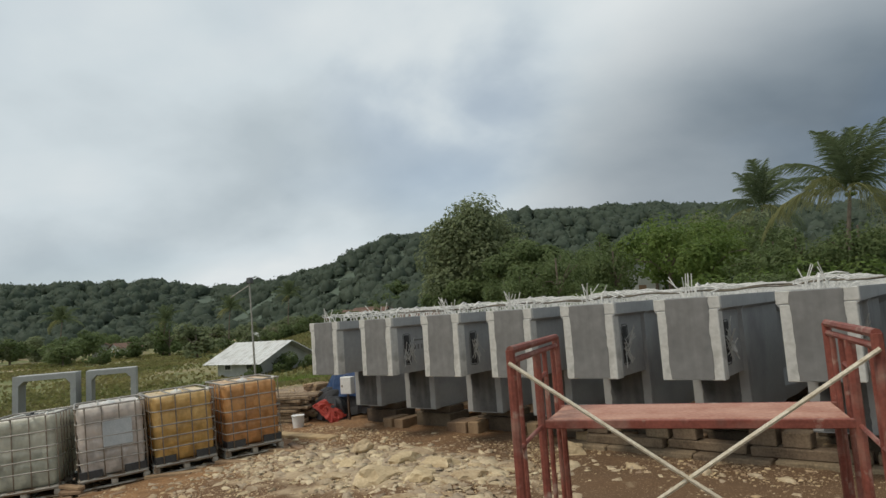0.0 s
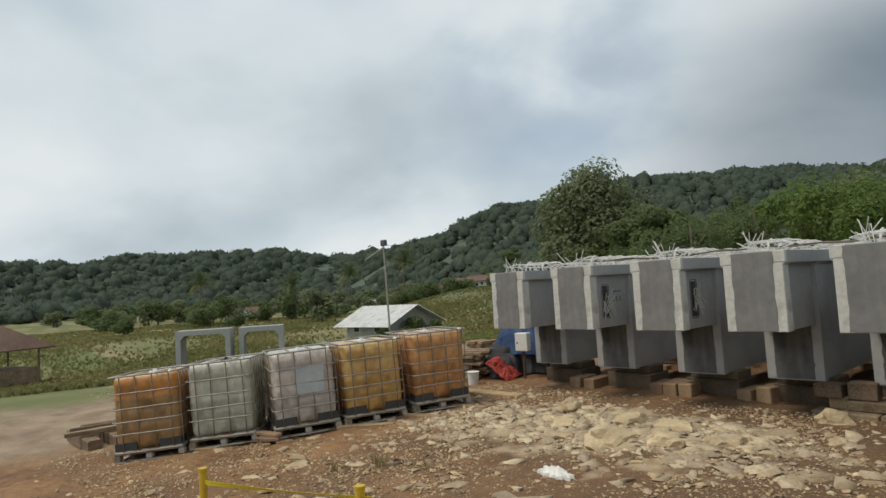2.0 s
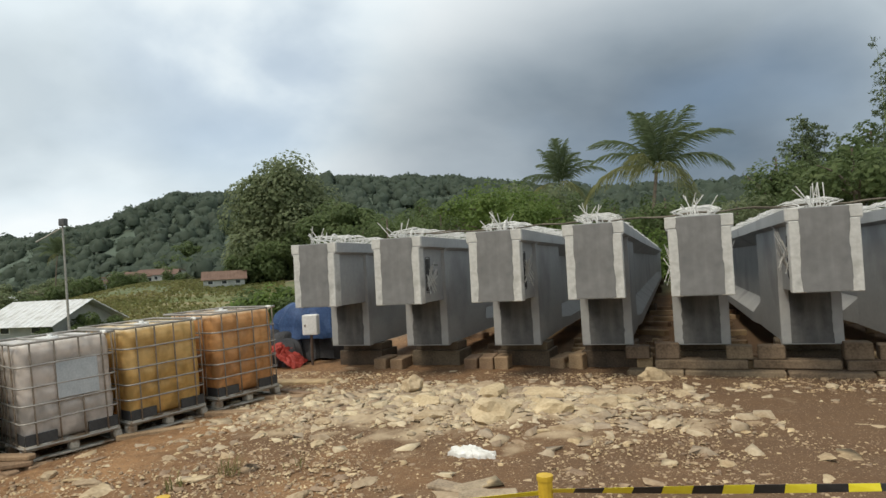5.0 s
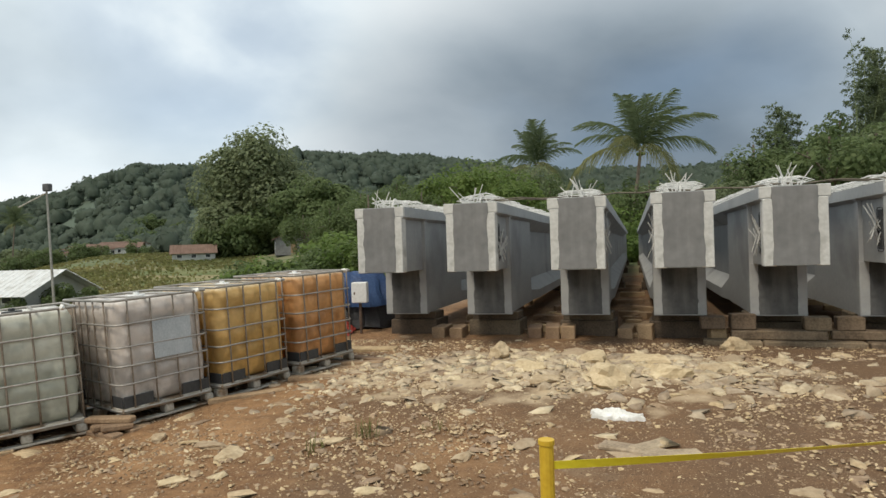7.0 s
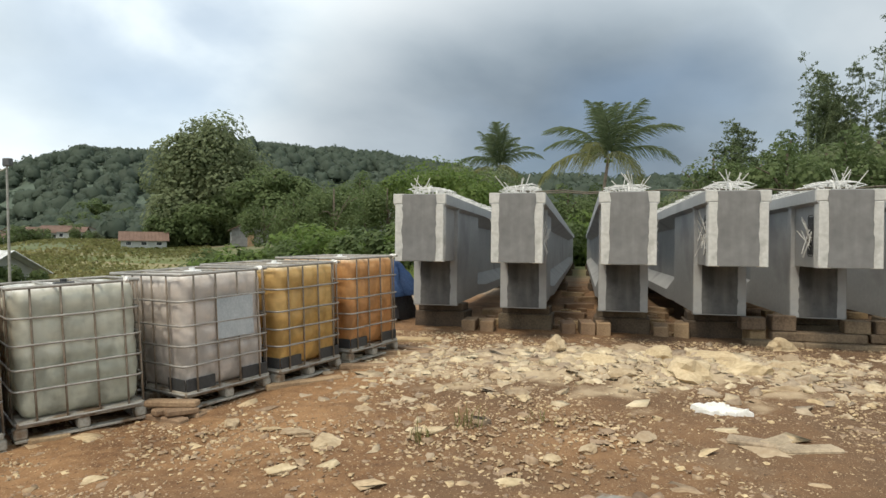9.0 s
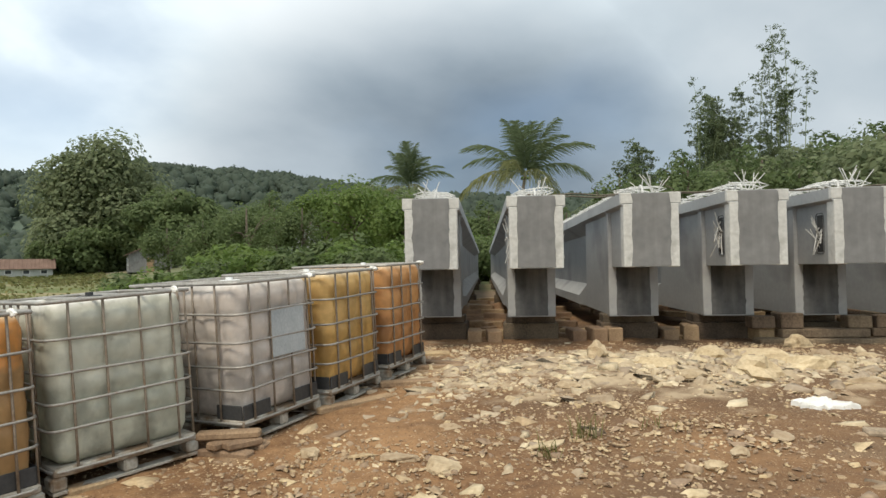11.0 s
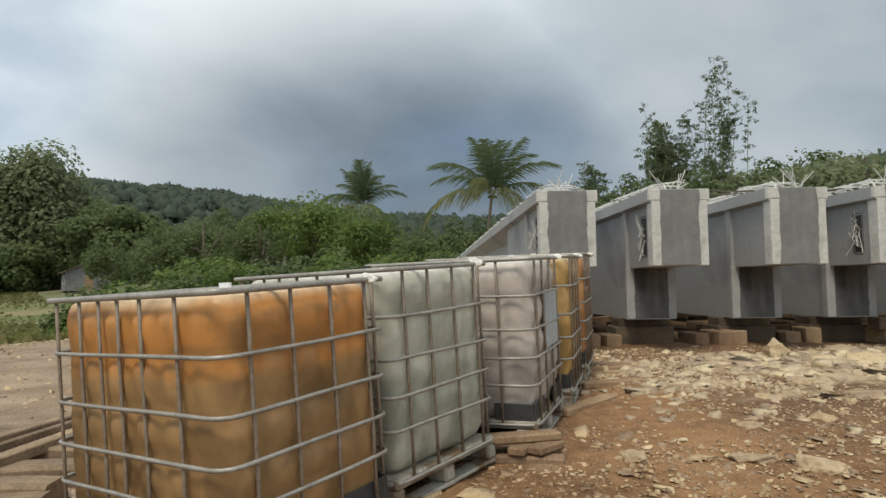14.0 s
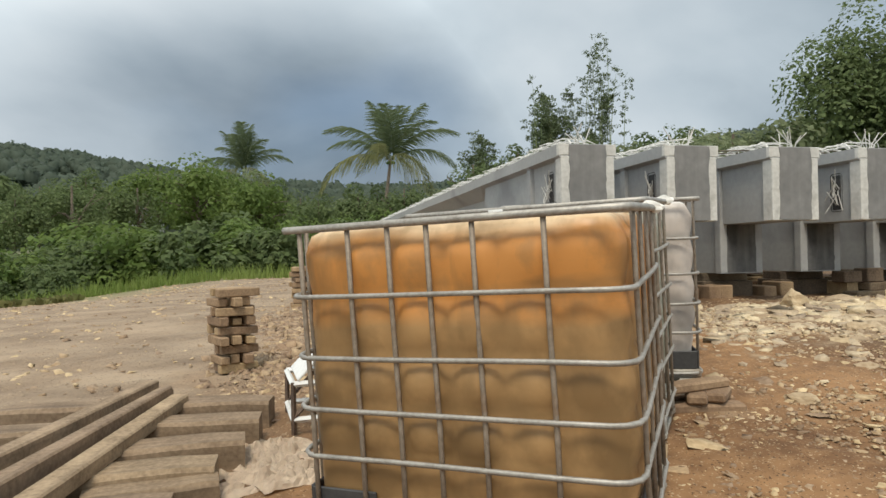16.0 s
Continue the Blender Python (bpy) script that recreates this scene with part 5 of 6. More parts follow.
for k, (x, y, w, rz) in enumerate(((-5.86, 4.95, 0.24, -15), (-5.62, 4.88, 0.2, 20), (-5.75, 5.02, 0.16, 50))):
    timber("broken_slab", x - w, x + w, y - 0.07, y + 0.07, gz(x, y) - 0.01, gz(x, y) + 0.03, M_SCRAPBOARD, "broken weathered board lying on the earth", "board", "broken boards", rz)


def tuft(x, y, n, h, seed):
    r_ = random.Random(seed)
    vs, fs = [], []
    for k in range(n):
        a_, l_ = r_.uniform(0, 6.28), h * r_.uniform(0.5, 1.1)
        p = Vector((r_.gauss(0, 0.05), r_.gauss(0, 0.05), 0))
        d = Vector((math.cos(a_), math.sin(a_), 0))
        w = Vector((-d.y, d.x, 0)) * 0.004
        b_ = p + d * l_ * 0.25 + Vector((0, 0, l_ * 0.7))
        c_ = p + d * l_ * 0.6 + Vector((0, 0, l_))
        k0 = len(vs)
        vs += [p - w, p + w, b_ + w * 0.7, b_ - w * 0.7, c_ + w * 0.1, c_ - w * 0.1]
        fs += [(k0, k0 + 1, k0 + 2, k0 + 3), (k0 + 3, k0 + 2, k0 + 4, k0 + 5)]
    ob = arrays("grass_tuft", vs, fs, M_PADDY)
    ob.matrix_basis = pose(x, y, gz(x, y))
    return tagged(ob, "thin tuft of green grass growing in the dirt", "grass", kind="stuff")


for k, (x, y, n, h) in enumerate(((-7.92, 4.98, 26, 0.17), (-8.15, 4.6, 20, 0.13), (-7.4, 5.2, 12, 0.10))):
    tuft(x, y, n, h, 60 + k)

# ---------------------------------------------------------------- timber yard by the path's end
for k, (x, y, rz) in enumerate(((-12.78, 5.30, -4), (-12.81, 4.98, 1), (-12.85, 4.66, 7), (-12.93, 4.37, 5), (-12.90, 4.25, 12), (-13.03, 4.00, 5), (-13.10, 3.62, 3), (-13.14, 3.24, 2))):
    bm = bmesh.new()
    L, w, h = (1.45, 0.105, 0.185) if k != 4 else (0.5, 0.08, 0.16)
    n_ = 9
    rings = []
    for q in range(n_ + 1):
        xx = -L * (1 - q / n_)
        end_ = 0.007 if q in (0, n_) else 0.0
        ww, hh = w - end_, h - end_
        c_ = 0.018 + 0.010 * noise.noise(Vector((xx * 3, k, 0)))
        prof = [(-ww, 0), (ww, 0), (ww, hh - c_), (ww - c_, hh), (c_ - ww, hh), (-ww, hh - c_)]
        rings.append([bm.verts.new(Vector((xx, yy, zz)) + 0.006 * noise.noise_vector(Vector((xx * 2.5, yy * 6 + k * 3, zz * 6)))) for yy, zz in prof])
    for a_, b_ in zip(rings, rings[1:]):
        for q in range(6):
            bm.faces.new((a_[q], a_[(q + 1) % 6], b_[(q + 1) % 6], b_[q]))
    bm.faces.new(rings[0][::-1])
    bm.faces.new(rings[-1])
    bmesh.ops.recalc_face_normals(bm, faces=bm.faces[:])
    ob = part("railway_sleeper", bm, M_SLEEPER)
    ob.matrix_basis = pose(x, y, gz(x - 0.5, y) - 0.01, 0, 0, rz)
    tagged(ob, "weathered squared timber sleeper lying on the ground", "sleeper", "timber sleepers")
for k, (xa, ya, xb, yb, w, h) in enumerate(((-13.52, 5.66, -14.02, 3.2, 0.045, 0.10), (-13.41, 5.52, -13.84, 3.1, 0.05, 0.075), (-13.29, 5.34, -13.60, 2.9, 0.05, 0.07), (-13.36, 5.40, -13.74, 3.0, 0.02, 0.11))):
    bm = bmesh.new()
    L = math.hypot(xb - xa, yb - ya)
    box(bm, -w, w, -L / 2, L / 2, 0, h, 0.008)
    ob = part("long_board", bm, M_BOARD)
    ob.matrix_basis = pose((xa + xb) / 2, (ya + yb) / 2, gz(-13.5, 4.4) + 0.165, 1.5, 0, math.degrees(math.atan2(yb - ya, xb - xa)) + 90)
    tagged(ob, "long weathered board laid across timber sleepers", "board", "long boards")


def block_stack(x, y, w, d, rows, seed, rz):
    st = thing("wood_block_stack", pose(x, y, gz(x, y) - 0.01, 0, 0, rz), "stack of short sawn timber blocks on the ground", "timber stack")
    r_ = random.Random(seed)
    for k in range(rows):
        n_ = 3
        for q in range(n_):
            bm = bmesh.new()
            if k % 2:
                x0 = -w / 2 + q * w / n_
                box(bm, x0 + 0.01, x0 + w / n_ - 0.02, -d / 2 + r_.uniform(-0.06, 0.05), d / 2 + r_.uniform(-0.05, 0.06), k * 0.075, k * 0.075 + r_.uniform(0.055, 0.073), 0.006, pose(r_.uniform(-0.02, 0.02), 0, 0, 0, 0, r_.uniform(-6, 6)))
            else:
                y0 = -d / 2 + q * d / n_
                box(bm, -w / 2 + r_.uniform(-0.03, 0.03), w / 2 + r_.uniform(-0.03, 0.03), y0 + 0.01, y0 + d / n_ - 0.02, k * 0.075, k * 0.075 + r_.uniform(0.06, 0.074), 0.006, pose(0, r_.uniform(-0.03, 0.03), 0, 0, 0, r_.uniform(-8, 8)))
            part("timber_block", bm, M_TIMBER, st)
    return st


block_stack(-13.22, 6.86, 0.30, 0.30, 9, 5, 24)
block_stack(-12.75, 11.0, 0.5, 0.5, 8, 6, 5)
crate = thing("steel_crate", pose(-12.50, 5.22, gz(-12.50, 5.22), 0, 0, 8), "low white-painted steel frame crate behind the containers", "crate")
for z in (0.08, 0.27):
    for a_, b_ in (((-0.17, -0.2), (0.25, -0.2)), ((0.25, -0.2), (0.25, 0.25)), ((0.25, 0.25), (-0.17, 0.25)), ((-0.17, 0.25), (-0.17, -0.2))):
        part("crate_rail", tube(bmesh.new(), [(*a_, z), (*b_, z)], 0.017, 4), M_WHITE, crate)
for cx, cy in ((-0.17, -0.2), (0.25, -0.2), (0.25, 0.25), (-0.17, 0.25)):
    part("crate_post", tube(bmesh.new(), [(cx, cy, 0), (cx, cy, 0.28)], 0.014, 4), M_STEELBAR, crate, "dark rusty crate post")
for cy in (-0.2, 0.25):
    part("crate_brace", tube(bmesh.new(), [(-0.17, cy, 0.09), (0.0, cy, 0.26)], 0.012, 4), M_STEELBAR, crate, "dark rusty crate brace")
part("crate_lid", box(bmesh.new(), -0.16, 0.0, -0.21, 0.22, 0.0, 0.014, 0.004, pose(-0.03, 0, 0.40, 0, -46, 0)), M_WHITE, crate, "tilted white lid panel")

# ---------------------------------------------------------------- heap beside the first girder
def drape(name, x, y, rx, ry, h, mat, seed, label, rz=0, z=0.0):
    bm = bmesh.new()
    n1, n2 = 40, 12
    rows = []
    for j in range(n2 + 1):
        f = j / n2
        row = []
        for i in range(n1):
            a_ = 2 * math.pi * i / n1
            fold = 1 + 0.10 * math.sin(7 * a_ + seed) * f + 0.06 * math.sin(13 * a_ + 2 * seed) * f
            rr = (0.25 + 0.75 * f ** 0.6) * fold if f > 0 else 0.02
            q = Vector((math.cos(a_) * rr * rx, math.sin(a_) * rr * ry, h * (1 - f ** 2.2)))
            q += 0.07 * noise.noise_vector(q * 3 + Vector((seed, 0, 0)))
            q.z = max(q.z, 0.005)
            row.append(bm.verts.new(q))
        rows.append(row)
    for p, q in zip(rows, rows[1:]):
        for i in range(n1):
            bm.faces.new((p[i], q[i], q[(i + 1) % n1], p[(i + 1) % n1]))
    bm.faces.new(rows[0])
    bmesh.ops.solidify(bm, geom=bm.faces[:], thickness=0.006)
    ob = part(name, bm, mat)
    ob.matrix_basis = pose(x, y, gz(x, y) + z, 0, 0, rz)
    return tagged(ob, label, "tarpaulin")


# dark drape added beneath the blue one, in place of its shadow
drape("tarpaulin", -11.0, 10.8, 0.76, 0.48, 0.93, M_DARKCLOTH, 5, "dark drape standing for the shadow below the blue tarpaulin")
drape("tarpaulin", -11.02, 10.8, 0.86, 0.56, 0.60, M_BLUE, 1, "blue tarpaulin thrown over the covered heap", z=0.40)
drape("tarpaulin", -10.98, 9.98, 0.34, 0.28, 0.44, M_DARKCLOTH, 7, "small heap under a dark sheet")
red = crumpled("tarpaulin", -10.82, 9.72, 0.30, 0.20, 0.07, M_TRED, 2, "faded red tarpaulin sliding off a heap", "tarpaulin")
red.matrix_basis = pose(-10.80, 9.76, gz(-10.80, 9.76) + 0.20, 20, 36, 10)
drape("tarpaulin", -11.35, 10.35, 0.55, 0.45, 0.55, M_DARKCLOTH, 3, "dark grey sheet thrown over a heap")
mb = thing("meter_box", pose(-10.45, 9.98, gz(-10.45, 9.98), 0, 0, 15), "small white metal box on a post by the heap", "box")
part("box_body", box(bmesh.new(), -0.13, 0.13, -0.08, 0.08, 0.52, 0.86, 0.012), M_WHITE, mb)
part("box_post", tube(bmesh.new(), [(0, 0, 0), (0, 0, 0.54)], 0.025, 8), M_STEELBAR, mb)
part("box_latch", box(bmesh.new(), -0.09, -0.07, -0.088, -0.078, 0.66, 0.70), M_STEELBAR, mb)
ls = thing("lumber_stack", pose(-11.75, 9.55, gz(-11.75, 9.55) - 0.02, 0, 0, 25), "untidy stack of brown scrap lumber", "lumber stack")
for k in range(9):
    for q in range(4):
        bm = bmesh.new()
        L = rs.uniform(0.45, 0.75)
        y = -0.35 + 0.22 * q + rs.uniform(-0.05, 0.05)
        box(bm, -L, L * 0.8, y, y + rs.uniform(0.09, 0.16), 0.065 * k, 0.065 * k + 0.05, 0.005, pose(0, 0, 0, 0, 0, rs.uniform(-9, 9)))
        part("lumber_piece", bm, M_BOARD, ls)
bk = thing("bucket", pose(-10.95, 9.1, gz(-10.95, 9.1)), "small dirty white plastic bucket on the ground", "bucket")
bm = bmesh.new()
bmesh.ops.create_cone(bm, cap_ends=True, segments=20, radius1=0.10, radius2=0.125, depth=0.24, matrix=pose(0, 0, 0.12))
part("bucket_body", bm, M_WHITE, bk)
part("bucket_rim", tube(bmesh.new(), [(0.127 * math.cos(t_), 0.127 * math.sin(t_), 0.235) for t_ in np.linspace(0, 2 * math.pi, 20, endpoint=False)], 0.007, 5, closed=True), M_WHITE, bk)
timber("wide_plank", -10.6, -9.2, 8.35, 8.6, gz(-9.9, 8.5) - 0.01, gz(-9.9, 8.5) + 0.05, M_TIMBER, "wide pale plank lying before the heap", "plank", "scrap planks", 8)

# ---------------------------------------------------------------- culvert frames, house, lamp in the fields
def culvert(x, y, rz, w, top):
    bm = bmesh.new()
    z0 = gz(x, y) - 0.1
    h = top - z0
    t_ = 0.2
    prof = [(-w / 2, 0), (-w / 2, h), (w / 2, h), (w / 2, 0), (w / 2 - t_, 0), (w / 2 - t_, h - t_ - 0.18), (w / 2 - t_ - 0.18, h - t_), (-w / 2 + t_ + 0.18, h - t_), (-w / 2 + t_, h - t_ - 0.18), (-w / 2 + t_, 0)]
    a_ = [bm.verts.new((px, -0.55, pz)) for px, pz in prof]
    b_ = [bm.verts.new((px, 0.55, pz)) for px, pz in prof]
    for k in range(10):
        bm.faces.new((a_[k], a_[(k + 1) % 10], b_[(k + 1) % 10], b_[k]))
    for r_, flip in ((a_, 1), (b_, -1)):
        for f in ((0, 1, 8, 9), (1, 2, 7, 8), (2, 6, 7), (2, 5, 6), (2, 3, 4, 5)):
            bm.faces.new([r_[q] for q in f][::flip])
    bmesh.ops.recalc_face_normals(bm, faces=bm.faces[:])
    ob = part("culvert_frame", bm, M_CONC)
    ob.matrix_basis = pose(x, y, z0, 0, 0, rz)
    return tagged(ob, "grey concrete portal frame culvert standing in a field", "culvert", "culvert frames")


culvert(-29.8, 10.7, 60, 2.2, 0.69)
culvert(-29.0, 12.9, 62, 1.85, 0.67)


def house(x, y, rz, w, d, hw, hr, roof, wall, label, z=None, windows=2, over=0.4):
    h = thing("house", pose(x, y, (gz(x, y) - 0.15) if z is None else z, 0, 0, rz), label, "house", "village houses")
    bm = bmesh.new()
    pr = [(-w / 2, 0), (w / 2, 0), (w / 2, hw), (0, hw + hr), (-w / 2, hw)]
    a_ = [bm.verts.new((px, -d / 2, pz)) for px, pz in pr]
    b_ = [bm.verts.new((px, d / 2, pz)) for px, pz in pr]
    bm.faces.new(a_)
    bm.faces.new(b_[::-1])
    for k in range(5):
        bm.faces.new((a_[k], b_[k], b_[(k + 1) % 5], a_[(k + 1) % 5]))
    bmesh.ops.recalc_face_normals(bm, faces=bm.faces[:])
    part("wall", bm, wall, h)
    sl = math.hypot(w / 2, hr)
    for s in (-1, 1):
        bm = bmesh.new()
        ang = math.degrees(math.atan2(hr, w / 2))
        n_ = 14
        prof = []
        for k in range(n_ + 1):
            y0 = -d / 2 - over + (d + 2 * over) * k / n_
            prof += [(y0, 0.05), (y0 + 0.05, 0.09), (y0 + 0.1, 0.05)] if k < n_ else [(y0, 0.05)]
        m_ = pose(0, 0, hw + hr, 0, 0, 0 if s > 0 else 180) @ pose(0, 0, 0, 0, ang, 0)
        up_ = [[bm.verts.new(m_ @ Vector((q, y, z_ + dz))) for y, z_ in prof] for q, dz in ((-0.02, 0), (sl + over, 0), (sl + over, -0.04), (-0.02, -0.04))]
        for a_, b_ in zip(up_, up_[1:] + up_[:1]):
            for k in range(len(prof) - 1):
                bm.faces.new((a_[k], b_[k], b_[k + 1], a_[k + 1]))
        for k in (0, -1):
            bm.faces.new([u_[k] for u_ in up_])
        bmesh.ops.recalc_face_normals(bm, faces=bm.faces[:])
        part("roof", bm, roof, h)
    for k in range(windows):
        yy = -d / 2 + d * (k + 0.5) / windows
        for s in (-1, 1):
            wn_ = part("window", box(bmesh.new(), *sorted((s * (w / 2 - 0.03), s * (w / 2 + 0.03))), yy - 0.45, yy + 0.45, hw * 0.38, hw * 0.82), M_WHITE, h)
            part("pane", box(bmesh.new(), *sorted((s * (w / 2 + 0.028), s * (w / 2 + 0.036))), yy - 0.37, yy + 0.37, hw * 0.42, hw * 0.78), M_GLASS, wn_)
    part("door", box(bmesh.new(), -0.45, 0.45, -d / 2 - 0.04, -d / 2 + 0.02, 0, 1.95), M_TIMBER, h)
    return h


house(-48.7, 33.3, -84, 5.2, 5.6, -0.45 - gz(-48.7, 33.3), 1.25, M_ROOF, M_WALL, "small grey house with a pale metal roof in the fields", windows=2, over=0.9)
rh = random.Random(9)
for k, (az_, r_, sc_) in enumerate(((49.9, 196, 0.9), (49.0, 204, 1.2), (47.6, 186, 0.9), (46.6, 192, 1.2), (45.6, 182, 0.85), (51.6, 202, 0.8), (54.5, 215, 0.9), (50.7, 180, 0.6), (56.5, 200, 0.8), (44.6, 186, 0.9), (48.2, 176, 0.6), (66.5, 190, 0.9), (68.0, 200, 1.1))):
    x, y = CX - r_ * math.sin(radians(az_)), CY + r_ * math.cos(radians(az_))
    house(x, y, rh.uniform(-60, 120), 5.5 * sc_, 7 * sc_, 2.3, 1.35 * sc_, M_TILE if k != 8 else M_ROOF, M_WALL, "village house with a red-brown tiled roof below the hill" if k != 8 else "village house with a pale metal roof below the hill", windows=3)
house(CX - 112 * math.sin(radians(41.0)), CY + 112 * math.cos(radians(41.0)), 130, 4.6, 6.4, 1.4, 1.25, M_TILE, M_WALL, "low house with a brown tiled roof at the field edge", windows=3)
house(CX - 85 * math.sin(radians(20.3)), CY + 85 * math.cos(radians(20.3)), 20, 5, 6, 3.2, 1.8, M_TILE, M_WALL, "house with a red tiled roof among trees", windows=2)
house(-58.5, 83.5, 35, 5.2, 6.5, 2.4, 1.2, M_TILE, M_CONC_DARK, "small grey house with a dark roof among trees", windows=2)

hx, hy = -44.64, 4.52
hut = thing("field_hut", pose(hx, hy, gz(hx, hy) - 0.05, 0, 0, 25), "open wooden hut with a brown hipped roof at the field's edge", "hut")
hs_ = 1.77
for sx in (-1, 1):
    for sy in (-1, 1):
        part("hut_post", tube(bmesh.new(), [(sx * hs_ * 0.8, sy * hs_ * 0.8, 0), (sx * hs_ * 0.8, sy * hs_ * 0.8, 2.21)], 0.05, 6), M_BARK, hut)
bm = bmesh.new()
ev, ap = 2.13, 3.42
low_ = [bm.verts.new((sx * hs_ * 1.15, sy * hs_ * 1.15, ev)) for sx, sy in ((-1, -1), (1, -1), (1, 1), (-1, 1))]
und = [bm.verts.new((sx * hs_ * 1.13, sy * hs_ * 1.13, ev - 0.06)) for sx, sy in ((-1, -1), (1, -1), (1, 1), (-1, 1))]
rid = [bm.verts.new((-hs_ * 0.3, 0, ap)), bm.verts.new((hs_ * 0.3, 0, ap))]
for f in ((low_[0], low_[1], rid[1], rid[0]), (low_[1], low_[2], rid[1]), (low_[2], low_[3], rid[0], rid[1]), (low_[3], low_[0], rid[0])):
    bm.faces.new(f)
for q in range(4):
    bm.faces.new((low_[q], und[q], und[(q + 1) % 4], low_[(q + 1) % 4]))
bm.faces.new(und[::-1])
part("hut_roof", bm, M_TILE, hut)
part("low_wall", box(bmesh.new(), -hs_ * 0.78, hs_ * 0.78, -hs_ * 0.78, hs_ * 0.78, 0, 1.06, 0.02), M_SLEEPER, hut)

lp = thing("lamp_post", pose(-30.5, 20.6, gz(-30.5, 20.6) - 0.1), "thin grey lamp post with a flood lamp in the fields", "lamp post")
lh = 4.4 - gz(-30.5, 20.6) + 0.1
part("pole", tube(bmesh.new(), [(0.25, 0, 0), (0, 0, lh)], 0.06, 8, r1=0.04), M_GALV, lp)
part("arm", tube(bmesh.new(), [(0, 0, lh - 0.15), (-0.9, -0.6, lh - 0.75)], 0.03, 6), M_GALV, lp)
part("lamp_head", box(bmesh.new(), -0.12, 0.22, -0.12, 0.12, lh - 0.08, lh + 0.24, 0.03), M_DARKCLOTH, lp)


# ---------------------------------------------------------------- trees
def leaf_cloud(n, seed, rad, leaf, blobs=14, hollow=0.75, squash=0.8, stray=0.45, slim=1.0):
    """Leaf quads on the shells of many small clumps."""
    r_ = np.random.RandomState(seed)
    c = r_.standard_normal((blobs, 3))
    c /= np.linalg.norm(c, axis=1)[:, None]
    c *= (r_.uniform(0.15, 0.78, blobs) ** 0.6)[:, None]
    c[:, 2] *= squash
    br = r_.uniform(0.24, 0.46, blobs)
    k = r_.randint(0, blobs, n)
    d = r_.standard_normal((n, 3))
    d /= np.linalg.norm(d, axis=1)[:, None]
    p = c[k] + d * (br[k] * r_.uniform(hollow, 1.08, n))[:, None]
    p *= np.asarray(rad)
    nrm = d + stray * r_.standard_normal((n, 3)) + np.array([0, 0, 0.5])
    nrm /= np.linalg.norm(nrm, axis=1)[:, None]
    u = np.cross(nrm, r_.standard_normal((n, 3)))
    u /= np.linalg.norm(u, axis=1)[:, None]
    w = np.cross(nrm, u)
    s = leaf * r_.uniform(0.6, 1.35, n)
    u, w = u * s[:, None], w * (slim * s * r_.uniform(0.45, 0.8, n))[:, None]
    v = np.stack([p - u, p - 0.2 * u + w, p + u, p - 0.1 * u - w], 1).reshape(-1, 3)
    return v, np.arange(4 * n).reshape(-1, 4)


def tree(name, x, y, h, rad, seed, leaf, n, mat, label, group, blobs=16, trunk=0.45, base=None, squash=0.85, z=None):
    t = thing(name, pose(x, y, (gz(x, y) - 0.2) if z is None else z), label, "tree", group)
    r_ = random.Random(seed)
    hc = h - rad[2]
    tr = h * 0.022 + 0.06
    bm = bmesh.new()
    bend = Vector((r_.uniform(-0.4, 0.4), r_.uniform(-0.4, 0.4), 0))
    tube(bm, [(0, 0, 0), bend * 0.4 + Vector((0, 0, hc * 0.45)), bend + Vector((0, 0, hc)), bend + Vector((0, 0, h * 0.86))], tr, 8, r1=tr * 0.3)
    for q in range(6):
        a_ = q * 1.05 + r_.uniform(0, 0.5)
        st_ = bend * 0.6 + Vector((0, 0, hc * r_.uniform(0.55, 0.95)))
        tip = Vector((math.cos(a_) * rad[0] * 0.7, math.sin(a_) * rad[1] * 0.7, hc + rad[2] * r_.uniform(-0.2, 0.5)))
        tube(bm, [st_, st_.lerp(tip, 0.5) + Vector((0, 0, 0.06 * h)), tip], tr * 0.45, 6, r1=tr * 0.12)
    part("trunk", bm, M_BARK, t)
    v, f = leaf_cloud(n, seed, rad, leaf, blobs, squash=squash)
    ob = new("crown", fast_mesh("crown", v, f, mat))
    ob.parent = t
    ob.matrix_basis = pose(bend.x, bend.y, hc)
    return t


def polar(az_, r_):
    return CX - r_ * math.sin(radians(az_)), CY + r_ * math.cos(radians(az_))


# the great tree at the field edge, and its lower companions
x, y = polar(36.0, 122)
tree("broadleaf_tree", x, y, 22.9 - gz(x, y), (10.8, 10.8, 11.6), 5, 0.37, 46000, M_LEAF_BIG, "great round broadleaf tree at the edge of the paddies", "", 110, squash=1.0)
for az_, r_, h, k in ((38.6, 116, 8.5, 61), (36.2, 112, 8.0, 62), (33.8, 113, 9.5, 63)):
    x, y = polar(az_, r_)
    tree("broadleaf_tree", x, y, h, (4.6, 4.6, h * 0.52), k, 0.30, 6000, M_LEAF, "low leafy tree under the great tree", "", 22, squash=1.0)
x, y = polar(31.0, 105)
tree("broadleaf_tree", x, y, 13, (8.5, 8.5, 6.8), 6, 0.32, 16000, M_LEAF, "dark spreading tree beside the great tree", "", 26)
MASTERS = []
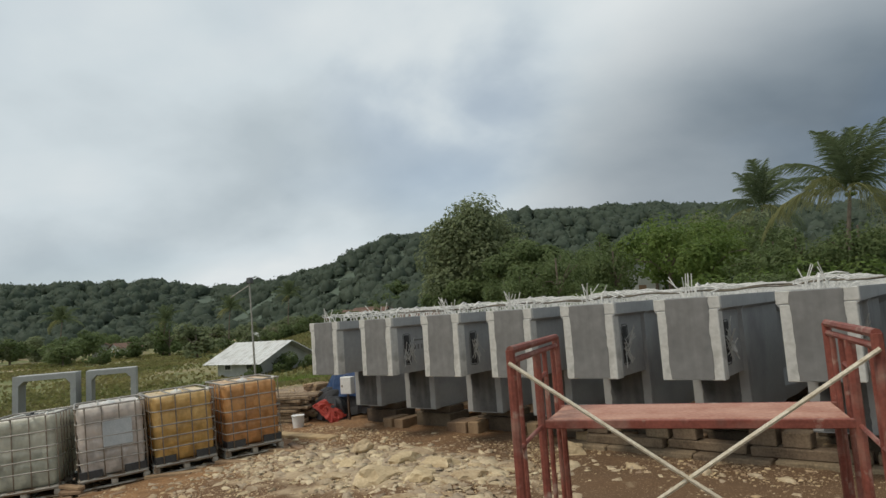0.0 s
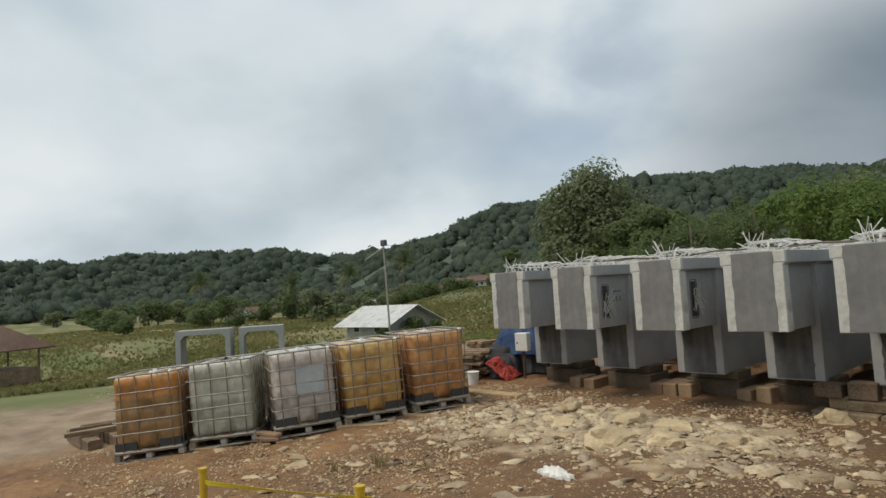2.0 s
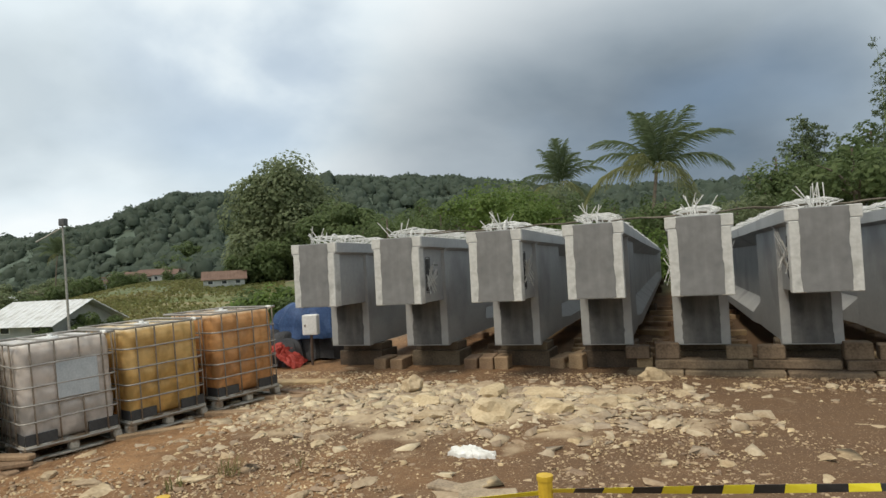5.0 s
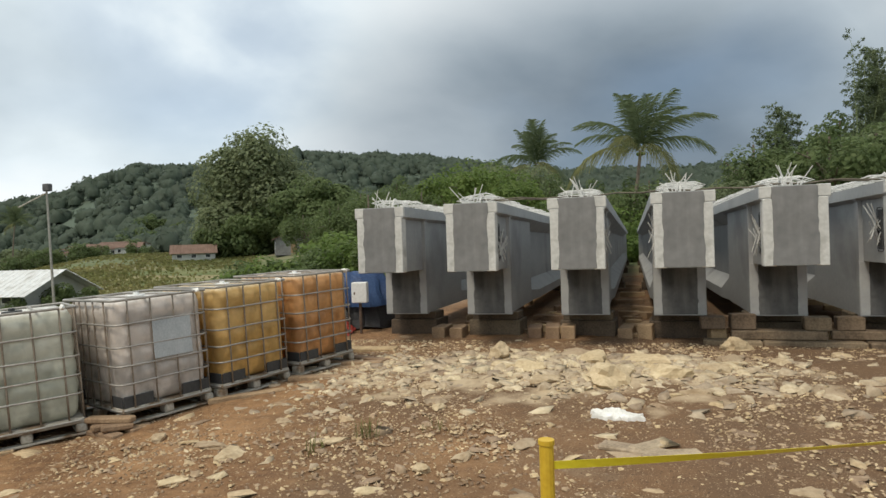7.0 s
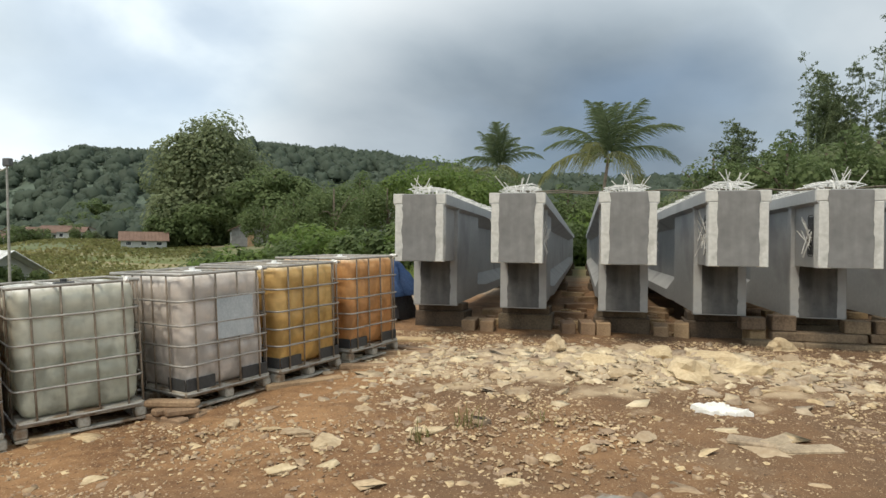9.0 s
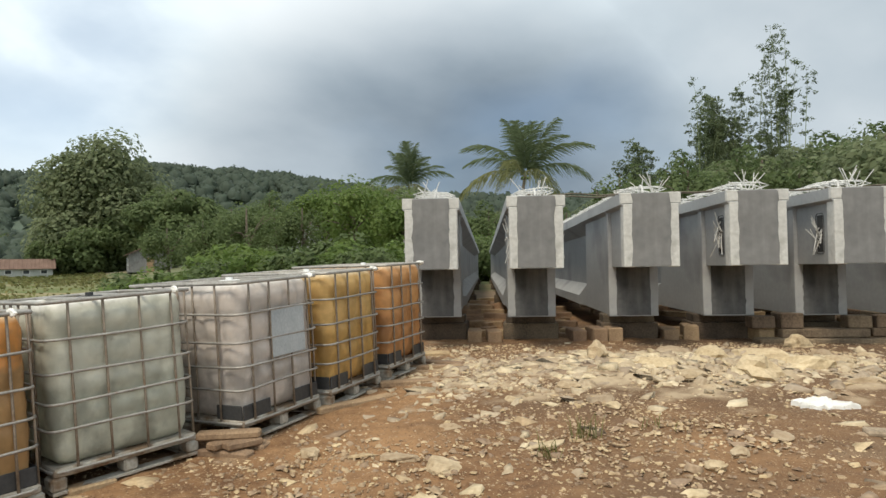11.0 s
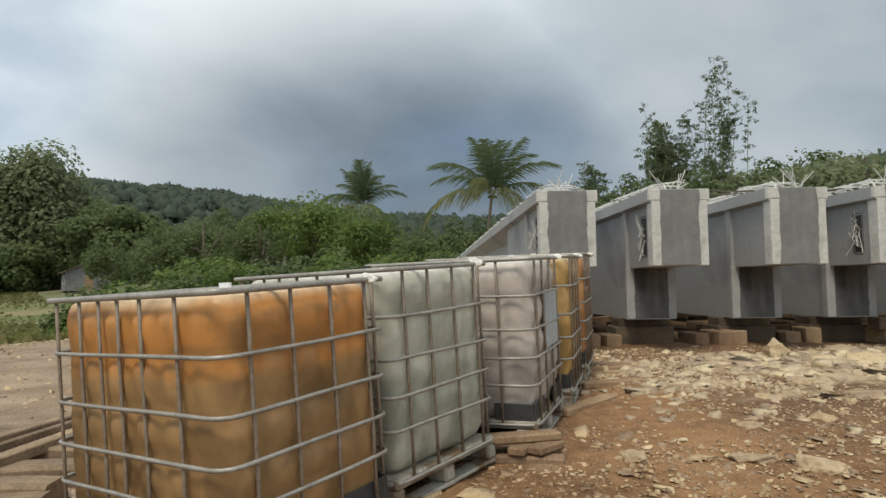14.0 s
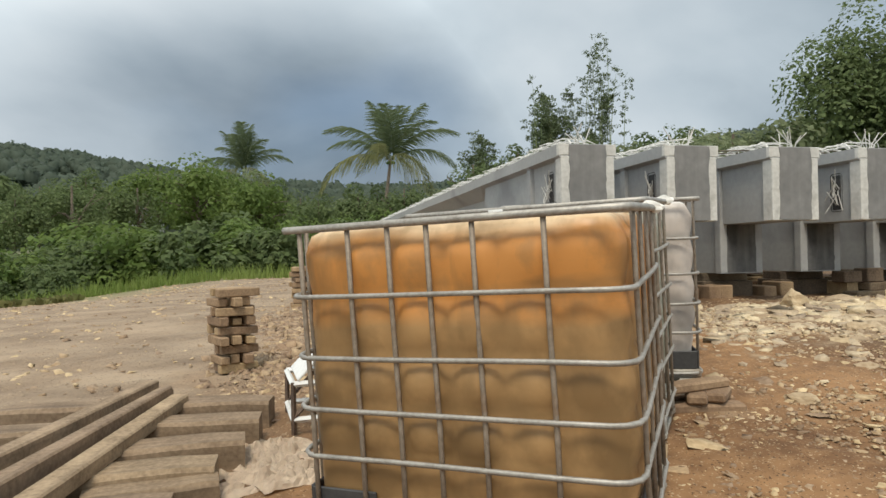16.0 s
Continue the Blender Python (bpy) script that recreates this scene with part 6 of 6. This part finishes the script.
for k, (h, rad, leaf, n, mat, lab) in enumerate(((9.5, (4.2, 4.0, 4.2), 0.195, 3900, M_LEAF, "dark green broadleaf tree behind the yard"), (8.5, (4.6, 4.2, 3.6), 0.195, 3900, M_LEAF_LIGHT, "fresh green broadleaf tree behind the yard"), (11, (3.6, 3.8, 5.0), 0.195, 3900, M_LEAF, "tall dark tree behind the yard"),
                                                 (8, (4.8, 4.6, 3.4), 0.195, 4200, M_LEAF_BIG, "greyish green tree behind the yard"))):
    MASTERS.append((h, tree("broadleaf_tree", *polar((24, 14, -6, -28)[k], (86, 80, 66, 74)[k]), h, rad, 20 + k, leaf, n, mat, lab, "trees behind the yard", 20)))
BELT_AZ = [-75, -50, -40, -35, -30, -25, -20, -16, -11, -7, -3, 0, 4, 8, 12, 16, 19, 24, 28, 33]
BELT_EL = [9, 11, 10.5, 10.2, 10.8, 11.2, 10.2, 10.4, 9.8, 7.2, 6.0, 5.4, 5.2, 5.4, 7.4, 8.0, 8.0, 6.4, 5.8, 4.6]
rt = random.Random(77)
for k in range(74):
    az_ = -70 + 103 * (k + rt.uniform(-0.4, 0.4)) / 74
    row = k % 3
    r_ = (62, 78, 96)[row] + rt.uniform(-5, 5)
    x, y = polar(az_, r_)
    top = 1.3 + r_ * math.tan(radians(float(np.interp(az_, BELT_AZ, BELT_EL)))) * rt.uniform(0.8, 1.0)
    light = 12 < az_ < 20 and row < 2
    h, mast = MASTERS[1] if light else MASTERS[rt.choice((0, 0, 0, 2, 2, 3))]
    s = max(0.55, (top - gz(x, y) + 0.2) / h)
    ob = copy_thing(mast, pose(x, y, gz(x, y) - 0.2, 0, 0, rt.uniform(0, 360)))
    ob.scale = (s * rt.uniform(0.85, 1.15), s * rt.uniform(0.85, 1.15), s)
# lower trees round the foot of the tall palm
for x, y, top in ((-10.2, 50.6, 6.4), (-7.0, 51.2, 6.9), (-13.4, 53.0, 6.0), (-4.0, 53.0, 6.2), (-8.6, 57.5, 7.0)):
    h, mast = MASTERS[0 if x < -8 else 2]
    k = (top - gz(x, y) + 0.2) / h
    ob = copy_thing(mast, pose(x, y, gz(x, y) - 0.2, 0, 0, 50 * x))
    ob.scale = (k, k, k)
# trees standing in the paddies
FIELD = [(8.0, tree("broadleaf_tree", *polar(63 + 6 * k, 150 + 20 * k), 8.0, (4.2, 4.2, 3.9), 70 + k, 0.36, 1500, m_, "small dark tree standing among the paddies", "trees in the fields", 14)) for k, m_ in enumerate((M_LEAF, M_LEAF, M_LEAF_BIG))]
for k in range(85):
    az_ = rt.uniform(41, 82)
    r_ = (95 if az_ > 56 else 188) + (165 if az_ > 56 else 62) * rt.uniform(0, 1) ** 0.5
    x, y = polar(az_, r_)
    h, mast = FIELD[rt.choice((0, 1, 2))]
    s = rt.uniform(0.4, 0.9)
    ob = copy_thing(mast, pose(x, y, gz(x, y) - 0.2, 0, 0, rt.uniform(0, 360)))
    ob.scale = (s * 1.35, s * 1.35, s)
    tagged(ob, "small dark tree standing among the paddies", group="trees in the fields")


# small trees standing close round the village houses
for k in range(46):
    az_, r_ = rt.uniform(43.5, 57.5), rt.uniform(166, 200)
    x, y = polar(az_, r_)
    h, mast = FIELD[rt.choice((0, 1, 2))]
    s = rt.uniform(0.28, 0.62)
    ob = copy_thing(mast, pose(x, y, gz(x, y) - 0.4, 0, 0, rt.uniform(0, 360)))
    ob.scale = (s * 1.25, s * 1.25, s)
    tagged(ob, "small tree standing close to village houses", group="trees round the village")


def bush(x, y, rad, seed, n, leaf, mat, label):
    v, f = leaf_cloud(n, seed, rad, leaf, 12, squash=0.9)
    v[:, 2] += rad[2] * 0.55
    ob = new("bush", fast_mesh("bush", v, f, mat))
    ob.matrix_basis = pose(x, y, gz(x, y) - 0.1)
    return tagged(ob, label, "bush", "bushes along the yard")


BUSH = [bush(-14.5 - 2.2 * k, 27 + (k * 1.7) % 3, (1.5, 1.4, 1.3), 90 + k, 1800, 0.115, m_, "leafy green bush at the edge of the yard") for k, m_ in enumerate((M_LEAF, M_LEAF_LIGHT, M_LEAF_LIGHT, M_LEAF))]
FINE = [bush(4.0 + 5 * k, 44.0, (1.5, 1.4, 1.3), 190 + k, 3600, 0.066, m_, "dense leafy bush on the slope behind the girders") for k, m_ in enumerate((M_LEAF, M_LEAF_LIGHT))]
for k in range(60):
    if k < 40:
        x, y = rt.uniform(-26, -13.5), rt.uniform(25.5, 36)
        y = max(y, 25.5 + max(0, (-x - 26)) * 0.2)
    else:
        x, y = rt.uniform(-14, 14), rt.uniform(41.5, 47)
    s = rt.uniform(0.6, 1.15) * (1 + max(0, (y - 27)) * 0.055)
    ob = (BUSH[rt.randrange(4)] if k < 40 else FINE[k % 3 // 2]).copy()
    scene.collection.objects.link(ob)
    ob.matrix_basis = pose(x, y, gz(x, y) - 0.1, 0, 0, rt.uniform(0, 360))
    ob.scale = (s * 1.1, s * 1.1, s)
for x, y, s in ((-44.8, 32.6, 0.95), (-44.2, 34.4, 0.7), (-45.6, 30.2, 0.6)):
    ob = BUSH[3].copy()
    scene.collection.objects.link(ob)
    ob.matrix_basis = pose(x, y, gz(x, y) - 0.1, 0, 0, 40 * s)
    ob.scale = (s, s, s)
    tagged(ob, "leafy shrub growing beside the metal-roofed house", group="shrubs by the house")
# a grassy verge between yard and bushes
r_ = np.random.RandomState(8)
n_ = 9000
bx, by = r_.uniform(-36, -12.5, n_), 22.6 + np.abs(r_.normal(0, 2.0, n_))
by = by - (bx + 13) * 0.02
bz = ground_z(bx, by)
th, hh = r_.uniform(0, 6.28, n_), 0.12 + 0.4 * r_.uniform(0, 1, n_) ** 2.5
dx, dy = np.cos(th), np.sin(th)
w_ = 0.018
v = np.stack([np.stack([bx - dy * w_, by + dx * w_, bz], -1), np.stack([bx + dy * w_, by - dx * w_, bz], -1), np.stack([bx + dx * hh * 0.4 + dy * 0.004, by + dy * hh * 0.4, bz + hh], -1), np.stack([bx + dx * hh * 0.4 - dy * 0.004, by + dy * hh * 0.4, bz + hh], -1)], 1).reshape(-1, 3)
tagged(new("verge_grass", fast_mesh("verge_grass", v, np.arange(4 * n_).reshape(-1, 4), M_GRASS)), "rough green grass along the yard's far edge", "grass", kind="stuff")


# rough grass and rice clumps over the paddies, thick in strips
r_ = np.random.RandomState(23)
n_ = 110000
ra = 24 + 150 * r_.uniform(0, 1, n_) ** 1.3
aa = np.radians(r_.uniform(36, 92, n_))
bx, by = CX - ra * np.sin(aa), CY + ra * np.cos(aa)
band = np.sin(0.30 * (bx * 0.57 + by * 0.82) + 1.2 * np.sin(bx * 0.045)) + 0.7 * np.sin(0.11 * (bx * 0.82 - by * 0.57)) + r_.normal(0, 1.1, n_)
keep = band > 0.35
bx, by, ra = bx[keep], by[keep], ra[keep]
n_ = len(bx)
bz = ground_z(bx, by)
th, hh = r_.uniform(0, 6.28, n_), r_.uniform(0.06, 0.24, n_) * (0.8 + ra / 120)
dx, dy = np.cos(th), np.sin(th)
w_ = (0.045 + 0.0020 * ra) * r_.uniform(0.5, 1.2, n_)
v = np.stack([np.stack([bx - dy * w_ * 0.4, by + dx * w_ * 0.4, bz - 0.03], -1), np.stack([bx + dy * w_ * 0.4, by - dx * w_ * 0.4, bz - 0.03], -1), np.stack([bx + dx * hh * 0.6 + dy * w_, by + dy * hh * 0.6 - dx * w_, bz + hh], -1), np.stack([bx + dx * hh * 0.6 - dy * w_, by + dy * hh * 0.6 + dx * w_, bz + hh * 0.8], -1)], 1).reshape(-1, 3)
tagged(new("paddy_grass", fast_mesh("paddy_grass", v, np.arange(4 * n_).reshape(-1, 4), M_PADDY)), "olive and yellow-green grass and rice clumps in strips over the fields", "grass", kind="stuff")


# coconut palms
def frond_mesh(seed, length, droop, mat, hang):
    """A pinnate frond: a tapering midrib and narrow leaflets that hang more the older it is."""
    r_ = np.random.RandomState(seed)
    vs, fs = [], []
    n = 64
    pts = []
    for i in range(n + 1):
        f = i / n
        pts.append(np.array([length * (f - 0.14 * f * f - 0.10 * droop * f ** 3), 0.05 * length * math.sin(2.2 * f + seed), length * (0.30 * f - droop * f ** 2.3)]))
    for i in range(n):
        p, q = pts[i], pts[i + 1]
        w = 0.045 * (1 - i / n) + 0.008
        k0 = len(vs)
        vs += [p + (0, -w, 0), p + (0, w, 0), q + (0, w, 0), q + (0, -w, 0)]
        fs.append((k0, k0 + 1, k0 + 2, k0 + 3))
        if i > 5:
            ll = length * 0.25 * math.sin(math.pi * min(1, 0.14 + 0.86 * i / n)) ** 0.55 + 0.12
            for s in (-1, 1):
                if r_.uniform() < 0.06:
                    continue
                hg = hang * r_.uniform(0.75, 1.2)
                t_ = p + np.array([ll * r_.uniform(0.30, 0.55), s * ll * (1 - 0.75 * min(1, hg)) * r_.uniform(0.8, 1.1) + s * 0.06, -ll * hg])
                b_ = np.array([0.022, 0, 0.008])
                k0 = len(vs)
                m_ = 0.55 * p + 0.45 * t_ + np.array([0.05 * ll, s * 0.08 * ll, 0.12 * ll])
                vs += [p - b_, p + b_, m_ + b_, m_ - b_, t_ + 0.15 * b_, t_ - 0.15 * b_]
                fs += [(k0, k0 + 1, k0 + 2, k0 + 3), (k0 + 3, k0 + 2, k0 + 4, k0 + 5)]
    return fast_mesh("frond", np.array(vs), np.array(fs), mat)


FRONDS = [frond_mesh(1, 4.6, 0.30, M_PALMLEAF, 0.5), frond_mesh(2, 5.0, 0.60, M_PALMLEAF, 0.7), frond_mesh(3, 5.2, 0.62, M_PALMLEAF, 0.75), frond_mesh(4, 5.0, 0.80, M_PALMDRY, 0.85)]


def palm(x, y, h, seed, s, label, lean=0.8, dry=2):
    p = thing("coconut_palm", pose(x, y, gz(x, y) - 0.2), label, "palm", "coconut palms")
    r_ = random.Random(seed)
    bm = bmesh.new()
    top = Vector((lean, 0.3, h))
    tube(bm, [(0, 0, 0), (lean * 0.15, 0, h * 0.3), (lean * 0.5, 0.1, h * 0.65), top], 0.20, 9, r1=0.12)
    part("trunk", bm, M_BARK, p)
    n = 19
    for k in range(n):
        band = k * 5 // n
        el_ = (88, 74, 56, 34, 8)[band] + r_.uniform(-10, 10)
        me = FRONDS[(0, 0, 1, 2, 2)[band]] if k < n - dry else FRONDS[3]
        a_ = k * 137.5 + r_.uniform(-25, 25)
        q = s * r_.uniform(0.85, 1.12)
        share("frond", me, p, Matrix.Translation(top) @ pose(0, 0, 0, 0, 0, a_) @ pose(0, 0, 0, 0, -el_ + 12, 0) @ Matrix.Diagonal((q, q, q, 1)))
    for k in range(5):
        bm = bmesh.new()
        bmesh.ops.create_icosphere(bm, subdivisions=1, radius=0.15, matrix=pose(top.x + 0.28 * math.cos(k * 1.3), top.y + 0.28 * math.sin(k * 1.3), h - 0.25))
        part("coconut", bm, M_LEAF_LIGHT, p)
    return p


palm(-8.2, 54.6, 8.9 - gz(-8, 54), 3, 1.30, "tall coconut palm with drooping yellowing fronds", dry=5)
x, y = polar(11.6, 108)
palm(x, y, 15.0 - gz(x, y), 5, 1.8, "coconut palm with upright fronds among trees")
for az_, r_, h, s in ((58.5, 190, 11, 1.1), (63.5, 150, 8, 0.9), (71, 170, 10, 1.0), (53.5, 185, 12, 1.1), (-48, 80, 13, 1.0)):
    x, y = polar(az_, r_)
    palm(x, y, h, int(az_ * 10) % 97, s, "distant coconut palm rising above other trees")


# bamboo
def bamboo(az_, r_, n, top_z, spread, seed, leafy, low, label):
    """Culms that arch over at the tip, feathered with small leaves from the share low of their height."""
    x, y = polar(az_, r_)
    zb = gz(x, y)
    b_ = thing("bamboo_clump", pose(x, y, zb - 0.2), label, "bamboo", "bamboo clumps")
    q_ = random.Random(seed)
    for k in range(n):
        h = (top_z - zb) * (q_.uniform(0.62, 1.0) if k else 1.0)
        px, py = q_.gauss(0, spread * 0.30), q_.gauss(0, spread * 0.30)
        ln = Vector((q_.gauss(0, spread * 0.22), q_.gauss(0, spread * 0.2), 0))
        pts = [Vector((px, py, 0)) + ln * f * f + Vector((0, 0, h * (f - 0.05 * f ** 4))) for f in np.linspace(0, 1, 12)]
        bend = q_.choice((0.2, 0.35, 0.9))
        pts.append(pts[-1] + ln * bend + Vector((ln.x * 0.3, 0, 0.05 * h * (1 - 2.2 * bend))))
        culm = part("culm", tube(bmesh.new(), pts, 0.085, 5, r1=0.015), M_CULM, b_)
        vs, fs, k0 = [], [], 0
        for c in range(leafy):
            f = low + (1 - low) * (c + q_.uniform(0, 1)) / leafy
            p = pts[min(12, int(f * 12.5))]
            g = 1 - (f - low) / (1.001 - low)
            rad = 0.5 + 0.9 * g if low < 0.5 else q_.uniform(0.35, 0.8)
            v, fq = leaf_cloud(36 if low < 0.5 else 22, q_.randrange(9999), (rad, rad, 0.8 * rad), 0.20, 9, 0.1, slim=0.42)
            vs.append(v + np.array(p + Vector((q_.gauss(0, 0.8 * rad), q_.gauss(0, 0.8 * rad), q_.gauss(0, 0.45)))))
            fs.append(fq + k0)
            k0 += len(v)
        ob = new("foliage", fast_mesh("foliage", np.concatenate(vs), np.concatenate(fs), M_BAMBOO))
        ob.parent = culm
    return b_


bamboo(-15.6, 90, 20, 24, 4.6, 3, 60, 0.15, "leafy clump of tall bamboo on the slope")
bamboo(-19.8, 92, 13, 32.5, 4.2, 4, 26, 0.55, "thin bare-stemmed bamboo standing above the trees")
bamboo(-19.2, 93, 12, 21.0, 5.0, 7, 44, 0.15, "low leafy bamboo at the foot of taller stems")
bamboo(-8.4, 84, 9, 17.0, 2.6, 5, 46, 0.2, "small slender bamboo clump behind the yard")
bamboo(-13.2, 86, 5, 24, 2.2, 6, 22, 0.5, "few thin bamboo stems with drooping tips")
x, y = polar(-40.5, 62)
tree("broadleaf_tree", x, y, 21.5, (8.4, 7.0, 8.4), 51, 0.21, 26000, M_LEAF, "tall dark tree towering over the girders", "", 30, z=gz(x, y) - 0.2)


# ---------------------------------------------------------------- wooded hills
r_ = np.random.RandomState(12)
n_ = 8200
az_ = r_.uniform(-52, 104, n_)
d_, f_ = np.interp(az_, SKY_AZ, RIDGE), np.interp(az_, SKY_AZ, FOOT)
fr = np.where(r_.uniform(0, 1, n_) < 0.42, r_.normal(0.985, 0.03, n_), r_.uniform(0.0, 1.0, n_))
rr_ = f_ * 0.96 + fr * (d_ - f_ * 0.96)
x, y = CX - rr_ * np.sin(np.radians(az_)), CY + rr_ * np.cos(np.radians(az_))
z = ground_z(x, y)
vs, fs = [], []


def crown_proto(seed):
    """A lumpy crown body clothed with leaf clumps."""
    q_ = np.random.RandomState(seed)
    els, seg = np.radians([-20, 20, 52, 82]), 8
    ph = q_.uniform(0, 6.28, 6)
    vb = []
    for e_ in els:
        for j in range(seg):
            t_ = 2 * math.pi * j / seg
            rr = 0.86 * (1 + 0.16 * math.sin(2 * t_ + ph[0] + 2 * e_) + 0.12 * math.sin(3 * t_ + ph[1] - 3 * e_) + 0.10 * math.sin(5 * t_ + ph[2]))
            vb.append((rr * math.cos(e_) * math.cos(t_), rr * math.cos(e_) * math.sin(t_), 0.85 * rr * math.sin(e_)))
    fb = [(i * seg + j, i * seg + (j + 1) % seg, (i + 1) * seg + (j + 1) % seg, (i + 1) * seg + j) for i in range(3) for j in range(seg)]
    vl, fl = leaf_cloud(42, seed, (1.2, 1.2, 1.05), 0.21, 10, 0.85, stray=0.4)
    return np.concatenate([np.array(vb), vl]), np.concatenate([np.array(fb), fl + len(vb)])


proto = [crown_proto(500 + k) for k in range(8)]
k0 = 0
for k in range(n_):
    v, f = proto[k % 8]
    s = r_.uniform(1.9, 4.4) * (0.75 + rr_[k] / 900) * (1.35 if az_[k] > 56 else 1.0)
    t_ = r_.uniform(0, 6.28)
    c_, s_ = math.cos(t_), math.sin(t_)
    q = np.stack([(v[:, 0] * c_ - v[:, 1] * s_) * s + x[k], (v[:, 0] * s_ + v[:, 1] * c_) * s + y[k], v[:, 2] * s * r_.uniform(0.8, 1.3) + z[k] + 0.55 * s], -1)
    vs.append(q)
    fs.append(f + k0)
    k0 += len(q)
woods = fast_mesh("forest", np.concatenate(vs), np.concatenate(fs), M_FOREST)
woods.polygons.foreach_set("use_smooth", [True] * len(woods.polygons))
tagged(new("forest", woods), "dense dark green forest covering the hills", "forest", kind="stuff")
